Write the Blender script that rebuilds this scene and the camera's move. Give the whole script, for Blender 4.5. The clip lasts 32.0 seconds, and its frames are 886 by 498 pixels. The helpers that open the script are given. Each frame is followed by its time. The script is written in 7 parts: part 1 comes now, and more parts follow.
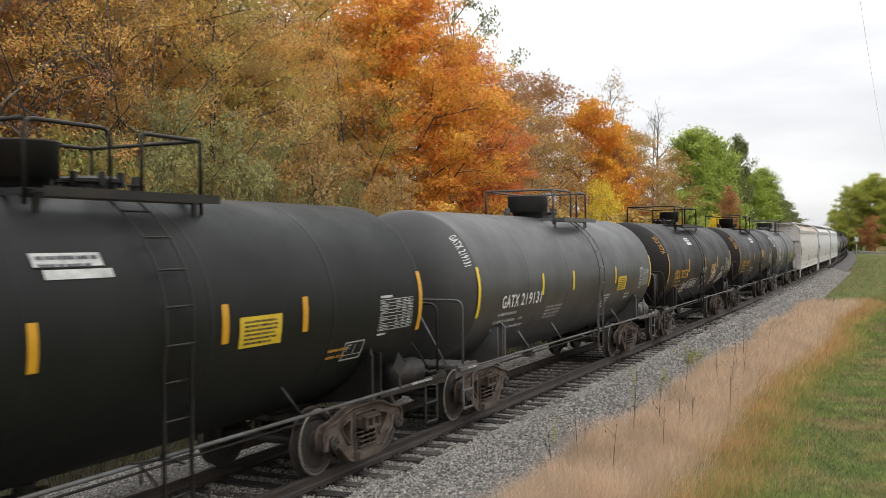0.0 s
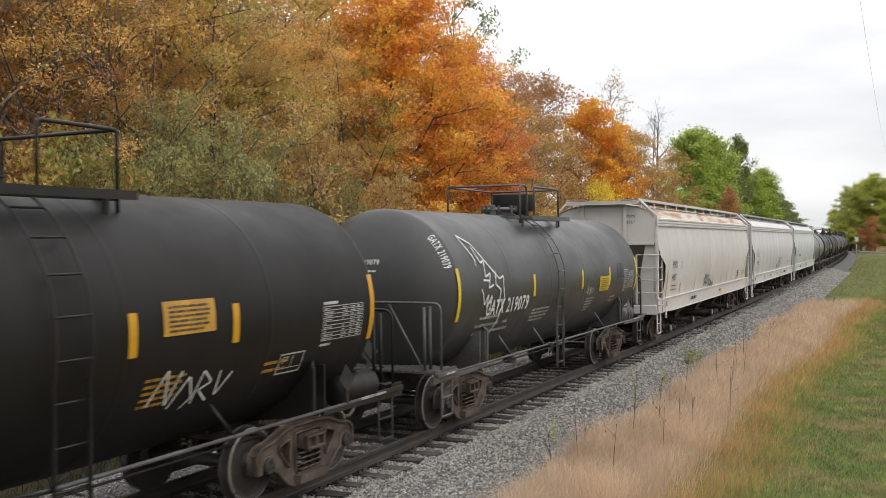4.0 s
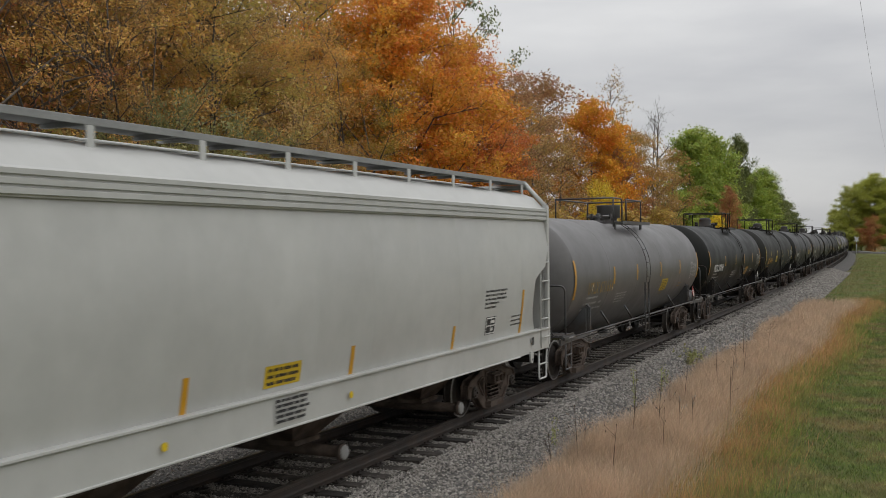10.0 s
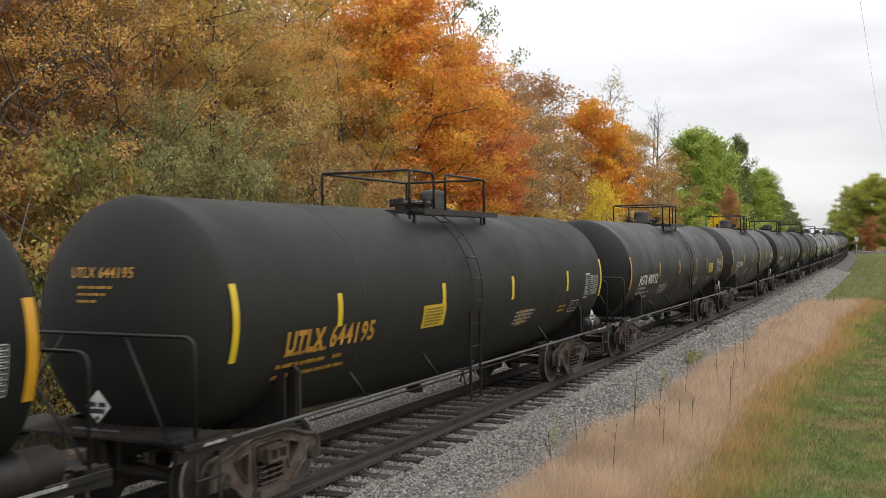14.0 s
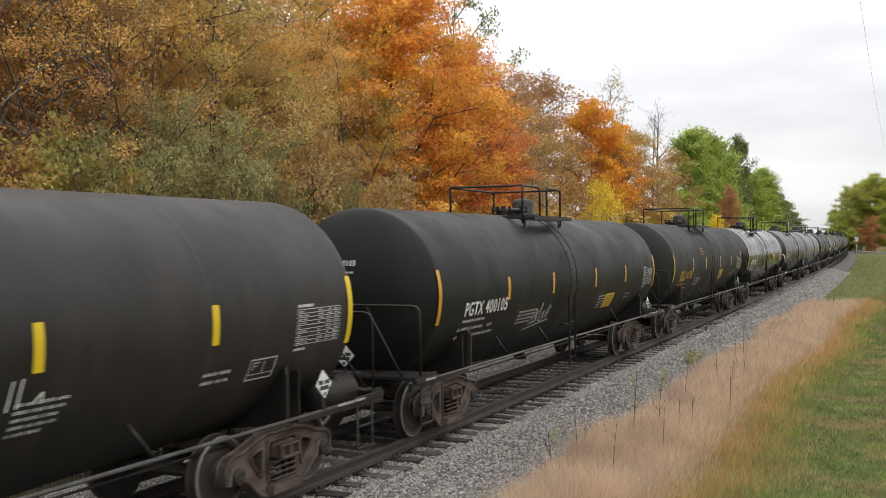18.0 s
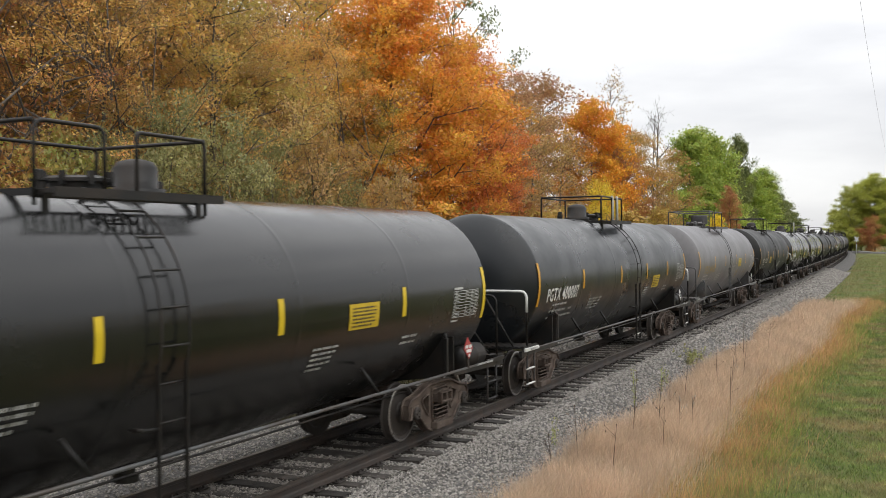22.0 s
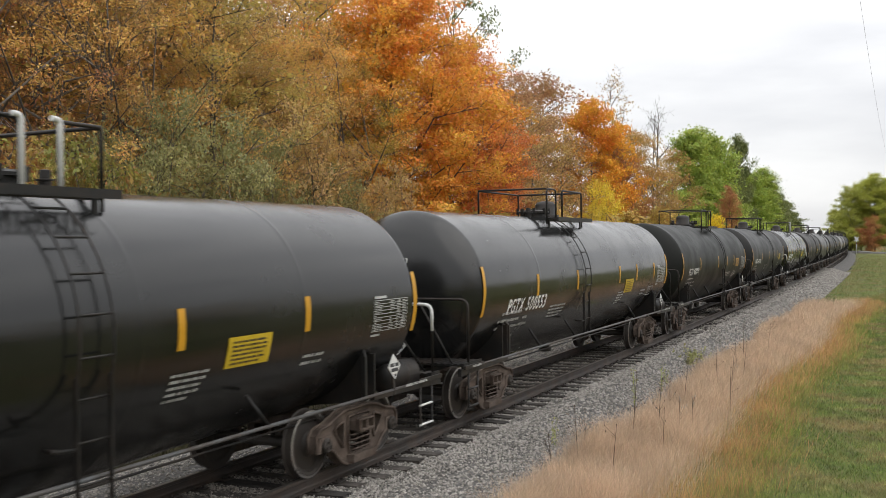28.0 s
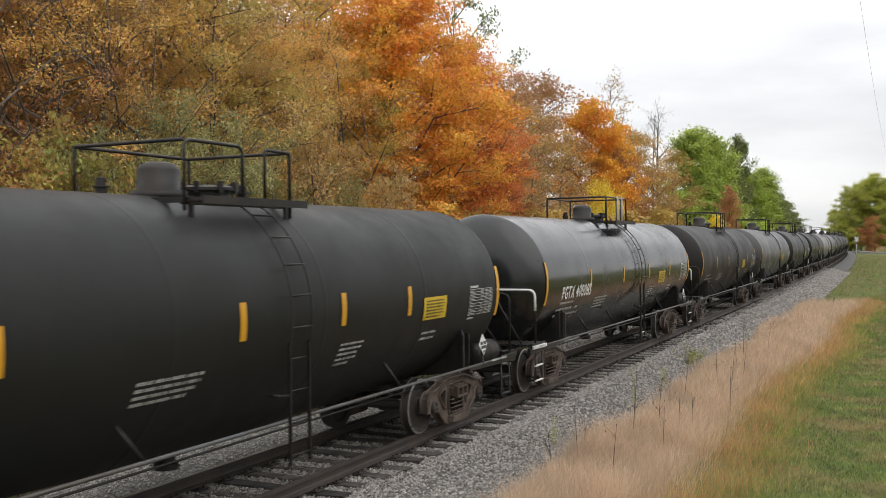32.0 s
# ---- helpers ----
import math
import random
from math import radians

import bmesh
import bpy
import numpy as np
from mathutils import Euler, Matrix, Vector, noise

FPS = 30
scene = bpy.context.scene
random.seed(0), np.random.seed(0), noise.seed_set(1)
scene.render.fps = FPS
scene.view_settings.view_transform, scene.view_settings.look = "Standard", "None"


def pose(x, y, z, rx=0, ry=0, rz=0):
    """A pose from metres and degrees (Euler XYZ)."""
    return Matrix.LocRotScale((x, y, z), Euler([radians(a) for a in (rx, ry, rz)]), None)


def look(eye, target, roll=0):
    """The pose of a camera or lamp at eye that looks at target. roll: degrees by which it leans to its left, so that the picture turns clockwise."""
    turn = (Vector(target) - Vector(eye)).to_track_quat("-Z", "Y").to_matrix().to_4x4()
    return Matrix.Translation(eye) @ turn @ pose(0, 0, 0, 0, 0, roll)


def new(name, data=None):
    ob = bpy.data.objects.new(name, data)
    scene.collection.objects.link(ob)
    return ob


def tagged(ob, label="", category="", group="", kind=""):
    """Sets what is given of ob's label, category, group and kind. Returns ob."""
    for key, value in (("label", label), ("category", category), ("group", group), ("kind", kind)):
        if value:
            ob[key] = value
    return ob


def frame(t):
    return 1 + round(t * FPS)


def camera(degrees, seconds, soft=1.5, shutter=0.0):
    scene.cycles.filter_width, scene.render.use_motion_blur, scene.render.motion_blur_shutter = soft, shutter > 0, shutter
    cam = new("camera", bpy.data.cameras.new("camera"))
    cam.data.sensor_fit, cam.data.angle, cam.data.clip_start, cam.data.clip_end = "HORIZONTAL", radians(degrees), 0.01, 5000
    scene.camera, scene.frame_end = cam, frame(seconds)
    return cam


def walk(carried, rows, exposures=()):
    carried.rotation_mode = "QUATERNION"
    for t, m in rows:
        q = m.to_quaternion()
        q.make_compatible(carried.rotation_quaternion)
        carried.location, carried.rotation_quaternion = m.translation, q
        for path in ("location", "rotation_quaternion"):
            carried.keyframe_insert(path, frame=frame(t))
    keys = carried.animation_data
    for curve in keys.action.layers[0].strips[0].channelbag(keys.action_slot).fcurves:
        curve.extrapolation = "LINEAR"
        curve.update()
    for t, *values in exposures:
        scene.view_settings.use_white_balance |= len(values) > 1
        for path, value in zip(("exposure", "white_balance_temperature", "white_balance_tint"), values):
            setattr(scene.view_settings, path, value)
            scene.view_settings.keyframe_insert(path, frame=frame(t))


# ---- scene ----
cam = camera(48.97, 32.0, soft=0.85, shutter=0.15)
EYE = (0.0, 0.0, 3.15)
VIEW = pose(*EYE, 90 - 0.642, 0, 25.737 - 90)
EXPOSURES = [(0.0, 0.03), (3.5, 0.04), (5.0, 0.0), (5.6, -0.16), (6.0, -0.44), (6.6, -0.64), (8.3, -0.74), (9.8, -0.72), (11.0, -0.68), (12.0, -0.38), (13.0, -0.2), (14.0, -0.06), (16.0, 0.0), (32.0, 0.0)]
walk(cam, [(0.0, VIEW), (32.0, VIEW)], EXPOSURES)

# ---- world, sun ----
SUN_EL, SUN_ROT = radians(50), radians(200)


def make_world():
    w = bpy.data.worlds.new("overcast_sky")
    scene.world = w
    w.use_nodes = True
    nt = w.node_tree
    nd, ln = nt.nodes, nt.links
    bg = nd["Background"]
    sky = nd.new("ShaderNodeTexSky")
    sky.sky_type, sky.sun_disc = "NISHITA", False
    sky.sun_elevation, sky.sun_rotation = SUN_EL, SUN_ROT
    tc = nd.new("ShaderNodeTexCoord")
    mp = nd.new("ShaderNodeMapping")
    mp.inputs["Scale"].default_value = (1.0, 1.0, 4.5)
    n1 = nd.new("ShaderNodeTexNoise")
    n1.inputs["Scale"].default_value, n1.inputs["Detail"].default_value = 2.6, 7.0
    n1.inputs["Roughness"].default_value = 0.5
    ramp = nd.new("ShaderNodeValToRGB")
    e = ramp.color_ramp.elements
    e[0].position, e[0].color = 0.32, (0.75, 0.755, 0.78, 1)
    e[1].position, e[1].color = 0.62, (1.0, 1.0, 1.0, 1)
    scl = nd.new("ShaderNodeMix")
    scl.data_type, scl.blend_type = "RGBA", "MULTIPLY"
    scl.inputs["Factor"].default_value = 1.0
    scl.inputs[7].default_value = (0.10, 0.10, 0.10, 1)
    mix = nd.new("ShaderNodeMix")
    mix.data_type = "RGBA"
    mix.inputs["Factor"].default_value = 0.93
    ln.new(tc.outputs["Generated"], mp.inputs["Vector"])
    ln.new(mp.outputs["Vector"], n1.inputs["Vector"])
    ln.new(n1.outputs["Fac"], ramp.inputs["Fac"])
    ln.new(sky.outputs["Color"], scl.inputs[6])
    ln.new(scl.outputs[2], mix.inputs[6])
    ln.new(ramp.outputs["Color"], mix.inputs[7])
    # an overcast sky is brightest overhead
    sep = nd.new("ShaderNodeSeparateXYZ")
    up = nd.new("ShaderNodeMath")
    up.operation = "MULTIPLY_ADD"
    up.inputs[1].default_value, up.inputs[2].default_value = 1.52, 0.885
    grey = nd.new("ShaderNodeCombineColor")
    dome = nd.new("ShaderNodeMix")
    dome.data_type, dome.blend_type = "RGBA", "MULTIPLY"
    dome.inputs["Factor"].default_value = 1.0
    ln.new(tc.outputs["Generated"], sep.inputs[0])
    ln.new(sep.outputs["Z"], up.inputs[0])
    for k in range(3):
        ln.new(up.outputs[0], grey.inputs[k])
    ln.new(mix.outputs[2], dome.inputs[6])
    ln.new(grey.outputs[0], dome.inputs[7])
    ln.new(dome.outputs[2], bg.inputs["Color"])
    bg.inputs["Strength"].default_value = 1.06


make_world()
sun = new("sun", bpy.data.lights.new("sun", "SUN"))
sun.data.energy, sun.data.angle, sun.data.color = 1.0, radians(75), (1.0, 0.96, 0.9)
sun.matrix_world = look((60 * math.sin(SUN_ROT) * math.cos(SUN_EL), 60 * math.cos(SUN_ROT) * math.cos(SUN_EL), 60 * math.sin(SUN_EL)), (0, 0, 0))

# ---- track: a circle of 4.4 km with a slight cant ----
BEND, TRACK_Y, CANT = 2.269e-4, 7.896, 0.0133


def track(s, lat=0.0, h=0.0):
    lat, h = lat + CANT * h, h - CANT * lat
    a = BEND * s
    return Vector((math.sin(a) / BEND - lat * math.sin(a), TRACK_Y + (1 - math.cos(a)) / BEND + lat * math.cos(a), h))


def track_pose(s, lat=0.0, h=0.0):
    a = BEND * s
    ex = Vector((math.cos(a), math.sin(a), 0))
    ey = Vector((-math.sin(a), math.cos(a), -CANT)).normalized()
    ez = ex.cross(ey)
    m = Matrix((ex, ey, ez)).transposed().to_4x4()
    m.translation = track(s, lat, h)
    return m


def travelled(t):
    """Metres that the train has run since the start."""
    f = lambda a: 11.25064 * a + 0.00888 * a * a
    return f(t - 16.0) - f(-16.0)


# ---- materials ----
def material(name, color, rough=0.6, metal=0.0, vary=0.25, size=1.0, bump=0.15, fine=30.0, island=0.0, piece=0.0,
             streak=None, streak_amount=0.3, translucent=0.0, second=None, second_size=0.6, spec=0.5, coat=0.0, tint_vary=0.0, stretch=1.0):
    m = bpy.data.materials.new(name)
    m.use_nodes = True
    nt = m.node_tree
    nd, ln = nt.nodes, nt.links
    b = nd["Principled BSDF"]
    b.inputs["Roughness"].default_value, b.inputs["Metallic"].default_value = rough, metal
    b.inputs["Specular IOR Level"].default_value = spec
    b.inputs["Coat Weight"].default_value = coat
    b.inputs["Coat Roughness"].default_value = 0.25
    tc = nd.new("ShaderNodeTexCoord")

    def noise_at(scale, detail=5.0, vector=None, rgh=0.6):
        n = nd.new("ShaderNodeTexNoise")
        n.inputs["Scale"].default_value, n.inputs["Detail"].default_value, n.inputs["Roughness"].default_value = scale, detail, rgh
        ln.new(vector or tc.outputs["Object"], n.inputs["Vector"])
        return n.outputs["Fac"]

    def mixed(kind, fac, a, c):
        x = nd.new("ShaderNodeMix")
        x.data_type, x.blend_type = "RGBA", kind
        for sock, v in ((x.inputs["Factor"], fac), (x.inputs[6], a), (x.inputs[7], c)):
            if hasattr(v, "links"):
                ln.new(v, sock)
            else:
                sock.default_value = v if isinstance(v, (int, float)) else (*v, 1)
        return x.outputs[2]

    def ranged(v, lo, hi, a=0.3, c=0.7):
        r = nd.new("ShaderNodeMapRange")
        ln.new(v, r.inputs[0])
        for i, k in enumerate((a, c, lo, hi)):
            r.inputs[i + 1].default_value = k
        return r.outputs[0]

    big, small = noise_at(1.3 / size, 4), noise_at(fine / size, 3)
    col = color
    if second:
        along = nd.new("ShaderNodeMapping")
        along.inputs["Scale"].default_value = (1.0 / stretch, 1.0, 1.0)
        ln.new(tc.outputs["Object"], along.inputs["Vector"])
        col = mixed("MIX", ranged(noise_at(1.0 / second_size, 6, along.outputs["Vector"]), 0, 1, 0.42, 0.6), color, second)
    g1 = nd.new("ShaderNodeCombineColor")
    g2 = nd.new("ShaderNodeCombineColor")
    for g, v, k in ((g1, big, vary), (g2, small, vary * 0.6)):
        r = ranged(v, 1 - k, 1 + k)
        for i in range(3):
            ln.new(r, g.inputs[i])
    col = mixed("MULTIPLY", 1.0, col, g1.outputs[0])
    col = mixed("MULTIPLY", 1.0, col, g2.outputs[0])
    if island or piece or tint_vary:
        if island or tint_vary:
            geo = nd.new("ShaderNodeNewGeometry")
            src = geo.outputs["Random Per Island"]
        else:
            info = nd.new("ShaderNodeObjectInfo")
            src = info.outputs["Random"]
        k = island or piece
        hsv = nd.new("ShaderNodeHueSaturation")
        ln.new(col, hsv.inputs["Color"])
        ln.new(ranged(src, 1 - k, 1 + k, 0, 1), hsv.inputs["Value"])
        if tint_vary:
            w = nd.new("ShaderNodeTexWhiteNoise")
            w.noise_dimensions = "1D"
            ln.new(src, w.inputs["W"])
            ln.new(ranged(w.outputs["Value"], 0.5 - tint_vary, 0.5 + tint_vary, 0, 1), hsv.inputs["Hue"])
        col = hsv.outputs["Color"]
    if streak:
        mp = nd.new("ShaderNodeMapping")
        mp.inputs["Scale"].default_value = (1.1, 0.3, 0.4)
        ln.new(tc.outputs["Object"], mp.inputs["Vector"])
        col = mixed("MIX", ranged(noise_at(2.0, 8, mp.outputs["Vector"], 0.7), 0, streak_amount, 0.45, 0.8), col, streak)
    ln.new(col, b.inputs["Base Color"])
    if rough < 0.95:
        ln.new(ranged(big, max(rough - 0.1, 0.05), min(rough + 0.12, 1.0)), b.inputs["Roughness"])
    if bump:
        bp = nd.new("ShaderNodeBump")
        bp.inputs["Strength"].default_value, bp.inputs["Distance"].default_value = bump, 0.01 * size
        ln.new(small, bp.inputs["Height"])
        ln.new(bp.outputs["Normal"], b.inputs["Normal"])
    if translucent:
        tr = nd.new("ShaderNodeBsdfTranslucent")
        ln.new(col, tr.inputs["Color"])
        sh = nd.new("ShaderNodeMixShader")
        sh.inputs["Fac"].default_value = translucent
        ln.new(b.outputs[0], sh.inputs[1])
        ln.new(tr.outputs[0], sh.inputs[2])
        ln.new(sh.outputs[0], nd["Material Output"].inputs["Surface"])
    return m


def shell_paint(name, color, rough=0.42, dust=(0.0261, 0.0238, 0.0215), amount=0.25, spec=0.22):
    return material(name, color, rough, vary=0.12, size=1.6, bump=0.04, fine=9, streak=dust, streak_amount=amount, spec=spec)


PAINT = {
    "black": shell_paint("black_tank_paint", (0.0118, 0.0120, 0.0117), 0.48, spec=0.18),
    "green_black": shell_paint("green_black_tank_paint", (0.0085, 0.0095, 0.0083), 0.48, spec=0.14),
    "matt_green": shell_paint("matt_green_black_tank_paint", (0.0185, 0.0190, 0.0168), 0.58, spec=0.14),
    "brown_black": shell_paint("brown_black_tank_paint", (0.0105, 0.0088, 0.0080), 0.5, spec=0.19),
    "dusty": shell_paint("dusty_brown_black_tank_paint", (0.0165, 0.0142, 0.0128), 0.5, dust=(0.05, 0.043, 0.037), amount=0.5, spec=0.28),
    "glossy": shell_paint("glossy_black_tank_paint", (0.0075, 0.0077, 0.0076), 0.20, amount=0.08, spec=0.5),
    "blue_black": shell_paint("blue_black_tank_paint", (0.0082, 0.0101, 0.0121), 0.32, spec=0.36),
    "slate": shell_paint("slate_tank_paint", (0.0325, 0.0318, 0.0313), 0.42, dust=(0.058, 0.0551, 0.0522), spec=0.4),
    "grey": shell_paint("grey_tank_paint", (0.099, 0.096, 0.096), 0.42, dust=(0.0696, 0.0667, 0.0638), spec=0.4),
    "light_grey": shell_paint("light_grey_tank_paint", (0.130, 0.126, 0.131), 0.42, dust=(0.0754, 0.0696, 0.0667)),
}
HOPPER_PAINT = material("weathered_white_hopper_paint", (0.4524, 0.4234, 0.3994), 0.5, vary=0.10, size=2.5, bump=0.04, fine=6, streak=(0.3132, 0.2794, 0.2471), streak_amount=0.22)
HOPPER_GREY = material("light_grey_hopper_paint", (0.435, 0.4192, 0.4134), 0.42, vary=0.08, size=2.5, bump=0.04, fine=6, streak=(0.3306, 0.3048, 0.284), streak_amount=0.15)
HOPPER_COOL = material("cool_grey_hopper_paint", (0.412, 0.417, 0.402), 0.42, vary=0.08, size=2.5, bump=0.04, fine=6, streak=(0.30, 0.29, 0.27), streak_amount=0.18)
BOARD_GREY = material("grey_galvanised_board", (0.2111, 0.2152, 0.2111), 0.5, vary=0.2, size=0.8, bump=0.1)
HAZARD_RED = material("red_placard_paint", (0.261, 0.0232, 0.0203), 0.5, vary=0.1, size=0.2, bump=0.02)
WIRE = material("weathered_wire", (0.174, 0.174, 0.1798), 0.6, vary=0.1, bump=0)
WOOD_POLE = material("weathered_pole_wood", (0.087, 0.0696, 0.0551), 0.85, vary=0.35, size=0.5, bump=0.4)
# grey well below the cars' paint, for the shade under the slope sheets
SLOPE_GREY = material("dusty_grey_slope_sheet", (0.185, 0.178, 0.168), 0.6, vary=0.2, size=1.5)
ROOF_RUST = material("rusting_white_roof_paint", (0.43, 0.38, 0.33), 0.6, vary=0.12, size=1.2, second=(0.25, 0.10, 0.035), second_size=0.34, stretch=4.0, bump=0.1)
YELLOW = material("yellow_reflective_sheet", (0.4802, 0.2401, 0.008), 0.45, vary=0.12, size=0.4, bump=0.03)
FRESH_YELLOW = material("fresh_yellow_reflective_sheet", (0.56, 0.40, 0.012), 0.45, vary=0.1, size=0.4, bump=0.03)
SIGN_YELLOW = material("yellow_sign_paint", (0.4669, 0.3202, 0.0133), 0.5, vary=0.12, size=0.3, bump=0.03)
WHITE_MARK = material("white_lettering_paint", (0.5359, 0.5359, 0.5197), 0.55, vary=0.18, size=0.4, bump=0.03)
DULL_MARK = material("dulled_white_lettering_paint", (0.3349, 0.3349, 0.3248), 0.6, vary=0.3, size=0.2, bump=0.03)
ORANGE_MARK = material("ochre_lettering_paint", (0.377, 0.1957, 0.0217), 0.55, vary=0.2, size=0.3, bump=0.03)
FADED_OCHRE = material("faded_ochre_lettering_paint", (0.24, 0.165, 0.06), 0.6, vary=0.3, size=0.2, bump=0.03)
DARK_MARK = material("dark_lettering_paint", (0.0203, 0.0209, 0.0232), 0.55, vary=0.2, size=0.3, bump=0.03)
WHITE_STEEL = material("white_painted_steel", (0.5214, 0.5214, 0.5046), 0.45, vary=0.15, size=0.5, bump=0.05)
STEEL = material("black_painted_steel", (0.0093, 0.009, 0.0087), 0.5, vary=0.3, size=0.5, bump=0.12, second=(0.0197, 0.0151, 0.0122), second_size=0.5, spec=0.3)
GREY_STEEL = material("grey_painted_steel", (0.0696, 0.0725, 0.0754), 0.5, vary=0.25, size=0.5, bump=0.1, second=(0.0464, 0.0377, 0.0319), second_size=0.6)
CAST = material("rust_brown_cast_steel", (0.092, 0.071, 0.058), 0.75, vary=0.35, size=0.3, bump=0.35, second=(0.05, 0.035, 0.027), second_size=0.3, spec=0.3)
WHEEL_MAT = material("dark_wheel_steel", (0.0261, 0.0209, 0.0174), 0.62, vary=0.35, size=0.3, bump=0.2)
TREAD = material("worn_wheel_rim", (0.30, 0.29, 0.28), 0.35, 0.8, vary=0.2, size=0.2, bump=0.05)
RAIL_MAT = material("rusted_rail_steel", (0.0348, 0.0244, 0.0186), 0.7, vary=0.3, size=0.4, bump=0.2, second=(0.0203, 0.0162, 0.0139), second_size=0.4)
RAIL_TOP = material("polished_rail_head", (0.0986, 0.087, 0.0783), 0.45, 0.6, vary=0.2, size=0.3, bump=0.05)
TIE_MAT = material("creosoted_tie_wood", (0.0244, 0.0197, 0.0162), 0.85, vary=0.5, size=0.3, bump=0.6, piece=0.45, second=(0.0493, 0.0429, 0.0371), second_size=0.35)
# bed colour holds the shade in the gaps between the loose stones
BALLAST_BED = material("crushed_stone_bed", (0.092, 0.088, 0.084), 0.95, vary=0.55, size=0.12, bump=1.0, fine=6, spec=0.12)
# darker copy of the stone: track dirt plus the train's shade in its colour
DIRTY_SHADED_STONE = material("oil_darkened_crushed_stone", (0.225, 0.208, 0.188), 0.92, vary=0.2, size=0.05, bump=0.3, island=0.45, spec=0.12)
STONE = material("crushed_limestone", (0.245, 0.230, 0.210), 0.92, vary=0.15, size=0.05, bump=0.3, island=0.45, spec=0.12)
# soil colour lowered to carry the shade behind the train
SOIL = material("leaf_littered_soil", (0.0183, 0.0142, 0.009), 0.95, vary=0.5, size=0.6, bump=0.8, second=(0.0276, 0.0244, 0.009), second_size=1.5, spec=0.12)
LAWN = material("mown_autumn_lawn", (0.082, 0.098, 0.026), 0.9, vary=0.35, size=0.5, bump=0.8, second=(0.1104, 0.1007, 0.039), second_size=4.0, spec=0.12)
LAWN_BLADE = material("short_lawn_grass", (0.135, 0.188, 0.042), 0.75, vary=0.4, size=1.0, bump=0, island=0.45, tint_vary=0.03, translucent=0.25, second=(0.24, 0.185, 0.08), second_size=1.3)
DRY_GRASS = material("dry_tan_grass", (0.56, 0.415, 0.29), 0.8, vary=0.2, size=1.6, bump=0, island=0.35, tint_vary=0.02, translucent=0.3)
RUST_GRASS = material("rusty_orange_grass", (0.47, 0.275, 0.115), 0.8, vary=0.25, size=1.2, bump=0, island=0.35, tint_vary=0.03, translucent=0.3)
GREEN_GRASS = material("yellow_green_grass", (0.235, 0.265, 0.06), 0.8, vary=0.3, size=1.2, bump=0, island=0.4, tint_vary=0.04, translucent=0.3)
# far weeds toned down in colour to read as shaded growth
FAR_WEED = material("dull_green_weeds", (0.0377, 0.0362, 0.0131), 0.85, vary=0.3, size=1.2, bump=0, island=0.4, tint_vary=0.04, translucent=0.2)
WEED_DARK = material("dead_brown_weed_stalk", (0.058, 0.0377, 0.0232), 0.85, vary=0.3, size=0.4, bump=0)
BLOOM = material("white_seed_fluff", (0.3596, 0.3364, 0.29), 0.85, vary=0.2, size=0.2, bump=0)
BARK = material("grey_brown_bark", (0.1, 0.0828, 0.0667), 0.9, vary=0.4, size=0.4, bump=0.8)
ROAD_MAT = material("pale_worn_asphalt", (0.174, 0.1682, 0.1595), 0.9, vary=0.2, size=2.0, bump=0.2, spec=0.12)


def leaves(name, color, tint=0.03, second=None, light=0.42):
    return material(name, color, 0.65, vary=0.22, size=2.5, bump=0, island=0.18, tint_vary=tint, translucent=light, second=second, second_size=1.8)


LEAF = {
    "orange": leaves("orange_maple_leaves", (0.72, 0.295, 0.042), 0.018, (0.70, 0.40, 0.055)),
    "red_orange": leaves("red_orange_maple_leaves", (0.62, 0.19, 0.05), 0.016, (0.66, 0.27, 0.05)),
    "gold": leaves("golden_maple_leaves", (0.52, 0.31, 0.06), 0.022, (0.33, 0.29, 0.06)),
    "brown": leaves("dry_brown_leaves", (0.68, 0.375, 0.105), 0.022, (0.62, 0.40, 0.11)),
    "tan": leaves("faded_tan_leaves", (0.55, 0.345, 0.135), 0.016, (0.47, 0.325, 0.12)),
    "olive": leaves("olive_green_leaves", (0.455, 0.3673, 0.0982), 0.022, (0.5021, 0.3432, 0.0982)),
    "sage": leaves("grey_green_leaves", (0.255, 0.262, 0.106), 0.02, (0.335, 0.300, 0.114)),
    "green": leaves("bright_green_leaves", (0.36, 0.43, 0.07), 0.024, (0.25, 0.32, 0.058)),
    "dark_green": leaves("dark_green_leaves", (0.1499, 0.1782, 0.06), 0.026, (0.2051, 0.2227, 0.0667)),
    "yellow": leaves("bright_yellow_leaves", (0.76, 0.56, 0.035), 0.014, (0.62, 0.48, 0.05)),
    "yellow_green": leaves("yellow_green_leaves", (0.45, 0.46, 0.085), 0.022, (0.38, 0.40, 0.08)),
    "russet": leaves("russet_leaves", (0.40, 0.205, 0.095), 0.018, (0.37, 0.235, 0.095)),
    "umber": leaves("umber_brown_leaves", (0.46, 0.275, 0.09), 0.020, (0.40, 0.27, 0.085)),
    "rust": leaves("rusty_red_leaves", (0.4575, 0.193, 0.08), 0.020, (0.4102, 0.245, 0.0867)),
    "mixed": leaves("yellowing_green_leaves", (0.275, 0.265, 0.07), 0.040, (0.41, 0.225, 0.065)),
}


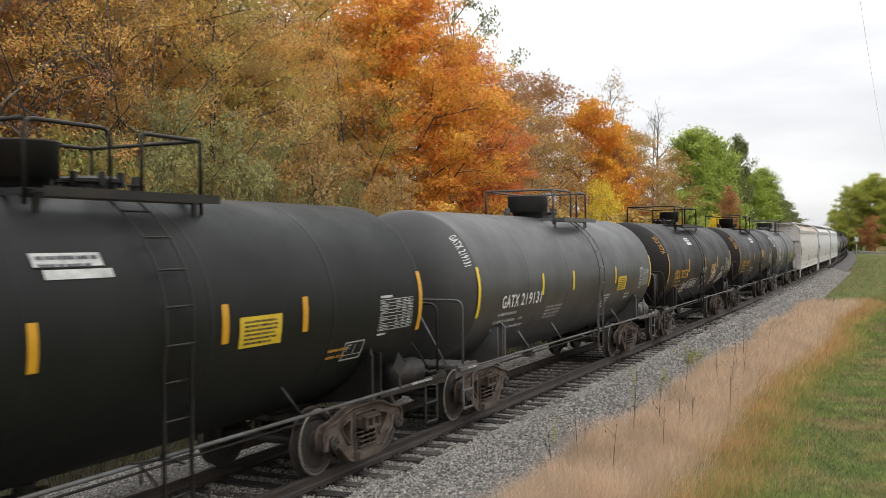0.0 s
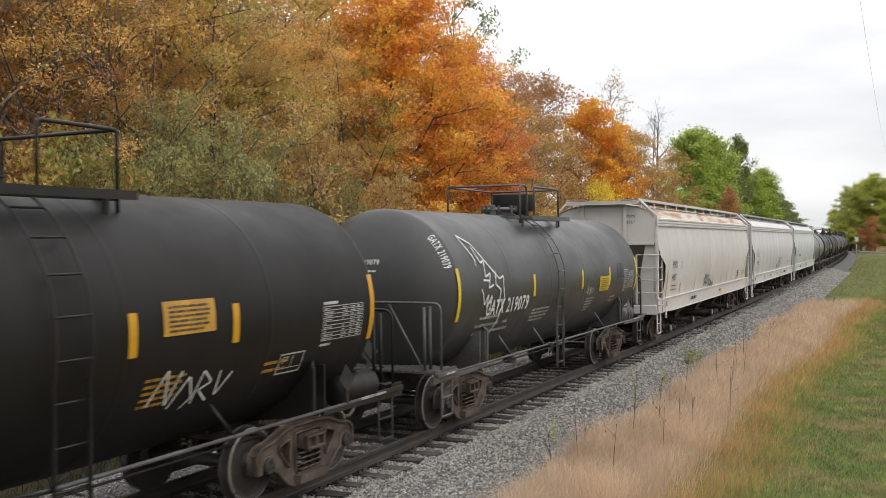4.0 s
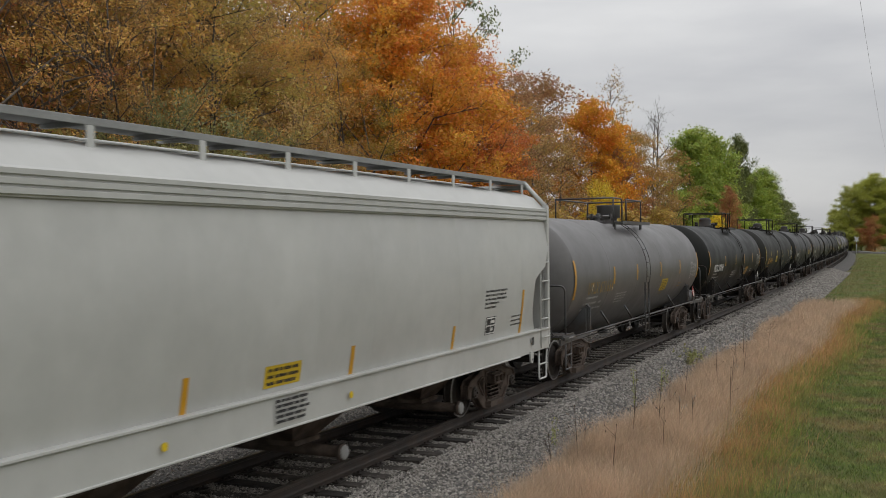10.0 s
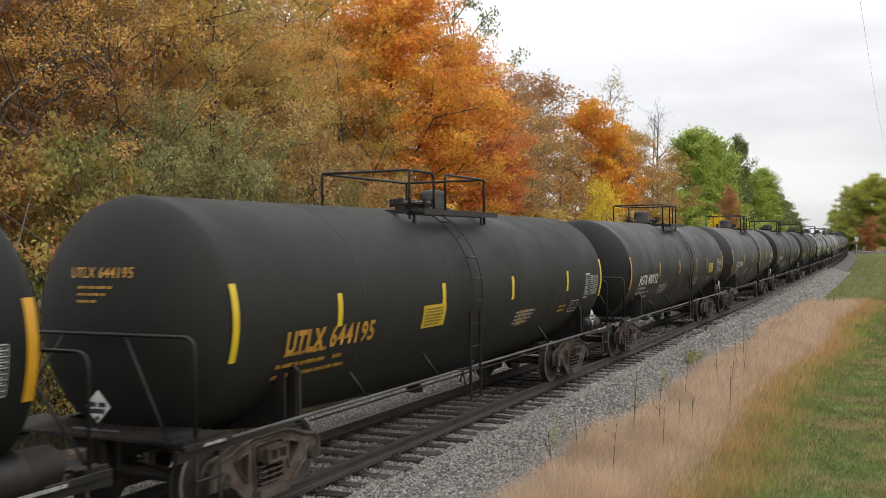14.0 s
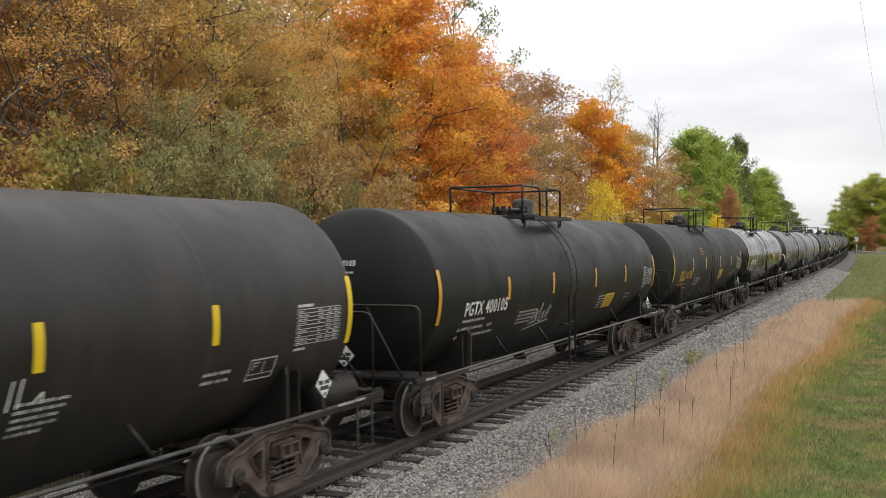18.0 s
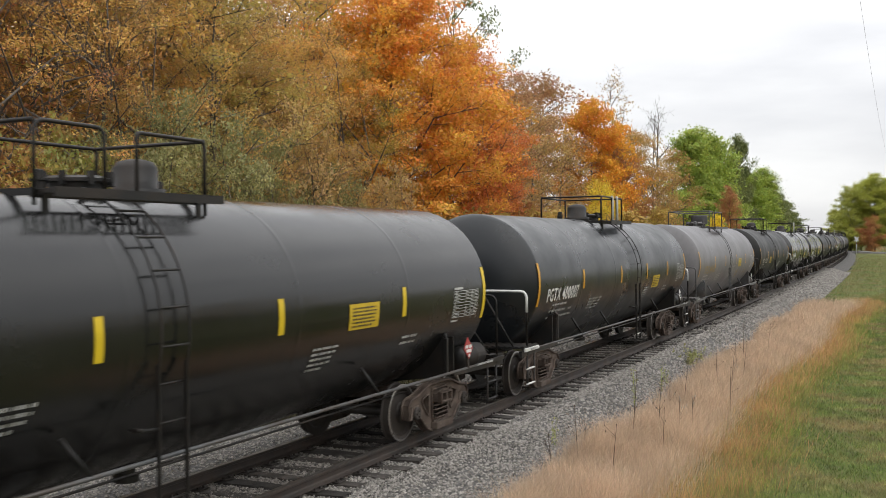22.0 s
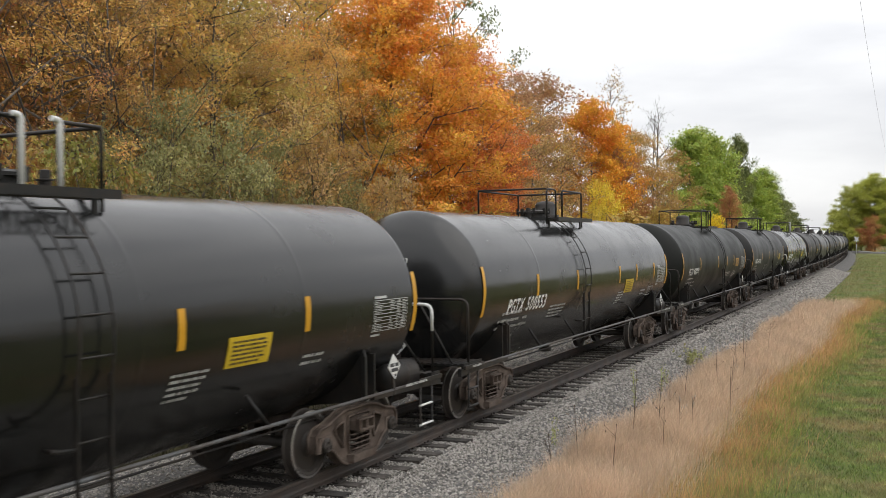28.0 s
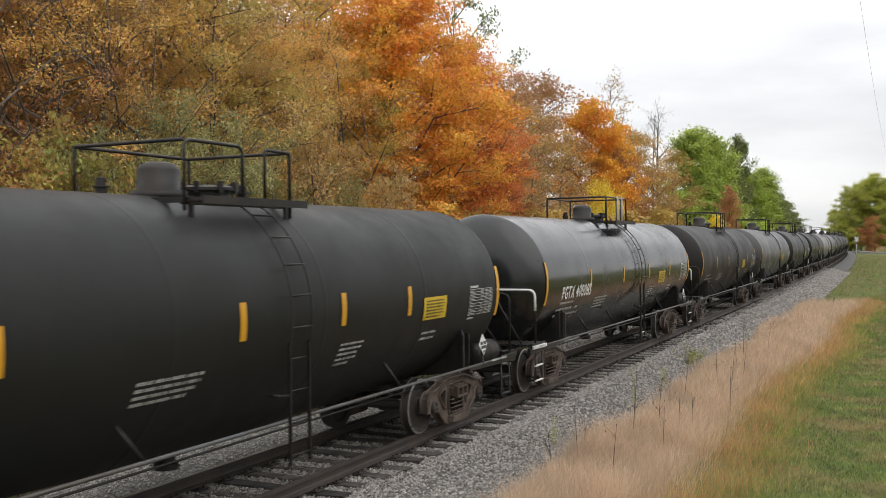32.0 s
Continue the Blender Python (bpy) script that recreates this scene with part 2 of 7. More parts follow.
# ---- mesh helpers ----
def mesh_np(name, verts, faces, smooth=False):
    """A mesh from an array of points and one array of faces, all with the same number of corners."""
    verts, faces = np.asarray(verts, np.float32), np.asarray(faces, np.int32)
    me = bpy.data.meshes.new(name)
    k = faces.shape[1]
    me.vertices.add(len(verts))
    me.vertices.foreach_set("co", verts.ravel())
    me.loops.add(faces.size)
    me.loops.foreach_set("vertex_index", faces.ravel())
    me.polygons.add(len(faces))
    me.polygons.foreach_set("loop_start", np.arange(0, faces.size, k, dtype=np.int32))
    me.polygons.foreach_set("use_smooth", np.full(len(faces), smooth))
    me.update(calc_edges=True)
    return me


def bm_mesh(name, bm, smooth=False):
    me = bpy.data.meshes.new(name)
    if smooth:
        for f in bm.faces:
            f.smooth = True
    bm.to_mesh(me)
    bm.free()
    return me


def put(name, me, mat, parent=None, m=None, label=""):
    """One mesh object; the material sits on the object, so that alike parts share a mesh."""
    if not me.materials:
        me.materials.append(mat)
    ob = new(name, me)
    if me.materials[0] != mat:
        ob.material_slots[0].link = "OBJECT"
        ob.material_slots[0].material = mat
    if parent:
        ob.parent = parent
    if m is not None:
        ob.matrix_basis = m
    if label:
        ob["label"] = label
    return ob


def part(name, bm, mat, parent, label="", smooth=False):
    return put(name, bm_mesh(name, bm, smooth), mat, parent, None, label)


def box(bm, x0, x1, y0, y1, z0, z1, bevel=0.0, m=None):
    r = bmesh.ops.create_cube(bm, size=1.0)
    for v in r["verts"]:
        v.co = Vector((x0 + (v.co.x + 0.5) * (x1 - x0), y0 + (v.co.y + 0.5) * (y1 - y0), z0 + (v.co.z + 0.5) * (z1 - z0)))
    if bevel:
        es = {e for v in r["verts"] for e in v.link_edges}
        g = bmesh.ops.bevel(bm, geom=list(es), offset=bevel, segments=1, affect="EDGES")
        vs = {v for f in g["faces"] for v in f.verts} | {v for v in r["verts"] if v.is_valid}
    else:
        vs = set(r["verts"])
    if m is not None:
        bmesh.ops.transform(bm, matrix=m, verts=list(vs))
    return bm


def tube(bm, pts, r, n=8, caps=True):
    """A round bar along points; r may be one radius or one for each point."""
    pts = [Vector(p) for p in pts]
    rr = r if isinstance(r, (list, tuple)) else [r] * len(pts)
    rings, side = [], None
    for i, p in enumerate(pts):
        d = (pts[min(i + 1, len(pts) - 1)] - pts[max(i - 1, 0)]).normalized()
        if side is None:
            side = d.orthogonal().normalized()
        side = (side - d * side.dot(d)).normalized()
        up = d.cross(side)
        rings.append([bm.verts.new(p + (side * math.cos(2 * math.pi * k / n) + up * math.sin(2 * math.pi * k / n)) * rr[i]) for k in range(n)])
    for a, b in zip(rings, rings[1:]):
        for k in range(n):
            bm.faces.new((a[k], a[(k + 1) % n], b[(k + 1) % n], b[k])).smooth = True
    if caps:
        bm.faces.new(rings[0][::-1])
        bm.faces.new(rings[-1])
    return bm


def arc_pts(pts, r, n=4):
    """Rounds the corners of a line of points."""
    pts = [Vector(p) for p in pts]
    out = [pts[0]]
    for a, b, c in zip(pts, pts[1:], pts[2:]):
        u, w = (a - b).normalized(), (c - b).normalized()
        p, q = b + u * r, b + w * r
        for k in range(n + 1):
            t = k / n
            out.append(p * (1 - t) ** 2 + b * 2 * t * (1 - t) + q * t * t)
    return out + [pts[-1]]


def prism(bm, outline, y0, y1):
    """An outline in the xz plane made solid between two y."""
    a = [bm.verts.new((x, y0, z)) for x, z in outline]
    b = [bm.verts.new((x, y1, z)) for x, z in outline]
    n = len(a)
    for k in range(n):
        bm.faces.new((a[k], a[(k + 1) % n], b[(k + 1) % n], b[k]))
    bm.faces.new(a[::-1])
    bm.faces.new(b)
    return bm


def turned(bm, profile, n=32, axis="x", close=False):
    """A profile of (along, radius) turned round an axis."""
    rings = []
    for a, r in profile:
        ring = []
        for k in range(n):
            c, s = math.cos(2 * math.pi * k / n) * r, math.sin(2 * math.pi * k / n) * r
            ring.append(bm.verts.new((a, c, s) if axis == "x" else (c, a, s) if axis == "y" else (c, s, a)))
        rings.append(ring)
    for p, q in zip(rings, rings[1:]):
        for k in range(n):
            bm.faces.new((p[k], p[(k + 1) % n], q[(k + 1) % n], q[k]))
    bm.faces.new(rings[0][::-1])
    bm.faces.new(rings[-1])
    bmesh.ops.recalc_face_normals(bm, faces=bm.faces[:])
    return bm


MESHES = {}


def kept(key, build, smooth=False):
    """A mesh built once and shared afterwards."""
    if key not in MESHES:
        bm = bmesh.new()
        build(bm)
        MESHES[key] = bm_mesh(key[0] if isinstance(key, tuple) else key, bm, smooth)
    return MESHES[key]


def text_mesh(text, height, slant=0.0, narrow=1.0, spacing=1.0, bold=0.018):
    """Letters of the built-in font as flat faces: x along the line, y up, starting at 0."""
    cu = bpy.data.curves.new("lettering", "FONT")
    cu.body, cu.size, cu.shear, cu.space_character, cu.resolution_u = text, height * 1.4, slant, spacing, 3
    cu.offset = bold * height
    ob = bpy.data.objects.new("lettering", cu)
    scene.collection.objects.link(ob)
    me = bpy.data.meshes.new_from_object(ob.evaluated_get(bpy.context.evaluated_depsgraph_get()))
    bpy.data.objects.remove(ob)
    for v in me.vertices:
        v.co.x *= narrow
    return me


# ---- ground and track ----
def bed_height(lat):
    """Height of the crushed stone over the distance from the track's middle."""
    a = abs(lat)
    if a < 1.32:
        return -0.236
    if a < 1.75:
        return -0.236 + 0.004 * min(1, (a - 1.32) / 0.15)
    if lat > 0:
        return -0.232 - (a - 1.75) * 0.16 if a < 3.5 else -0.512 - (a - 3.5)
    return max(-0.232 - (a - 1.75) * 0.42, -0.9)


def ground_height(x, y):
    s = x
    lat = y - TRACK_Y - BEND * s * s / 2 if -700 < s < 900 else 99
    base = -0.62
    if lat > 2.5:
        base -= 0.35 * min(1, (lat - 2.5) / 2.0)
        base += 0.06 * min(max(0, lat - 8), 20)
    if -2.75 < lat < 3.4:
        base -= 0.25 * min(1, (2.75 + lat) / 0.3, (3.4 - lat) / 0.3)
    return base + 0.05 * noise.noise(Vector((x * 0.11, y * 0.11, 0)))


def build_ground():
    xs = np.unique(np.concatenate([np.linspace(-3000, -400, 8), np.linspace(-400, -20, 40), np.arange(-20, 100, 1.5), np.linspace(100, 400, 80), np.linspace(400, 4000, 12)]))
    ys = np.unique(np.concatenate([np.linspace(-3000, -60, 8), np.arange(-60, -6, 4.0), np.arange(-6, 22, 0.7), np.arange(22, 60, 3.0), np.linspace(60, 3000, 10)]))
    v = [(x, y, ground_height(x, y)) for y in ys for x in xs]
    nx = len(xs)
    f = [(j * nx + i, j * nx + i + 1, (j + 1) * nx + i + 1, (j + 1) * nx + i) for j in range(len(ys) - 1) for i in range(nx - 1)]
    me = mesh_np("ground", v, f, True)
    me.materials.append(LAWN)
    me.materials.append(SOIL)
    cx = np.array([((xs[i] + xs[i + 1]) / 2, (ys[j] + ys[j + 1]) / 2) for j in range(len(ys) - 1) for i in range(nx - 1)])
    lat = cx[:, 1] - TRACK_Y - BEND * cx[:, 0] ** 2 / 2
    me.polygons.foreach_set("material_index", (lat > -3.0).astype(np.int32))
    ob = new("ground", me)
    return tagged(ob, "mown green lawn beside soil strewn with fallen leaves", "ground", kind="structure")


def swept(name, section, s0, s1, step, closed=True):
    """A section of (lat, h) swept along the track."""
    ss = np.arange(s0, s1 + step * 0.5, step)
    n = len(section)
    v = [track(s, a, h) for s in ss for a, h in section]
    f = []
    for i in range(len(ss) - 1):
        for k in range(n if closed else n - 1):
            a, b = i * n + k, i * n + (k + 1) % n
            f.append((a, a + n, b + n, b))
    return mesh_np(name, v, f)


RAIL_SECTION = [(-0.075, -0.178), (-0.075, -0.165), (-0.02, -0.145), (-0.009, -0.12), (-0.009, -0.055), (-0.036, -0.04), (-0.036, -0.004),
                (0.036, -0.004), (0.036, -0.04), (0.009, -0.055), (0.009, -0.12), (0.02, -0.145), (0.075, -0.165), (0.075, -0.178)]


def build_track():
    root = tagged(new("railway_track"), "single railway track with rusty rails on dark wooden ties", "railway track", kind="structure")
    for sign in (-1, 1):
        sec = [(sign * 0.7535 + a, h) for a, h in RAIL_SECTION]
        rail = put("rail", swept("rail", sec, -380, 420, 2.0), RAIL_MAT, root)
        put("rail_head", swept("rail_head", [(sign * 0.7535 + a, h) for a, h in ((-0.036, -0.004), (-0.030, 0.0), (0.030, 0.0), (0.036, -0.004))], -380, 420, 2.0, False), RAIL_TOP, rail, label="worn running surface")
    # ties
    rnd = random.Random(5)
    shapes = []
    for k in range(5):
        bm = bmesh.new()
        box(bm, -0.115, 0.115, -1.3, 1.3, -0.19, 0, 0.012)
        bmesh.ops.subdivide_edges(bm, edges=[e for e in bm.edges if abs(e.verts[0].co.y - e.verts[1].co.y) > 1], cuts=5)
        for v in bm.verts:
            v.co += Vector((rnd.uniform(-0.012, 0.012), rnd.uniform(-0.03, 0.03) if abs(v.co.y) > 1.2 else 0, rnd.uniform(-0.012, 0.004)))
        shapes.append(bm_mesh("tie", bm))
    plate = kept("tie_plate", lambda bm: [box(bm, -0.09, 0.09, -0.17, 0.17, 0, 0.018, 0.004)] + [box(bm, x - 0.015, x + 0.015, y - 0.015, y + 0.015, 0.015, 0.05, 0.004) for x in (-0.06, 0.06) for y in (-0.11, 0.11)])
    s, count, rest_v, rest_f = 3.0, 0, [], []
    ties = []
    while s < 260:
        ties.append((s, rnd.uniform(-0.08, 0.08), rnd.uniform(-1.6, 1.6), rnd.uniform(-0.015, 0.01), rnd.randrange(5)))
        s += 0.56 + rnd.uniform(-0.05, 0.05)
    for s, lat, turn, dz, k in ties:
        m = track_pose(s, lat, -0.196 + dz) @ pose(0, 0, 0, 0, 0, turn)
        if s < 150:
            t = put("tie", shapes[k], TIE_MAT, root, m)
            if s < 55:
                for sign in (-1, 1):
                    put("tie_plate", plate, RAIL_MAT, t, pose(0, sign * 0.7535 - lat, 0.001))
        else:
            o = len(rest_v)
            rest_v += [m @ Vector((x, y, z)) for x in (-0.115, 0.115) for y in (-1.3, 1.3) for z in (-0.18, 0)]
            rest_f += [tuple(o + i for i in q) for q in ((1, 5, 7, 3), (0, 1, 3, 2), (4, 6, 7, 5), (0, 4, 5, 1), (2, 3, 7, 6))]
    for a, b in ((-40.0, 3.0),):
        s = a
        while s < b:
            m = track_pose(s, 0, -0.196)
            o = len(rest_v)
            rest_v += [m @ Vector((x, y, z)) for x in (-0.115, 0.115) for y in (-1.3, 1.3) for z in (-0.18, 0)]
            rest_f += [tuple(o + i for i in q) for q in ((1, 5, 7, 3), (0, 1, 3, 2), (4, 6, 7, 5), (0, 4, 5, 1), (2, 3, 7, 6))]
            s += 0.52
    far = put("far_ties", mesh_np("far_ties", rest_v, rest_f), TIE_MAT, root)
    tagged(far, kind="stuff")
    return root


def build_ballast():
    lats = [-4.0, -3.4, -3.0, -2.6, -2.2, -1.75, -1.4, -0.9, -0.45, 0, 0.45, 0.9, 1.4, 1.75, 2.2, 2.6, 3.0, 3.4, 4.0]
    ss = np.concatenate([np.arange(-380, 0, 5.0), np.arange(0, 60, 0.4), np.arange(60, 420, 2.0)])
    v = []
    for s in ss:
        for a in lats:
            h = bed_height(a) + (0.03 * noise.noise(Vector((s * 1.7, a * 1.7, 3))) if -5 < s < 60 else 0)
            w = 1 + 0.08 * noise.noise(Vector((s * 0.35, 1.0 if a > 0 else 9.0, 0)))
            v.append(track(float(s), a * (w if abs(a) > 1.8 else 1), h))
    n = len(lats)
    f = [(i * n + k, (i + 1) * n + k, (i + 1) * n + k + 1, i * n + k + 1) for i in range(len(ss) - 1) for k in range(n - 1)]
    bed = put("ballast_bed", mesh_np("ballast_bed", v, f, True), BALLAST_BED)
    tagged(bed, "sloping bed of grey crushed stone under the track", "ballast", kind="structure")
    # loose stones; a darker tone between and behind the rails
    rng = np.random.default_rng(3)
    base = np.array([(1, 0, 0), (-1, 0, 0), (0, 1, 0), (0, -1, 0), (0, 0, 1), (0, 0, -1)], np.float32)
    tri = np.array([(0, 2, 4), (2, 1, 4), (1, 3, 4), (3, 0, 4), (3, 5, 0), (1, 5, 3)], np.int32)
    pos, size, lats_of = [], [], []
    for s0, s1, per, r in ((7.5, 18, 900, 0.0225), (18, 32, 420, 0.030), (32, 58, 120, 0.052), (58, 115, 44, 0.08)):
        for a0, a1 in ((-3.4, 3.6),):
            n = int((s1 - s0) * (a1 - a0) * per)
            s, a = rng.uniform(s0, s1, n), rng.uniform(a0, a1, n)
            keep = (rng.random(n) < np.clip((np.where(a > 0, 3.8, 3.75) - np.abs(a)) / 0.5, 0, 1)) & ((a < 0.9) | (rng.random(n) < 0.28)) & ((np.abs(a) > 0.8) | (rng.random(n) < 0.8))
            for q, b in zip(s[keep], a[keep]):
                wide = 1 + 0.08 * noise.noise(Vector((q * 0.35, 1.0 if b > 0 else 9.0, 0))) if abs(b) > 1.9 else 1
                pos.append(track(q, b, max(bed_height(b / wide), -0.615) + 0.008))
                lats_of.append(b)
            size.append(r * rng.uniform(0.6, 1.35, int(keep.sum())))
    pos, size = np.array(pos, np.float32), np.concatenate(size).astype(np.float32)
    n = len(pos)
    v = base[None] * rng.uniform(0.6, 1.15, (n, 6, 1)) + rng.normal(0, 0.22, (n, 6, 3))
    ang = rng.uniform(0, 6.283, n)
    c, sn = np.cos(ang), np.sin(ang)
    x, y = v[..., 0] * c[:, None] - v[..., 1] * sn[:, None], v[..., 0] * sn[:, None] + v[..., 1] * c[:, None]
    v = np.stack([x, y, v[..., 2] * 0.75], -1) * size[:, None, None] + pos[:, None]
    near = np.array(lats_of) < -0.8
    for name, pick, mat, label in (("ballast_stones", near, STONE, "loose angular grey crushed stones along the track"), ("dirty_ballast_stones", ~near, DIRTY_SHADED_STONE, "oil-darkened crushed stones between and behind the rails")):
        w = v[pick]
        f = (tri[None] + (np.arange(len(w)) * 6)[:, None, None]).reshape(-1, 3)
        tagged(put(name, mesh_np(name, w.reshape(-1, 3), f), mat), label, "ballast", kind="stuff")


# ---- grass ----
def blades(rng, pos, height, width, lean, wind=(0.0, 0.0)):
    """Bent tapered blades: three triangles each."""
    n = len(pos)
    az = rng.uniform(0, 6.283, n)
    side = np.stack([np.cos(az), np.sin(az), np.zeros(n)], 1) * (width * rng.uniform(0.6, 1.3, n))[:, None]
    d = rng.normal(0, lean, (n, 2)) + np.array(wind)
    mid = pos + np.concatenate([d * 0.35, np.full((n, 1), 0.55)], 1) * height[:, None]
    tip = pos + np.concatenate([d, np.full((n, 1), 1.0)], 1) * height[:, None]
    v = np.stack([pos - side, pos + side, mid - side * 0.7, mid + side * 0.7, tip], 1).reshape(-1, 3)
    t = np.array([(0, 1, 3), (0, 3, 2), (2, 3, 4)])
    f = (t[None] + (np.arange(n) * 5)[:, None, None]).reshape(-1, 3)
    return v, f


def ground_points(rng, n, x0, x1, y0, y1, dens):
    x, y = x0 * (x1 / x0) ** rng.random(n), rng.uniform(y0, y1, n)
    keep = rng.random(n) < dens(x, y)
    x, y = x[keep], y[keep]
    return np.stack([x, y, [ground_height(a, b) for a, b in zip(x, y)]], 1)


def wave(x, y, k=0.5, seed=0.0):
    return np.array([noise.noise(Vector((a * k, b * k, seed))) for a, b in zip(x, y)])


def build_grass():
    rng = np.random.default_rng(11)
    near = lambda x: 2.35 + 0.20 * np.sin(x * 0.31) - 0.016 * (x - 15)
    far = lambda x: 5.35 + 0.18 * np.sin(x * 0.47 + 1) + 0.10 * np.sin(x * 1.9) - 0.15 * np.clip((17 - x) / 4, 0, 1)
    band = lambda x, y: np.clip((y - near(x) - 0.65) / 0.8, 0, 1) * np.clip((far(x) - y) / 0.45, 0, 1) * np.clip((60 - x) / 10, 0, 1)

    def tall(name, mat, n, dens, h0, h1, width, label, lean=0.42):
        p = ground_points(rng, n, 9.5, 66, 1.0, 5.8, dens)
        h = rng.uniform(h0, h1, len(p)) * (0.9 + 0.45 * wave(p[:, 0], p[:, 1], 0.9, 4))
        v, f = blades(rng, p, h, width * np.clip(p[:, 0] / 16, 1, 4), lean, (-0.10, -0.16))
        return tagged(put(name, mesh_np(name, v, f), mat), label, "grass", kind="stuff")

    tall("tall_dry_grass", DRY_GRASS, 300000, lambda x, y: band(x, y) * np.clip((y - near(x) - 0.4) / 1.3, 0.1, 1), 0.30, 0.60, 0.0021, "tall dry tan grass along the ballast")
    tall("rusty_grass", RUST_GRASS, 150000, lambda x, y: np.exp(-((y - near(x) - 0.60) / 0.58) ** 2) * np.clip((64 - x) / 6, 0, 1) * np.clip(0.52 + 0.9 * wave(x, y, 0.8, 21), 0.06, 1), 0.16, 0.46, 0.0024, "rusty orange grass at the lawn's edge", 0.5)
    tall("green_edge_grass", GREEN_GRASS, 150000, lambda x, y: np.exp(-((y - near(x) - 0.12) / 0.45) ** 2) * np.clip((60 - x) / 10, 0, 1) * np.clip(0.9 + 1.2 * wave(x, y, 0.6, 31), 0.15, 1), 0.07, 0.24, 0.0024, "yellow-green grass between lawn and dry grass", 0.5)
    # lawn
    p = ground_points(rng, 210000, 12.5, 140, -1.2, 3.7, lambda x, y: np.clip((near(x) + 0.6 - y) / 0.5, 0, 1))
    q = ground_points(rng, 60000, 52, 230, -4.0, 9.0, lambda x, y: (y < TRACK_Y + BEND * x * x / 2 - 3.3) & (y > near(x)) | (x > 120))
    q = q[q[:, 1] < TRACK_Y + BEND * q[:, 0] ** 2 / 2 - 3.3]
    p = np.concatenate([p, q])
    v, f = blades(rng, p, rng.uniform(0.03, 0.075, len(p)), 0.0045 * np.clip(p[:, 0] / 13, 1, 9), 0.5)
    v, f = v.reshape(-1, 5, 3)[:, (0, 1, 4)].reshape(-1, 3), np.arange(len(p) * 3).reshape(-1, 3)
    tagged(put("lawn_grass", mesh_np("lawn_grass", v, f), LAWN_BLADE), "short mown lawn grass with faded patches", "grass", kind="stuff")
    # weeds behind the track, their colour lowered for shade of train and bushes
    p = ground_points(rng, 18000, 6, 150, 11.2, 16.5, lambda x, y: np.clip(0.6 + 0.9 * wave(x, y, 0.5, 8), 0, 1) * np.clip((y - 11.0) / 0.8, 0.12, 1))
    p[:, 1] += BEND * p[:, 0] ** 2 / 2
    v, f = blades(rng, p, rng.uniform(0.15, 0.8, len(p)), 0.008 * np.clip(p[:, 0] / 20, 1, 4), 0.65)
    tagged(put("trackside_weeds", mesh_np("trackside_weeds", v, f), FAR_WEED), "rough yellow-green weeds behind the track", "weeds", kind="stuff")


def stalk_weed(x, y, height, heads, mat_head, name, label, seed):
    rnd = random.Random(seed)
    z = ground_height(x, y)
    root = tagged(new(name), label, "weed")
    root.matrix_basis = pose(x, y, z - 0.02)
    lean = Vector((rnd.uniform(-0.1, 0.1), rnd.uniform(-0.1, 0.1), 1))
    bm = bmesh.new()
    tips = []
    top = lean * height
    tube(bm, [(0, 0, 0), lean * height * 0.5 + Vector((0.02, 0.01, 0)), top], [0.008, 0.006, 0.003], 5)
    for k in range(heads):
        a = lean * height * rnd.uniform(0.45, 0.9)
        tip = a + Vector((rnd.uniform(-0.16, 0.16), rnd.uniform(-0.16, 0.16), rnd.uniform(0.08, 0.2)))
        tube(bm, [a, (a + tip) / 2 + Vector((0, 0, -0.01)), tip], [0.004, 0.003, 0.002], 4)
        tips.append(tip)
    part("stem", bm, WEED_DARK, root)
    for tip in [top] + tips:
        bm = bmesh.new()
        bmesh.ops.create_icosphere(bm, subdivisions=1, radius=0.012)
        for v in bm.verts:
            v.co = v.co * rnd.uniform(0.75, 1.25) + tip
            v.co.z += (v.co.z - tip.z) * 0.5
        part("flower_head", bm, mat_head, root)


def leafy_weed(x, y, height, seed, label, spread=0.35, stems=9, leaf=0.05):
    rnd = np.random.default_rng(seed)
    root = tagged(new("leafy_weed"), label, "weed")
    root.matrix_basis = pose(x, y, ground_height(x, y) + 0.12)
    bm = bmesh.new()
    pts = []
    for k in range(stems):
        d = Vector((rnd.normal(0, spread), rnd.normal(0, spread), 1)) * height * rnd.uniform(0.6, 1)
        tube(bm, [(0, 0, 0), d * 0.5, d], [0.006, 0.004, 0.002], 4)
        pts += [d * t for t in np.linspace(0.25, 1, 24)]
    part("stem", bm, GREEN_GRASS, root)
    v, f = leaf_quads(rnd, np.array(pts) + rnd.normal(0, 0.03, (len(pts), 3)), leaf)
    put("foliage", mesh_np("foliage", v, f), LEAF["sage"], root)


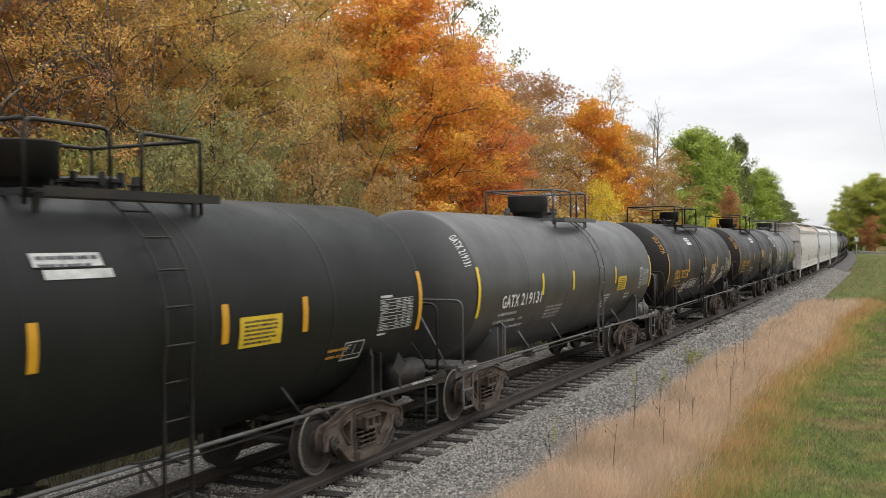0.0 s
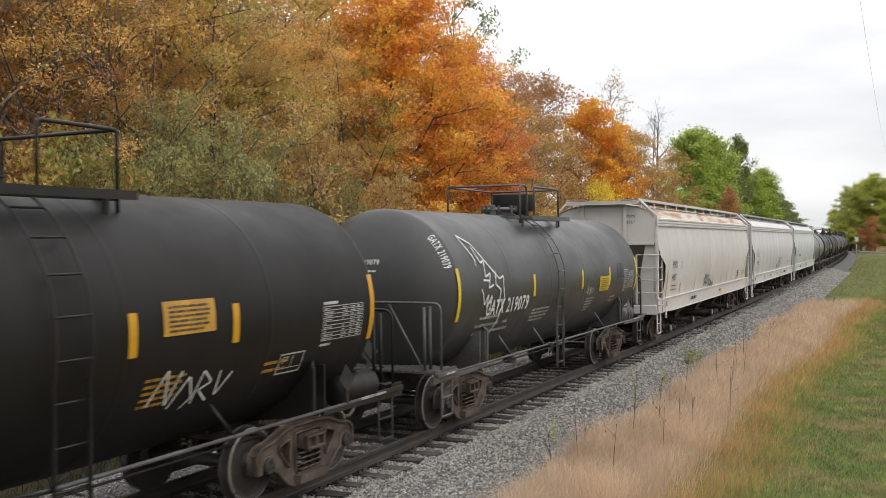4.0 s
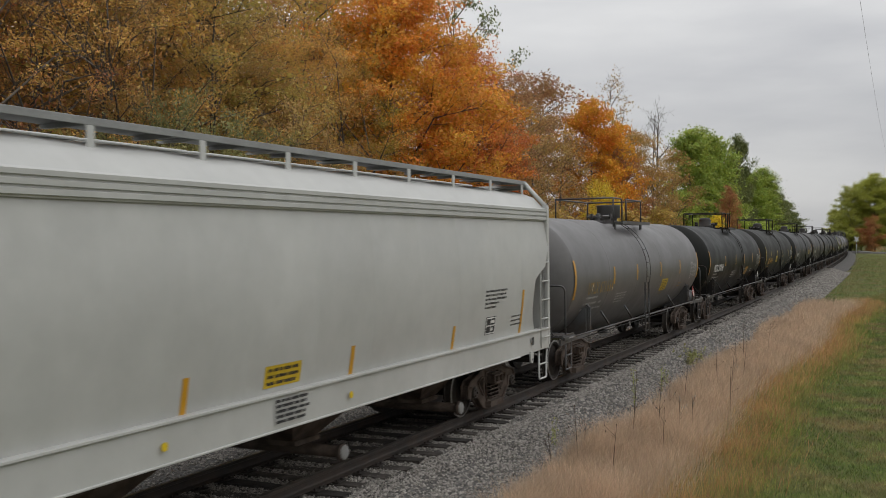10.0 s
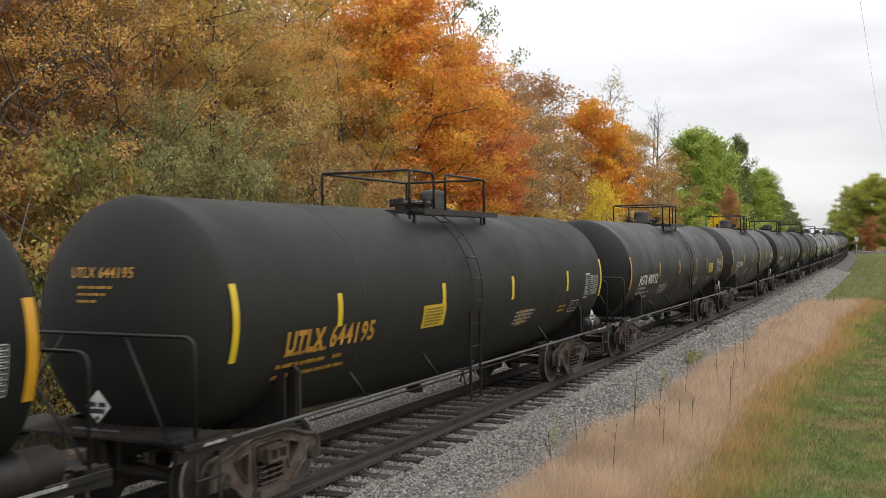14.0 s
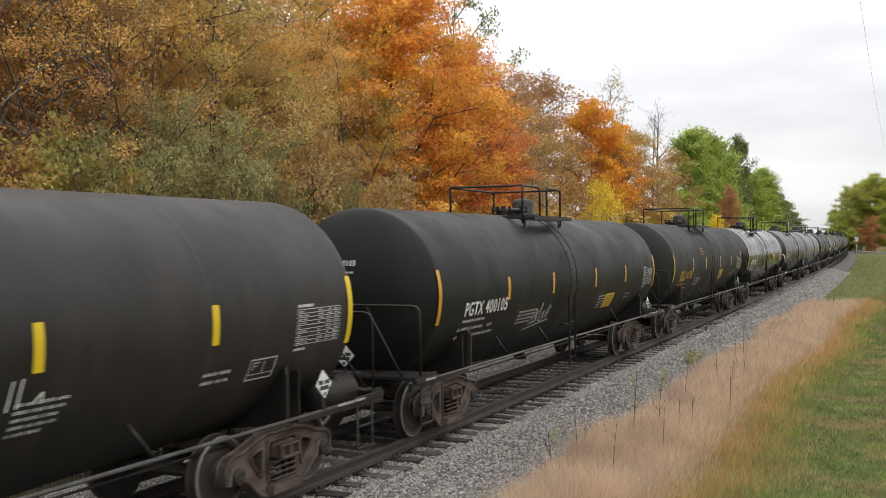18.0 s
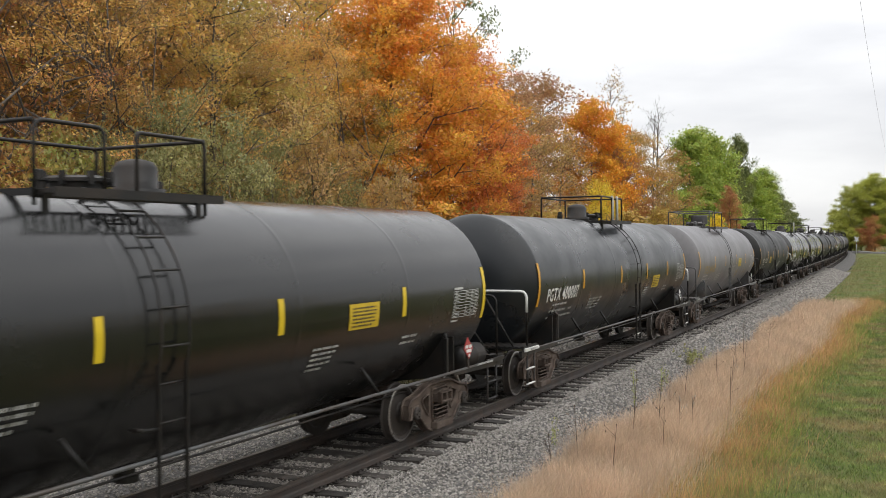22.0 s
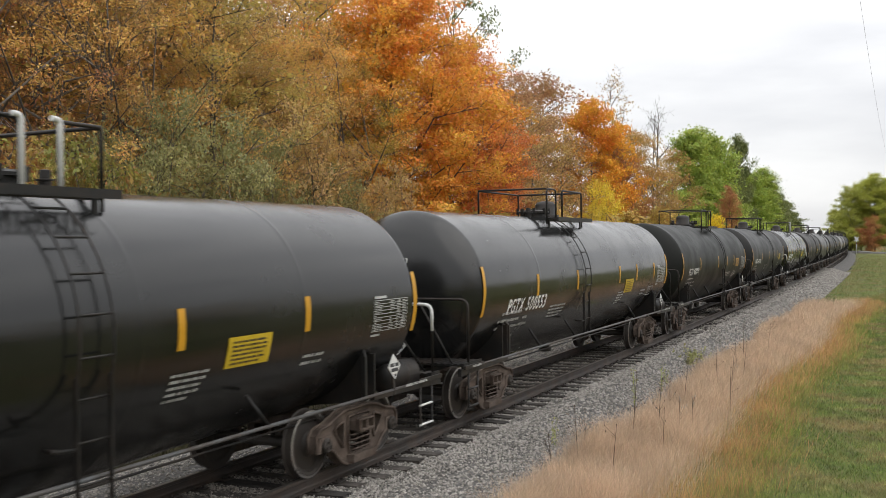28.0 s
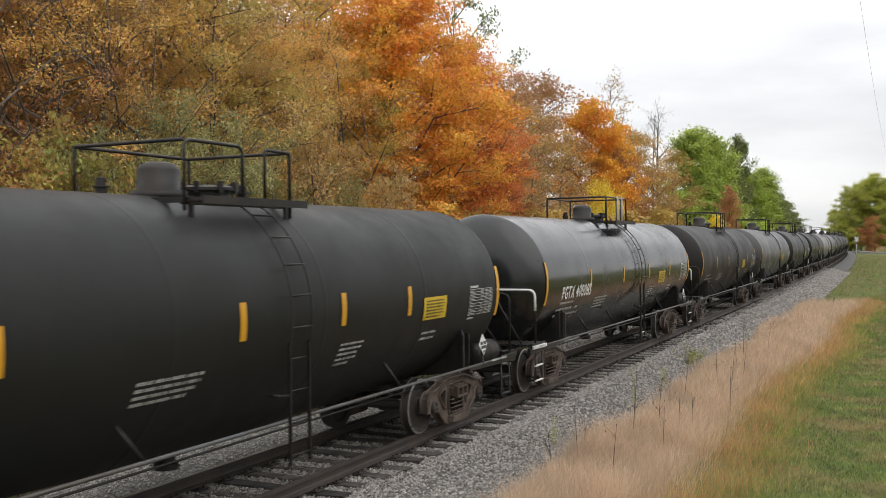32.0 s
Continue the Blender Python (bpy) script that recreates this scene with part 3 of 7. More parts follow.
# ---- trees ----
def leaf_quads(rng, pos, size, flat=0.35, fold=False):
    """Small pointed leaves: one triangle each, or two that fold along the rib for large leaves."""
    n = len(pos)
    d = rng.normal(0, 1, (n, 3))
    d[:, 2] -= 0.35
    d /= np.linalg.norm(d, axis=1)[:, None]
    up = rng.normal(0, flat, (n, 3)) + np.array([0, -0.5, 1.1])
    s = np.cross(d, up)
    s /= np.linalg.norm(s, axis=1)[:, None] + 1e-6
    nrm = np.cross(s, d)
    L = size * rng.uniform(0.65, 1.35, n)[:, None]
    if fold:
        v = np.stack([pos - d * L * 0.5, pos + s * L * 0.34 + nrm * L * 0.12, pos + d * L * 0.6 - nrm * L * 0.10, pos - s * L * 0.34 + nrm * L * 0.12], 1).reshape(-1, 3)
        return v, (np.array([(0, 1, 2), (0, 2, 3)])[None] + (np.arange(n) * 4)[:, None, None]).reshape(-1, 3)
    v = np.stack([pos - d * L * 0.45 + s * L * 0.3, pos - d * L * 0.35 - s * L * 0.42, pos + d * L * 0.65], 1).reshape(-1, 3)
    return v, np.arange(n * 3).reshape(-1, 3)


def tree_shape(key, seed, height, spread, base, limbs, boughs, twigs, per, leaf, spray=0.16, top=0.5, flat=0.6, stems=1, lumps=0.3, thin=0.0, low=0.0, fold=False, thick=1.0):
    """Builds trunk and crown once. Limbs leave the trunk, boughs the limbs, twigs the boughs, and leaves sit in sprays along the twigs.
    flat: how level the boughs spread; thin: share of twigs that are bare; low: height under which most twigs are left out."""
    rnd, rng = random.Random(seed), np.random.default_rng(seed)
    bm = bmesh.new()
    th = height * (0.9 if stems == 1 else 0.62)
    r0 = (0.011 * height + 0.03) * thick
    trunks = []
    for k in range(stems):
        a = 6.283 * k / stems + rnd.uniform(-0.5, 0.5)
        out = Vector((math.cos(a), math.sin(a), 0)) * spread * (0.06 if stems == 1 else 0.42)
        pts = [out * t ** 1.4 + Vector((0, 0, th * t)) + Vector((rnd.uniform(-1, 1), rnd.uniform(-1, 1), 0)) * 0.016 * height * t for t in (0, 0.22, 0.42, 0.62, 0.82, 1)]
        tube(bm, pts, [r0 * q / (1 if stems == 1 else 1.5) for q in (1.25, 0.9, 0.72, 0.5, 0.3, 0.06)], 7)
        trunks.append(pts)

    def at(pts, f):
        f = max(0.0, min(0.999, f)) * (len(pts) - 1)
        k = int(f)
        return pts[k].lerp(pts[k + 1], f - k)

    def bent(a, b, sag):
        m = a.lerp(b, 0.5) + Vector((rnd.gauss(0, 1), rnd.gauss(0, 1), rnd.gauss(0, 1) + sag)) * (b - a).length * 0.09
        return [a, m, b]

    pos = []
    for i in range(limbs):
        t = (i + rnd.random()) / limbs
        z = base + (1 - base) * t
        ring = math.sin(math.pi * (t * 0.9 + 0.07) ** (0.55 + top * 0.5)) * 0.92 + 0.08
        a = i * 2.39996 + rnd.uniform(-0.5, 0.5)
        lump = 1 + lumps * noise.noise(Vector((math.cos(a) * 1.6, math.sin(a) * 1.6, z * 4 + seed * 3.1)))
        rad = spread * ring * lump * rnd.uniform(0.62, 0.95)
        tip = Vector((math.cos(a) * rad, math.sin(a) * rad, z * height))
        pts = trunks[i % stems]
        start = at(pts, max(0.06, (tip.z - 0.75 * rad - 0.03 * height) / th))
        limb = bent(start, tip, 1.2)
        rr = max(r0 * 0.42 * (1 - 0.55 * t), 0.018)
        tube(bm, limb, [rr, rr * 0.62, rr * 0.2], 5, False)
        for j in range(boughs):
            f = 0.28 + 0.72 * (j + rnd.random()) / boughs
            p = at(limb, f)
            d = Vector((rnd.gauss(0, 1), rnd.gauss(0, 1), rnd.gauss(0.35, 0.7) * flat)) + (tip - start).normalized() * 0.7
            q = p + d.normalized() * spread * rnd.uniform(0.18, 0.40)
            if q.z < low and rnd.random() < 0.8:
                continue
            bough = bent(p, q, 0.4)
            tube(bm, bough, [rr * 0.30, rr * 0.2, rr * 0.07], 3, False)
            for _ in range(twigs):
                p2 = at(bough, rnd.uniform(0.25, 1.0))
                d = Vector((rnd.gauss(0, 1), rnd.gauss(0, 1), rnd.gauss(0.1, 0.75) * flat)) + (q - p).normalized() * 0.5
                e = p2 + d.normalized() * spread * rnd.uniform(0.08, 0.19)
                if thin or per == 0:
                    tube(bm, [p2, e], [max(rr * 0.09, 0.006), 0.003], 3, False)
                if rnd.random() < thin:
                    continue
                n = int(per * rnd.uniform(0.5, 1.5))
                if n:
                    u = rng.random((n, 1)) * 1.1
                    pos.append(np.array(p2) * (1 - u) + np.array(e) * u + rng.normal(0, 1, (n, 3)) * np.array([1, 1, 0.55]) * spray)
    trunk = bm_mesh("trunk", bm)
    crown = None
    if pos:
        v, f = leaf_quads(rng, np.concatenate(pos), leaf, 0.35, fold)
        crown = mesh_np("crown", v, f)
    MESHES[key] = (trunk, crown)


def tree(shape, x, y, height, ref, mat, name, label, turn=0, wide=1.0, group=""):
    trunk, crown = MESHES[shape]
    root = tagged(new(name), label, "tree" if name.endswith("tree") else "bush", group)
    k = height / ref
    root.matrix_basis = pose(x, y, ground_height(x, y) - 0.05, 0, 0, turn) @ Matrix.Diagonal((k * wide, k * wide, k, 1))
    put("trunk", trunk, BARK, root)
    if crown:
        put("crown", crown, mat, root)
    return root


# ---- freight cars: x along the train, y to the far side, z over the rail ----
TANK_R, TANK_Z = 1.40, 2.24
WHEEL_R, BASE = 0.44, 1.755


def on_tank(x, ang, off=0.0):
    """A point on the shell: ang in radians above the level of its axis, on the near side."""
    return Vector((x, -(TANK_R + off) * math.cos(ang), TANK_Z + (TANK_R + off) * math.sin(ang)))


def patch(bm, x0, x1, a0, a1, off=0.006, n=6):
    """A thin sheet that follows the shell."""
    rows = [[bm.verts.new(on_tank(x, a0 + (a1 - a0) * k / n, off)) for k in range(n + 1)] for x in (x0, x1)]
    for k in range(n):
        bm.faces.new((rows[0][k], rows[1][k], rows[1][k + 1], rows[0][k + 1]))
    return bm


def wrap(me, x, z, off=0.012, narrow=1.0):
    """Bends flat lettering round the shell; its foot stands at height z."""
    a0 = math.asin((z - TANK_Z) / TANK_R)
    for v in me.vertices:
        v.co = on_tank(x + v.co.x * narrow, a0 + v.co.y / TANK_R, off)
    return me


# dished head: distance from the seam and share of the radius
HEAD_X = (0.555, 0.545, 0.51, 0.455, 0.385, 0.30, 0.21, 0.13, 0.075, 0.035, 0.0)
HEAD_R = (0.012, 0.17, 0.35, 0.52, 0.67, 0.80, 0.895, 0.955, 0.983, 0.996, 1.0)


def head_x(y, z):
    """How far the head bulges at a point of its face."""
    return -float(np.interp(min(math.hypot(y, z - TANK_Z) / TANK_R, 1.0), HEAD_R, HEAD_X))


def shell(bm, L):
    prof = [(-x, TANK_R * r) for x, r in zip(HEAD_X, HEAD_R)]
    body = [(0.03, TANK_R), (0.10, TANK_R)]
    for q in (0.2, 0.4, 0.6, 0.8):
        x = L * q
        body += [(x - 0.06, TANK_R), (x - 0.03, TANK_R), (x - 0.012, TANK_R + 0.003), (x + 0.012, TANK_R + 0.003), (x + 0.03, TANK_R), (x + 0.06, TANK_R)]
    body += [(L - 0.10, TANK_R), (L - 0.03, TANK_R)]
    prof = prof + body + [(L - a, r) for a, r in reversed(prof)]
    turned(bm, prof, 48, "x")
    # the bottom slopes down to the outlet in the middle
    drop = 0.26 if L > 13 else 0.10
    for v in bm.verts:
        low = min(max((-v.co.z / TANK_R - 0.6) / 0.4, 0.0), 1.0)
        v.co.z += TANK_Z - drop * low ** 1.3 * max(0.0, 1 - abs(v.co.x - L / 2) / (L / 2))


def wheelset_mesh(bm):
    turned(bm, [(-1.02, 0.055), (-1.0, 0.075), (1.0, 0.075), (1.02, 0.055)], 12, "y")
    for sign in (-1, 1):
        prof = [(0.86, 0.10), (0.84, 0.13), (0.80, 0.17), (0.775, 0.33), (0.82, 0.365), (0.83, WHEEL_R - 0.035), (0.822, WHEEL_R - 0.004), (0.75, WHEEL_R), (0.722, WHEEL_R + 0.004), (0.712, WHEEL_R + 0.026), (0.695, WHEEL_R + 0.027), (0.69, 0.36), (0.72, 0.32), (0.74, 0.17), (0.70, 0.10)]
        turned(bm, [(sign * a, r) for a, r in prof], 22, "y")
        turned(bm, [(sign * 1.02, 0.10), (sign * 1.10, 0.098), (sign * 1.115, 0.085)], 14, "y")
        for k in range(3):
            a = 2 * math.pi * k / 3
            box(bm, math.cos(a) * 0.05 - 0.016, math.cos(a) * 0.05 + 0.016, sign * 1.12 - 0.012, sign * 1.12 + 0.012, math.sin(a) * 0.05 - 0.016, math.sin(a) * 0.05 + 0.016)


def rim_mesh(bm):
    for sign in (-1,):
        n = 26
        for r0, r1, y0, y1 in ((WHEEL_R - 0.03, WHEEL_R + 0.0035, 0.8335, 0.8265),):
            a = [bm.verts.new((math.cos(6.28319 * k / n) * r0, sign * y0, math.sin(6.28319 * k / n) * r0)) for k in range(n)]
            b = [bm.verts.new((math.cos(6.28319 * k / n) * r1, sign * y1, math.sin(6.28319 * k / n) * r1)) for k in range(n)]
            for k in range(n):
                bm.faces.new((a[k], a[(k + 1) % n], b[(k + 1) % n], b[k]))


def side_frame(bm):
    """Cast side frame: one web with two rounded triangular openings and a window for the springs, rimmed by flanges."""
    h = BASE / 2
    half = [(0.0, 0.81), (0.32, 0.81), (0.50, 0.775), (h - 0.12, 0.685), (h + 0.10, 0.655), (h + 0.19, 0.58), (h + 0.20, 0.36), (h + 0.115, 0.35), (h + 0.11, 0.53), (h - 0.11, 0.53), (h - 0.115, 0.36), (h - 0.21, 0.32), (0.45, 0.13), (0.33, 0.08), (0.0, 0.08)]
    outer = half + [(-x, z) for x, z in reversed(half[1:-1])]

    def rounded(pts, r):
        ring = [Vector((x, 0, z)) for x, z in pts]
        out = []
        for k, p in enumerate(ring):
            u, w = (ring[k - 1] - p).normalized(), (ring[(k + 1) % len(ring)] - p).normalized()
            out += [(p + u * r) * (1 - t) ** 2 + p * 2 * t * (1 - t) + (p + w * r) * t * t for t in (0, 0.5, 1)]
        return out

    loops = [[Vector((x, 0, z)) for x, z in outer]]
    for sx in (-1, 1):
        loops.append(rounded([(sx * 0.385, 0.68), (sx * 0.66, 0.60), (sx * 0.40, 0.30)], 0.07))
    loops.append(rounded([(-0.29, 0.72), (0.29, 0.72), (0.27, 0.205), (-0.27, 0.205)], 0.05))
    edges = []
    for ring in loops:
        vs = [bm.verts.new(p + Vector((0, -0.05, 0))) for p in ring]
        edges += [bm.edges.new((vs[k], vs[(k + 1) % len(vs)])) for k in range(len(vs))]
    faces = [g for g in bmesh.ops.triangle_fill(bm, edges=edges, use_beauty=True)["geom"] if isinstance(g, bmesh.types.BMFace)]
    ext = bmesh.ops.extrude_face_region(bm, geom=faces, use_keep_orig=True)
    for g in ext["geom"]:
        if isinstance(g, bmesh.types.BMVert):
            g.co.y += 0.10
    for i, ring in enumerate(loops):
        for y in (-0.062, 0.062):
            tube(bm, [p + Vector((0, y, 0)) for p in ring + ring[:2]], 0.026 if i == 0 else 0.02, 4, False)
    prism(bm, [(-0.30, 0.10), (0.30, 0.10), (0.30, 0.205), (-0.30, 0.205)], -0.16, 0.16)
    for sx in (-1, 1):
        box(bm, sx * h - 0.105, sx * h + 0.105, -0.09, 0.09, 0.46, 0.54, 0.012)
    bmesh.ops.recalc_face_normals(bm, faces=bm.faces[:])


def bolster_end(bm):
    """Boxed end of the bolster in the window of a side frame."""
    for z0, z1 in ((0.50, 0.53), (0.645, 0.675)):
        box(bm, -0.20, 0.20, -0.04, 0.04, z0, z1, 0.006)
    for x in (-0.185, 0.0, 0.185):
        box(bm, x - 0.018, x + 0.018, -0.036, 0.036, 0.525, 0.65, 0.004)


def spring(bm):
    pts = [(math.cos(k * 1.2566) * 0.06, math.sin(k * 1.2566) * 0.06, 0.22 + k * 0.0134) for k in range(21)]
    tube(bm, pts, 0.017, 3)


def truck_bolster(bm):
    prism(bm, [(-0.19, 0.52), (-0.19, 0.64), (-0.15, 0.70), (0.15, 0.70), (0.19, 0.64), (0.19, 0.52), (0.15, 0.49), (-0.15, 0.49)], -1.12, 1.12)
    turned(bm, [(0.68, 0.19), (0.84, 0.19), (0.845, 0.16)], 20, "z")


def brake_beam(bm):
    for sx in (-1, 1):
        tube(bm, [(sx * 0.30, -0.72, 0.38), (sx * 0.36, 0, 0.34), (sx * 0.30, 0.72, 0.38)], 0.035, 6)
        for sy in (-1, 1):
            prism(bm, [(sx * 0.33, 0.26), (sx * 0.40, 0.26), (sx * 0.415, 0.38), (sx * 0.40, 0.50), (sx * 0.33, 0.50)], sy * 0.755 - 0.05, sy * 0.755 + 0.05)


WHEELSETS = []


def add_truck(car, x):
    t = put("truck", kept("truck", truck_bolster), CAST, car, pose(x, 0, 0))
    put("brake_beam", kept("brake_beam", brake_beam), CAST, t)
    for sy in (-1, 1):
        put("side_frame", kept("side_frame", side_frame), CAST, t, pose(0, sy * 0.985, 0))
        put("bolster_end", kept("bolster_end", bolster_end), CAST, t, pose(0, sy * 1.15, 0))
        for sx in (-0.15, 0.0, 0.15):
            put("spring", kept("spring", spring), CAST, t, pose(sx, sy * (0.985 + 0.075), 0))
    for sx in (-1, 1):
        w = put("wheelset", kept("wheelset", wheelset_mesh), WHEEL_MAT, t, pose(sx * BASE / 2, 0, WHEEL_R))
        WHEELSETS.append((car, w, sx * BASE / 2))
        for flip in (1, -1):
            put("wheel_rim", kept("wheel_rim", rim_mesh), TREAD, t, pose(sx * BASE / 2, 0, WHEEL_R) @ Matrix.Diagonal((1, flip, 1, 1)), "worn pale wheel rim")
    return t


def coupler(bm):
    box(bm, 0.0, 0.55, -0.09, 0.09, 0.77, 0.93, 0.02)
    prism(bm, [(0.50, 0.72), (0.50, 0.98), (0.68, 1.0), (0.80, 0.96), (0.80, 0.74), (0.68, 0.70)], -0.16, 0.04)
    prism(bm, [(0.62, 0.74), (0.62, 0.96), (0.78, 0.96), (0.78, 0.74)], 0.04, 0.17)
    tube(bm, arc_pts([(0.45, 0.12, 0.72), (0.55, 0.20, 0.55), (0.80, 0.22, 0.42), (1.0, 0.16, 0.55)], 0.1), 0.028, 6)


def stub_sill(bm):
    box(bm, -0.2, 2.4, -0.19, 0.19, 0.74, 1.06, 0.02)
    box(bm, -0.2, -0.14, -0.34, 0.34, 0.66, 1.10, 0.02)
    box(bm, -0.30, -0.2, -0.22, 0.22, 0.72, 1.02, 0.02)


def saddle(bm):
    """Cradle plates that carry the tank over a truck."""
    for sy in (-1, 1):
        pts = [(sy * 0.2, 0.80), (sy * 1.22, 0.92), (sy * 1.30, 1.02)]
        arc = [(sy * TANK_R * 0.995 * math.cos(a), TANK_Z - TANK_R * 0.995 * math.sin(a)) for a in np.linspace(0.52, 1.3, 7)]
        prof = pts + [(sy * 1.30, arc[0][1])] + arc
        for x in (-0.13, 0.10):
            a = [bm.verts.new((x, y, z)) for y, z in prof]
            b = [bm.verts.new((x + 0.03, y, z)) for y, z in prof]
            n = len(a)
            for k in range(n):
                bm.faces.new((a[k], a[(k + 1) % n], b[(k + 1) % n], b[k]))
            bm.faces.new(a[::-1])
            bm.faces.new(b)
        box(bm, 0.13, 0.19, sy * 1.30 - 0.03, sy * 1.30 + 0.03, 0.96, 1.55, 0.008)
        tube(bm, [(0.16, sy * 1.30, 1.53), (0.10, sy * 1.25, 1.61)], 0.03, 4)
    bmesh.ops.recalc_face_normals(bm, faces=bm.faces[:])


def deck(bm, x1=0.45):
    """Crossover platform: one ribbed tread plate with deep edges."""
    top = [(-1.375, 1.09), (-1.335, 1.09)]
    for k in range(21):
        y = -1.28 + k * 0.122
        top += [(y, 1.066), (y + 0.04, 1.08), (y + 0.065, 1.08), (y + 0.105, 1.066)]
    top += [(1.335, 1.09), (1.375, 1.09)]
    prof = top + [(1.375, 1.0), (1.335, 1.0), (1.33, 1.04), (-1.33, 1.04), (-1.335, 1.0), (-1.375, 1.0)]
    a = [bm.verts.new((-0.30, y, z)) for y, z in prof]
    b = [bm.verts.new((x1, y, z)) for y, z in prof]
    n = len(a)
    for k in range(n):
        bm.faces.new((a[k], b[k], b[(k + 1) % n], a[(k + 1) % n]))
    bm.faces.new(a)
    bm.faces.new(b[::-1])
    bmesh.ops.recalc_face_normals(bm, faces=bm.faces[:])


def end_sill_arms(bm):
    for sy in (-1,):
        prism(bm, [(-0.16, 0.88), (-0.16, 1.0), (1.9, 1.0), (1.9, 0.93), (0.2, 0.90)], sy * 1.33 - 0.03, sy * 1.33 + 0.03)


def end_handrail(bm):
    tube(bm, arc_pts([(-0.05, -1.36, 1.02), (-0.05, -1.36, 2.12), (-0.05, -0.15, 2.12), (-0.05, 0.3, 2.12), (-0.05, 1.36, 2.12), (-0.05, 1.36, 1.02)], 0.14), 0.021, 6)


def end_brace(bm):
    for sy in (-1,):
        tube(bm, [(-0.05, sy * 0.45, 2.1), (-0.22, sy * 1.15, 1.06)], 0.016, 6)


def stirrup(bm):
    tube(bm, arc_pts([(-0.16, -1.35, 0.95), (-0.16, -1.35, 0.34), (0.22, -1.35, 0.34), (0.22, -1.35, 0.95)], 0.03, 2), 0.017, 6)


def step_tread(bm):
    tube(bm, [(-0.175, -1.35, 0), (0.235, -1.35, 0)], 0.02, 6)


def pipe(bm, L, sy):
    tube(bm, [(-0.10, sy * 1.34, 0.99), (L + 0.10, sy * 1.34, 0.99)], 0.024, 8)


def pipe_bracket(bm):
    tube(bm, [(0, -1.34, 0.99), (-0.20, -1.17, 1.36)], 0.024, 6)


def train_line(bm, L):
    tube(bm, [(0.5, 0.95, 0.78), (L - 0.5, 0.95, 0.78)], 0.022, 6)
    tube(bm, [(0.5, -0.80, 0.74), (L - 0.5, -0.80, 0.74)], 0.016, 6)


def reservoir(bm):
    turned(bm, [(-0.50, 0.06), (-0.47, 0.16), (-0.41, 0.21), (0.0, 0.212), (0.01, 0.23), (0.04, 0.23), (0.05, 0.212), (0.41, 0.21), (0.47, 0.16), (0.50, 0.06)], 20, "x")


def bottom_outlet(bm):
    turned(bm, [(0.42, 0.10), (0.43, 0.15), (0.50, 0.15), (0.52, 0.11), (0.72, 0.11), (0.86, 0.20)], 16, "z")
    box(bm, -0.28, 0.28, -0.05, 0.05, 0.56, 0.64, 0.01)


TOP = TANK_Z + TANK_R
SIDES = (Matrix.Identity(4), Matrix.Diagonal((1, -1, 1, 1)))


def platform(bm, w):
    for sy in (-1, 1):
        box(bm, -w, w, sy * 0.78 - 0.30, sy * 0.78 - 0.27, TOP - 0.13, TOP - 0.04)
        box(bm, -w, w, sy * 0.78 + 0.0, sy * 0.78 + 0.03, TOP - 0.13, TOP - 0.04)
        for k in range(int(w * 2 / 0.11)):
            x = -w + 0.05 + k * 0.11
            box(bm, x - 0.012, x + 0.012, sy * 0.78 - 0.28, sy * 0.78 + 0.02, TOP - 0.09, TOP - 0.055)
    for x in (-w, w):
        box(bm, x - 0.02, x + 0.02, -0.81, 0.81, TOP - 0.11, TOP - 0.045)
    for x in (-w * 0.9, w * 0.9):
        for sy in (-1, 1):
            box(bm, x - 0.035, x + 0.035, sy * 0.78 - 0.05, sy * 0.78 - 0.02, TOP - 0.34, TOP - 0.1)


def top_rails(w, gap):
    """Lines of the handrails round the top platform."""
    z = TOP + 0.58
    y = 0.81
    lines = [arc_pts([(-w, -y, TOP - 0.2), (-w, -y, z), (gap - 0.22, -y, z), (gap - 0.22, -y, TOP - 0.1)], 0.12),
             arc_pts([(gap + 0.22, -y, TOP - 0.1), (gap + 0.22, -y, z), (w, -y, z), (w, -y, TOP - 0.25)], 0.06),
             arc_pts([(-w, y, TOP - 0.2), (-w, y, z), (w, y, z), (w, y, TOP - 0.2)], 0.06),
             [(-w, -y, z), (-w, y, z)],
             [(w, -y, z), (w, y, z)]]
    return lines


def ladder_path(off, y_in=0.46):
    pts = []
    for a in np.linspace(math.acos(y_in / TANK_R), -0.32, 14):
        pts.append((-(TANK_R + off) * math.cos(a), TANK_Z + (TANK_R + off) * math.sin(a)))
    return pts


def dome_round(bm, wide):
    r = 0.25 * wide
    turned(bm, [(TOP - 0.05, r + 0.08), (TOP + 0.06, r + 0.08), (TOP + 0.065, r), (TOP + 0.30, r), (TOP + 0.37, r * 0.82), (TOP + 0.40, r * 0.4), (TOP + 0.405, 0.02)], 28, "z")


def dome_drum(bm, wide):
    r = 0.34 * wide
    turned(bm, [(TOP - 0.05, r * 0.75), (TOP + 0.10, r * 0.75), (TOP + 0.105, r), (TOP + 0.43, r), (TOP + 0.45, r + 0.015), (TOP + 0.47, r + 0.015), (TOP + 0.475, 0.02)], 32, "z")


def manway(bm):
    turned(bm, [(TOP - 0.05, 0.30), (TOP + 0.09, 0.30), (TOP + 0.095, 0.37), (TOP + 0.13, 0.37), (TOP + 0.16, 0.30), (TOP + 0.17, 0.05)], 28, "z")


def valve(bm):
    turned(bm, [(TOP - 0.05, 0.07), (TOP + 0.08, 0.07), (TOP + 0.085, 0.10), (TOP + 0.10, 0.10), (TOP + 0.105, 0.06), (TOP + 0.19, 0.055), (TOP + 0.20, 0.02)], 14, "z")


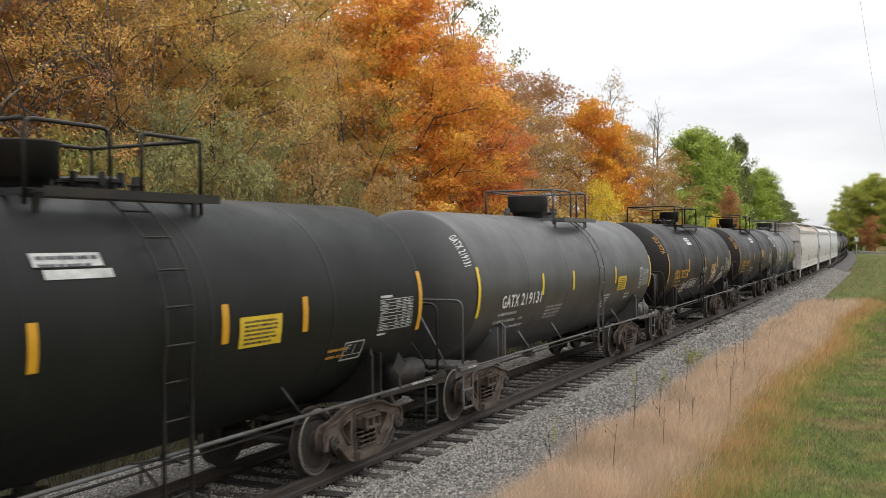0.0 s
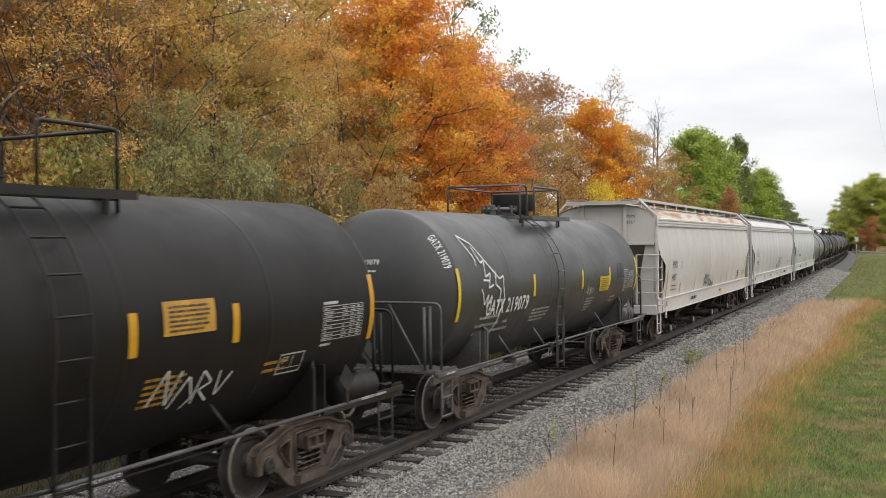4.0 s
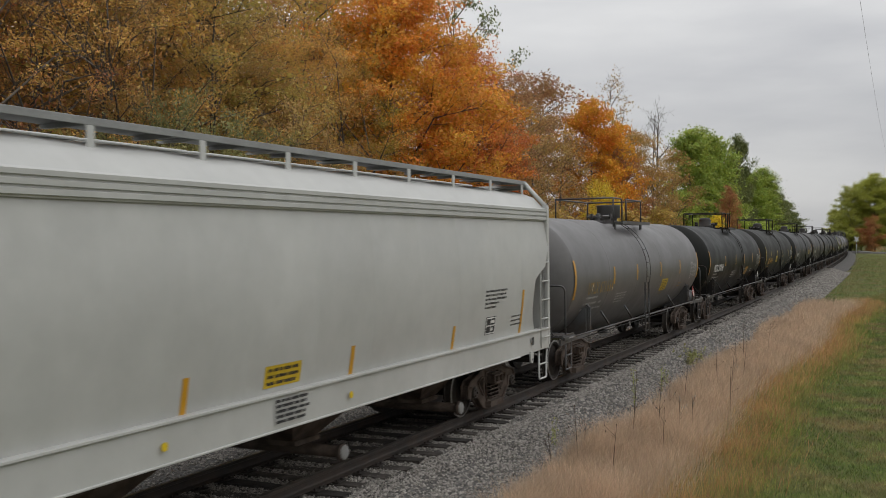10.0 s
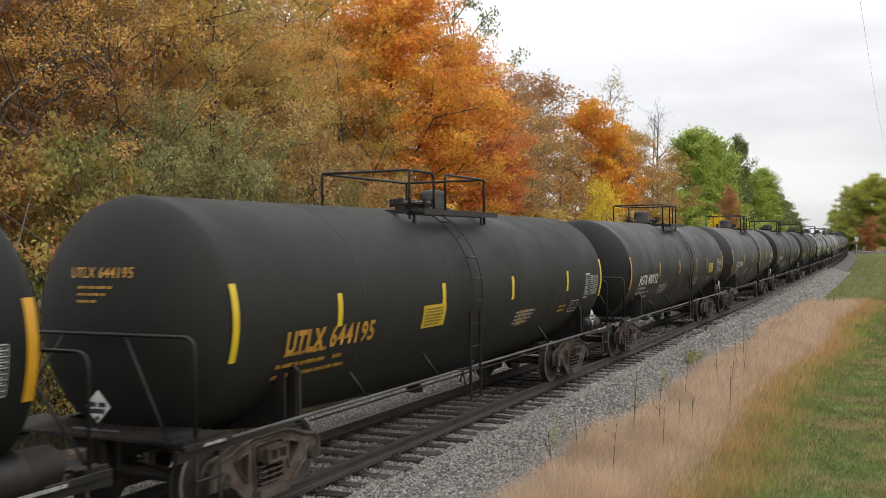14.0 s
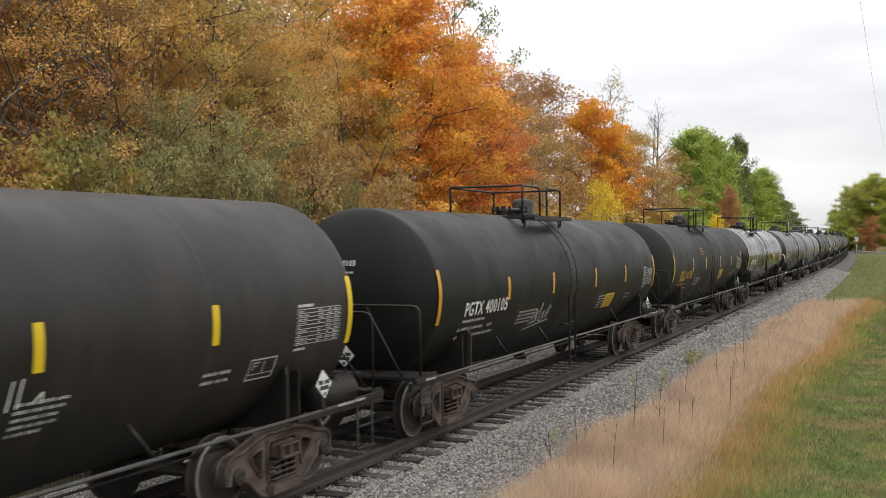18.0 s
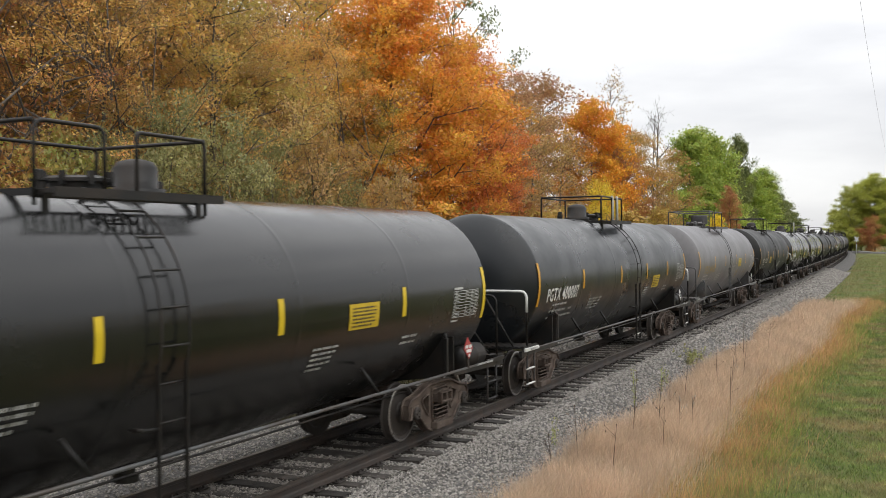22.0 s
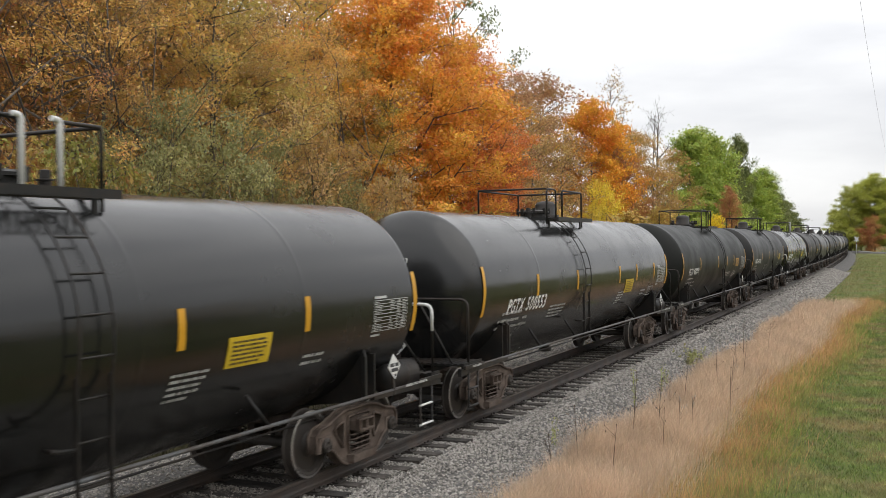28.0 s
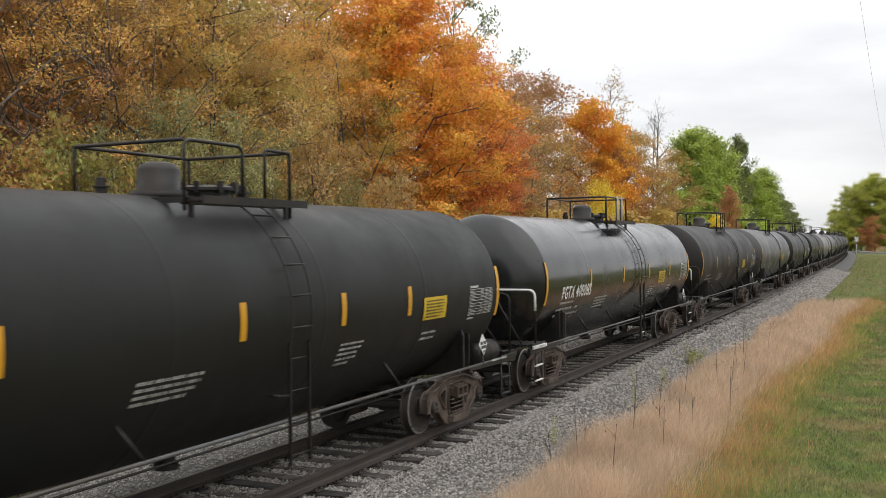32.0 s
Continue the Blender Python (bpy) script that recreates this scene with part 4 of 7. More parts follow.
def bars(bm, x, z, widths, h, gap, fn, jitter=None, wide=0.7):
    """Lines of small print as broken bars on a shell or a flat side."""
    rnd = jitter or random.Random(1)
    for i, w in enumerate(widths):
        zz, xx = z - i * (h + gap), x
        while xx < x + w - 0.3 * h:
            for _ in range(rnd.randint(2, 8)):
                l = min(h * rnd.uniform(0.4, 0.7), x + w - xx)
                if l > 0.2 * h:
                    fn(bm, xx, xx + l, zz, zz + h * rnd.uniform(0.85, 1.0))
                xx += l + h * 0.2
            xx += h * rnd.choice((0.45, 0.6, wide))
    return bm


def tank_bar(bm, x0, x1, z0, z1, off=0.006):
    a0, a1 = (math.asin(max(-1, min(1, (z - TANK_Z) / TANK_R))) for z in (z0, z1))
    patch(bm, x0, x1, a0, a1, off, 2 if z1 - z0 < 0.3 else 6)


def head_bar(bm, x0, x1, z0, z1):
    q = []
    for x, z in ((x0, z0), (x1, z0), (x1, z1), (x0, z1)):
        y = 0.40 - x
        q.append(bm.verts.new((head_x(y, z) - 0.015, y, z)))
    bm.faces.new(q)


def outlined(bm, x0, x1, z0, z1, cols, rows, fn, t=0.014):
    """A ruled table: frame, rules and broken print in its cells."""
    for k in range(rows + 1):
        z = z0 + (z1 - z0) * k / rows
        fn(bm, x0, x1, z - t / 2, z + t / 2)
    for k in range(cols + 1):
        x = x0 + (x1 - x0) * k / cols
        fn(bm, x - t / 2, x + t / 2, z0, z1)
    rnd = random.Random(rows)
    for i in range(cols):
        for j in range(rows):
            if rnd.random() < 0.85:
                a = x0 + (x1 - x0) * (i + 0.12) / cols
                b = x0 + (x1 - x0) * (i + rnd.uniform(0.55, 0.9)) / cols
                z = z0 + (z1 - z0) * (j + 0.3) / rows
                fn(bm, a, b, z, z + (z1 - z0) / rows * 0.4)


def data_table(bm, x0, x1, z0, z1, fn):
    """Test record: a heading, ruled rows with one wide and three narrow columns, and a few lines of print below."""
    rnd, rows = random.Random(17), 9
    cols = [x0 + (x1 - x0) * q for q in (0.0, 0.46, 0.66, 0.84, 1.0)]
    for k in range(rows + 1):
        z = z0 + (z1 - z0) * k / rows
        fn(bm, x0, x1, z - 0.005, z + 0.005)
    for x in (cols[0], cols[-1]):
        fn(bm, x - 0.004, x + 0.004, z0, z1)
    dz = (z1 - z0) / rows
    for j in range(rows):
        for i in range(4):
            w = cols[i + 1] - cols[i]
            z = z0 + dz * (j + 0.26)
            x = cols[i] + w * 0.08
            end = cols[i] + w * (rnd.uniform(0.4, 0.8) if i == 0 else 0.7)
            while x < end and rnd.random() < 0.85:
                l = rnd.uniform(0.025, 0.07)
                fn(bm, x, min(x + l, end), z, z + dz * 0.36)
                x += l + 0.016
    fn(bm, x0 + 0.01, x0 + 0.34, z1 + 0.025, z1 + 0.06)
    fn(bm, x0, x0 + 0.24, z0 - 0.07, z0 - 0.04)


def diamond(bm):
    """Hazard placard on its holder, in the plane y = 0."""
    box(bm, -0.125, 0.125, 0.0, 0.01, -0.125, 0.125, m=pose(0, 0, 0, 0, 45, 0))
    return bm


def diamond_mark(bm):
    for z0, z1, x0, x1 in ((0.0, 0.05, -0.12, -0.02), (0.0, 0.05, 0.02, 0.12), (-0.07, -0.02, -0.10, 0.10), (-0.14, -0.10, -0.025, 0.025)):
        box(bm, x0, x1, -0.006, -0.002, z0, z1)


def scrawl(bm, strokes, x, z, k, off=0.016):
    """Spray-paint strokes on the shell."""
    for st in strokes:
        pts = arc_pts([Vector((p[0], p[1], 0)) for p in st], 0.04, 3) if len(st) > 2 else [Vector((p[0], p[1], 0)) for p in st]
        for a, b in zip(pts, pts[1:]):
            d = (b - a)
            if d.length < 1e-4:
                continue
            n = Vector((-d.y, d.x, 0)).normalized() * 0.017
            q = []
            for p in (a - n, b - n, b + n, a + n):
                xx, zz = x + p.x * k, z + p.y * k
                q.append(bm.verts.new(on_tank(xx, math.asin((zz - TANK_Z) / TANK_R), off)))
            bm.faces.new(q)
    bmesh.ops.recalc_face_normals(bm, faces=bm.faces[:])


TAGS = {
    "eye": [[(0, 0), (0.3, 0.3), (0.75, 0.46), (1.2, 0.44), (0.95, 0.16), (0.5, 0.05), (0, 0)], [(0.12, 0.06), (0.4, 0.28), (0.8, 0.40), (1.05, 0.38), (0.85, 0.18), (0.5, 0.10), (0.12, 0.06)], [(0.62, 0.34), (0.55, 0.22), (0.66, 0.14), (0.78, 0.22), (0.74, 0.34), (0.62, 0.34)], [(0.64, 0.28), (0.70, 0.20)],
            [(0.55, 0.48), (0.62, 0.70), (0.74, 0.54), (0.86, 0.74), (0.95, 0.56), (1.12, 0.72), (1.18, 0.52), (1.36, 0.62)], [(1.22, 0.42), (1.42, 0.36), (1.26, 0.28), (1.40, 0.18), (1.16, 0.14)]],
    "sun_eye": [[(0.45, 0.18), (0.42, 0.55), (0.55, 0.66), (0.75, 0.60), (0.82, 0.34), (0.70, 0.14), (0.45, 0.18)], [(0.50, 0.26), (0.48, 0.52), (0.60, 0.58), (0.72, 0.50), (0.75, 0.34), (0.62, 0.22), (0.50, 0.26)], [(0.58, 0.32), (0.60, 0.46), (0.68, 0.40), (0.58, 0.32)],
                [(0.40, 0.62), (0.30, 0.74), (0.46, 0.72), (0.48, 0.92), (0.58, 0.76), (0.70, 1.02), (0.78, 0.72), (0.92, 0.58), (0.94, 0.30), (0.84, 0.10)], [(0.40, 0.50), (0.08, 0.56), (0.32, 0.42), (0.0, 0.34), (0.30, 0.30), (0.02, 0.14), (0.34, 0.20), (0.20, 0.0), (0.42, 0.10), (0.36, -0.10), (0.56, 0.06)]],
    "dreams": [[(0.20, 0.42), (0.16, 0.0)], [(0.17, 0.16), (0.02, 0.12), (0.0, 0.0), (0.14, 0.02)], [(0.30, 0.0), (0.32, 0.27), (0.46, 0.24), (0.44, 0.14), (0.32, 0.12), (0.50, -0.02)], [(0.74, 0.27), (0.58, 0.26), (0.57, 0.0), (0.74, 0.02)], [(0.58, 0.14), (0.70, 0.15)], [(0.80, 0.0), (0.92, 0.30), (1.0, 0.0)], [(0.84, 0.10), (0.99, 0.11)],
               [(1.08, 0.0), (1.14, 0.30), (1.22, 0.10), (1.32, 0.32), (1.33, 0.02)], [(1.62, 0.36), (1.45, 0.26), (1.58, 0.14), (1.56, 0.04), (1.38, 0.0)]],
    "scratch": [[(0.0, 0.0), (0.12, 0.36), (0.24, 0.30), (0.12, 0.20), (0.26, 0.12), (0.02, 0.02)], [(0.05, 0.0), (0.16, 0.34)], [(0.32, 0.08), (0.36, 0.30), (0.46, 0.28), (0.44, 0.08), (0.32, 0.08)], [(0.34, 0.06), (0.48, 0.32)], [(0.54, 0.06), (0.58, 0.34), (0.68, 0.28), (0.58, 0.20), (0.72, 0.06)], [(0.74, 0.06), (0.84, 0.36), (0.92, 0.08)], [(0.76, 0.16), (0.92, 0.18)], [(0.90, 0.36), (1.12, 0.40)], [(1.0, 0.38), (0.98, 0.10)], [(-0.04, -0.06), (0.9, 0.02)]],
    "rows": [[(0.05, 0.30), (0.10, 0.56), (0.24, 0.46), (0.18, 0.34), (0.05, 0.30)], [(0.30, 0.36), (0.32, 0.50)], [(0.40, 0.38), (0.42, 0.52), (0.50, 0.52)], [(0.58, 0.64), (0.58, 0.42)], [(0.52, 0.56), (0.66, 0.57)], [(0.70, 0.58), (0.76, 0.46), (0.86, 0.62), (0.70, 0.34)], [(0.02, -0.02), (0.06, 0.22), (0.18, 0.20), (0.08, 0.10), (0.20, 0.0)], [(0.26, 0.02), (0.32, 0.22), (0.40, 0.04)], [(0.46, 0.24), (0.50, 0.06), (0.58, 0.20), (0.64, 0.08), (0.70, 0.28)],
             [(0.60, -0.24), (0.74, -0.08), (0.62, -0.10), (0.78, -0.22), (0.58, -0.26)], [(0.84, -0.24), (0.86, -0.06)], [(0.84, -0.15), (0.98, -0.12)], [(0.98, -0.22), (1.0, -0.04)], [(1.20, -0.02), (1.06, -0.06), (1.08, -0.20), (1.24, -0.16)], [(1.28, -0.18), (1.34, 0.02), (1.44, -0.14), (1.52, 0.06)]],
    "crest": [[(0.0, 1.5), (0.35, 1.35), (0.75, 0.95), (1.15, 0.70), (1.35, 0.75)], [(0.0, 1.5), (0.20, 1.10), (0.38, 0.40), (0.45, 0.25)], [(0.30, 1.30), (0.42, 1.0), (0.58, 1.05), (0.50, 0.75), (0.75, 0.82), (0.62, 0.55), (0.85, 0.60)], [(0.45, 0.25), (0.62, 0.45), (0.55, 0.20), (0.78, 0.42), (0.74, 0.15)], [(1.35, 0.75), (1.38, 0.35), (1.28, -0.05), (1.18, -0.35)], [(1.0, 0.85), (0.95, 0.60), (1.20, 0.50), (1.15, 0.20)], [(0.40, 0.70), (0.68, 0.68)]],
    "script": [[(0.30, 0.42), (0.12, 0.40), (0.16, 0.26), (0.34, 0.44), (0.28, 0.10), (0.0, 0.0), (0.10, 0.10), (0.42, 0.26)], [(0.42, 0.26), (0.62, 0.70), (0.58, 0.24), (0.74, 0.26)], [(0.92, 0.50), (0.76, 0.42), (0.80, 0.26), (0.98, 0.38), (0.92, 0.50)], [(0.98, 0.40), (1.14, 0.52), (1.12, 0.10)], [(1.16, 0.50), (1.30, 0.46), (1.26, 0.30), (1.14, 0.28)], [(1.46, 0.62), (1.62, 0.70), (1.52, 0.52), (1.66, 0.56)], [(1.50, 0.40), (1.78, 0.82)]],
    "marks": [[(0.0, 0.0), (0.04, 0.42)], [(0.16, 0.02), (0.20, 0.44)], [(0.42, 0.05), (0.58, 0.22), (0.58, 0.04)]],
    "curl": [[(0.0, 0.10), (0.18, 0.40), (0.30, 0.30), (0.10, 0.0), (0.42, 0.22)], [(0.46, 0.12), (0.60, 0.30), (0.56, 0.08), (0.46, 0.12)], [(0.68, 0.14), (0.86, 0.26), (0.72, 0.04), (0.92, 0.10), (1.35, 0.42)]],
    "hopper": [[(0.0, 0.06), (0.28, 0.48), (0.33, 0.10)], [(0.08, 0.22), (0.38, 0.20)], [(0.02, 0.30), (0.12, 0.46), (0.30, 0.50), (0.45, 0.42), (0.40, 0.28), (0.52, 0.46)], [(0.55, 0.28), (0.62, 0.50), (0.72, 0.38), (0.86, 0.50)], [(0.45, 0.14), (0.80, 0.30), (0.92, 0.34)],
               [(0.88, 0.10), (1.0, 0.34), (1.10, 0.28), (0.96, 0.20), (1.10, 0.12), (0.86, 0.02)], [(1.16, 0.02), (1.30, 0.26), (1.20, 0.20), (1.38, 0.24), (1.30, 0.06)], [(1.42, 0.22), (1.50, 0.04), (1.60, 0.22), (1.66, 0.10), (1.85, 0.16)], [(1.22, -0.06), (1.48, 0.0), (1.84, 0.10)]],
    "loops": [[(0, 0), (0.3, 0.5), (0.5, 0.1), (0.2, 0.0), (0.5, 0.45)], [(0.6, 0.0), (0.75, 0.7), (0.85, 0.05)], [(1.0, 0.3), (0.9, 0.05), (1.15, 0.05), (1.1, 0.4), (0.95, 0.3)], [(1.3, 0.05), (1.5, 0.6), (1.45, 0.1), (1.7, 0.5)], [(-0.2, -0.15), (1.9, 0.05)]],
    "zigs": [[(0, 0.1), (0.25, 0.6), (0.4, 0.05), (0.55, 0.55)], [(0.5, 0.0), (0.75, 0.45), (0.95, 0.1), (0.8, -0.05)], [(1.0, 0.0), (1.05, 0.5), (1.3, 0.3), (1.05, 0.2), (1.35, 0.0)], [(1.45, 0.45), (1.5, 0.05), (1.75, 0.4)]],
}


def tank_car(spec):
    """One tank car; the origin lies at the first head seam, on the rail's level."""
    L, paint = spec["len"], PAINT[spec["paint"]]
    fit = spec.get("metal", "steel")
    metal = STEEL if fit == "steel" else GREY_STEEL
    tip = WHITE_STEEL if spec.get("white") else metal
    key = round(L, 1)
    car = tagged(new("tank_car"), spec["label"], "tank car", "tank cars of the freight train")
    put("tank", kept(("tank", key), lambda bm: shell(bm, L), True), paint, car)
    # reflective stripes
    xs = (0.0, *spec.get("stripes", [L * q for q in (0.215, 0.42, 0.615, 0.80)]), L)
    for i, x in enumerate(xs):
        ends = i in (0, len(xs) - 1)
        x = min(max(x, 0.0), L)
        if ends:
            me = kept(("reflective_stripe", "end"), lambda bm: patch(bm, -0.055, 0.055, math.asin(-0.46 / TANK_R), math.asin(0.40 / TANK_R), 0.006, 12))
        else:
            me = kept(("reflective_stripe", "side"), lambda bm: patch(bm, -0.055, 0.055, math.asin(-0.23 / TANK_R), math.asin(0.19 / TANK_R), 0.006, 6))
        put("reflective_stripe", me, FRESH_YELLOW if spec.get("fresh") else YELLOW, car, pose(x, 0, 0))
    # lettering
    ink = {"white": WHITE_MARK, "orange": FADED_OCHRE if fit == "grey" else ORANGE_MARK}[spec.get("ink", "white")]
    if spec.get("mark"):
        a, b = spec["mark"]
        x = spec.get("mark_x", 0.98)
        mh, mw = spec.get("mark_size", (0.27, 1.0))
        for word, k, width in ((a, 0.0, 0.84 * mw), (b, 0.96 * mw, 0.185 * mw * len(b))):
            me = text_mesh(word, mh, spec.get("slant", 0.0), 1.0, 1.14, (0.06 if word == a else 0.035) if ink is ORANGE_MARK else 0.026)
            fitted = width / max(v.co.x for v in me.vertices)
            put("reporting_mark", wrap(me, x + k, spec.get("mark_z", 1.85), 0.012, fitted), ink, car)
        if spec.get("shoulder"):
            me = text_mesh(a + " " + b, 0.10, 0, 0.72, 1.1)
            for v in me.vertices:
                sx_ = -0.19 + v.co.y
                r = float(np.interp(-sx_, HEAD_X[::-1], HEAD_R[::-1]))
                a_ = 0.78 - v.co.x / TANK_R
                v.co = Vector((sx_, -(TANK_R * r + 0.014) * math.cos(a_), TANK_Z + (TANK_R * r + 0.014) * math.sin(a_)))
            put("shoulder_mark", me, ink, car)
        me = text_mesh(a + " " + b, 0.115 if ink is ORANGE_MARK else 0.085, 0, 0.9, 1.1)
        for v in me.vertices:
            y, z = 0.48 - v.co.x, 2.72 + v.co.y
            v.co = Vector((head_x(y, z) - 0.02, y, z))
        put("end_mark", me, ink, car)
        put("end_print", kept("end_print", lambda bm: bars(bm, 0.06, 2.60, (0.5, 0.42, 0.3), 0.032, 0.045, head_bar, random.Random(9))), ink, car)
    put("small_print", kept(("small_print", 1), lambda bm: [bars(bm, 1.0, 1.735, (0.9,), 0.05, 0.07, tank_bar, random.Random(4)), bars(bm, 0.9, 1.60, (1.65, 1.6), 0.055, 0.075, tank_bar, random.Random(4), 3.5)]), ink if ink is ORANGE_MARK else DULL_MARK, car)
    spec.get("faded") or put("small_print", kept(("small_print", 2), lambda bm: bars(bm, 0, 1.72, (0.98, 0.96, 0.92, 0.8), 0.038, 0.032, tank_bar, random.Random(2))), DULL_MARK, car, pose(spec.get("print_x", 3.6), 0, 0))
    spec.get("faded") or put("small_print", kept(("small_print", 3), lambda bm: bars(bm, 0, 1.74, (0.6, 0.55, 0.5, 0.5, 0.4), 0.034, 0.032, tank_bar, random.Random(3))), ink if spec.get("ink") else DULL_MARK, car, pose(spec.get("notes_x", L * 0.63), 0, 0))
    put("small_print", kept(("small_print", 4), lambda bm: bars(bm, 0, 1.68, (0.5, 0.45), 0.04, 0.05, tank_bar, random.Random(6))), ink if spec.get("ink") else DULL_MARK, car, pose(L * 0.80, 0, 0))
    sx, sz = spec.get("sign", (L * 0.70, -0.10))
    sign = None if spec.get("no_sign") else put("yellow_sign", kept(("yellow_sign", sz), lambda bm: tank_bar(bm, 0, 0.78, 1.93 + sz, 2.27 + sz, 0.008)), ORANGE_MARK if spec.get("tan_sign") else SIGN_YELLOW, car, pose(sx, 0, 0), "yellow sign with lines of small print")
    sign and put("sign_print", kept(("sign_print", sz), lambda bm: bars(bm, 0.08, 2.20 + sz, (0.6, 0.62, 0.6, 0.55, 0.6, 0.5), 0.024, 0.023, lambda b, p, q, r, s: tank_bar(b, p, q, r, s, 0.013), random.Random(8))), DARK_MARK, sign)
    put("test_table", kept("test_table", lambda bm: data_table(bm, -1.20, -0.25, 1.86, 2.28, tank_bar)), DULL_MARK, car, pose(L, 0, 0))
    if spec.get("boxed"):
        put("outlined_box", kept("stencil_outline", lambda bm: [tank_bar(bm, *q) for q in ((-2.0, -1.5, 1.53, 1.55), (-2.0, -1.5, 1.76, 1.78), (-2.0, -1.98, 1.55, 1.76), (-1.52, -1.5, 1.55, 1.76), (-1.98, -1.52, 1.595, 1.605), (-1.74, -1.725, 1.605, 1.74), (-1.93, -1.91, 1.65, 1.74), (-1.91, -1.82, 1.725, 1.74), (-1.91, -1.84, 1.69, 1.70))]), DULL_MARK, car, pose(L, 0, 0), "white outlined stencil box")
    if spec.get("high_print"):
        put("small_print", kept("high_print", lambda bm: bars(bm, 0, 2.74, (0.5, 0.5, 0.5), 0.045, 0.05, tank_bar, random.Random(12))), ink, car, pose(spec["high_print"], 0, 0))
    # top platform
    pc, w = spec.get("plat", (7.35, 1.0))
    lx, px = spec.get("ladder", 7.6), spec.get("dome_x", 6.85)
    gap = round(lx - pc, 2)
    put("platform", kept(("platform", w), lambda bm: platform(bm, w)), metal, car, pose(pc, 0, 0))
    for i, line in enumerate(top_rails(w, gap)):
        put("handrail", kept(("handrail", w, gap, i), lambda bm: tube(bm, line, 0.022, 6)), metal, car, pose(pc, 0, 0))
    if spec.get("white"):
        for x in (gap - 0.22, gap + 0.22):
            put("grab_post", kept("grab_post", lambda bm: tube(bm, arc_pts([(0, -0.835, TOP - 0.1), (0, -0.835, TOP + 0.60), (-0.10, -0.835, TOP + 0.60)], 0.06), 0.028, 8)), WHITE_STEEL, car, pose(pc + x, 0, 0), "white-painted grab post")
    kind = spec.get("dome", "round")
    put("dome_housing", kept(("dome_housing", kind, spec.get("wide_dome", 1.0)), lambda bm: (dome_round if kind == "round" else dome_drum)(bm, spec.get("wide_dome", 1.0)), True), metal if fit == "steel" else paint, car, pose(px, 0, 0))
    side = 1 if pc > px else -1
    cover = put("manway_cover", kept("manway_cover", manway), metal, car, pose(px + side * 0.85, 0, 0))
    for k in range(8 if not spec.get("far") else 0):
        put("bolt", kept("bolt", lambda bm: box(bm, 0.33, 0.39, -0.03, 0.03, TOP + 0.06, TOP + 0.20)), metal, cover, pose(0, 0, 0, 0, 0, 45 * k + 22))
    for dx, dy in ((-0.65, 0.25), (1.45, -0.1)):
        put("safety_valve", kept("safety_valve", valve), metal, car, pose(px + side * dx, dy, 0))
    # ladder on the near and on the far side
    for sy in (-1, 1):
        flip = Matrix.Diagonal((1, -sy, 1, 1))
        first = None
        for dx in (-0.2, 0.2):
            def build(bm, d=dx):
                pts = [(d, y, z) for y, z in ladder_path(0.09)]
                tube(bm, pts, 0.012, 6)
            rail = put("ladder_rail", kept(("ladder_rail", dx), build), metal, car, pose(lx, 0, 0) @ flip)
            foot = spec.get("ladder_foot", 0.48)
            put("hanger_bar", kept(("hanger_bar", foot), lambda bm: box(bm, -0.011, 0.011, -1.455, -1.41, foot, 1.92, 0.003)), metal, car, pose(lx + dx, 0, 0) @ flip)
            first = first or rail
        path = [Vector((0, y, z)) for y, z in ladder_path(0.09)] + [Vector((0, -1.43, foot + 0.04))]
        if spec.get("ink") != "orange" and fit == "steel":
            put("step_bracket", kept("step_bracket", lambda bm: [tube(bm, [(-0.2, -1.43, 1.30), (-0.46, -1.40, 1.32)], 0.018, 6), tube(bm, [(-0.44, -1.47, 1.33), (-0.44, -1.30, 1.33)], 0.02, 6)]), metal, car, pose(lx, 0, 0) @ flip)
        else:
            put("ladder_truss", kept("ladder_truss", lambda bm: [tube(bm, [(x0, -1.43, z0), (x1, -1.34, z1)], 0.014, 6) for x0, z0, x1, z1 in ((-0.2, 1.0, -0.55, 1.02), (-0.2, 1.02, 0.2, 0.86), (-0.52, 1.02, -0.2, 0.72), (-0.5, 1.02, -0.42, 0.80), (-0.05, 1.12, -0.2, 0.98))]), metal, car, pose(lx, 0, 0) @ flip)
        dist, acc = [0.0], 0.0
        for p, q in zip(path, path[1:]):
            acc += (q - p).length
            dist.append(acc)
        k, s = 0, 0.12
        while s <= acc:
            while dist[k + 1] < s:
                k += 1
            p = path[k].lerp(path[k + 1], (s - dist[k]) / (dist[k + 1] - dist[k]))
            put("rung", kept("rung", lambda bm: tube(bm, [(-0.2, 0, 0), (0.2, 0, 0)], 0.013, 6)), tip if s > acc - 0.1 else metal, first, pose(0, p.y, p.z))
            s += 0.375
    # side pipes with brackets, running gear
    for sy in (-1, 1):
        put("side_pipe", kept(("side_pipe", key, sy), lambda bm: pipe(bm, L, sy)), GREY_STEEL, car)
    for q in (0.21, 0.37, 0.745):
        for flip in SIDES:
            put("pipe_bracket", kept("pipe_bracket", pipe_bracket), metal, car, pose(L * q, 0, 0) @ flip)
    put("brake_pipe", kept(("brake_pipe", key), lambda bm: train_line(bm, L)), STEEL, car)
    put("bottom_outlet", kept("bottom_outlet", bottom_outlet), metal, car, pose(L * 0.5, 0, 0))
    for x, turn in ((0.0, 0), (L, 180)):
        m = pose(x, 0, 0, 0, 0, turn)
        put("stub_sill", kept("stub_sill", stub_sill), STEEL, car, m @ pose(-0.45, 0, 0))
        put("coupler", kept("coupler", coupler), CAST, car, m @ pose(-0.75, 0, 0, 0, 0, 180))
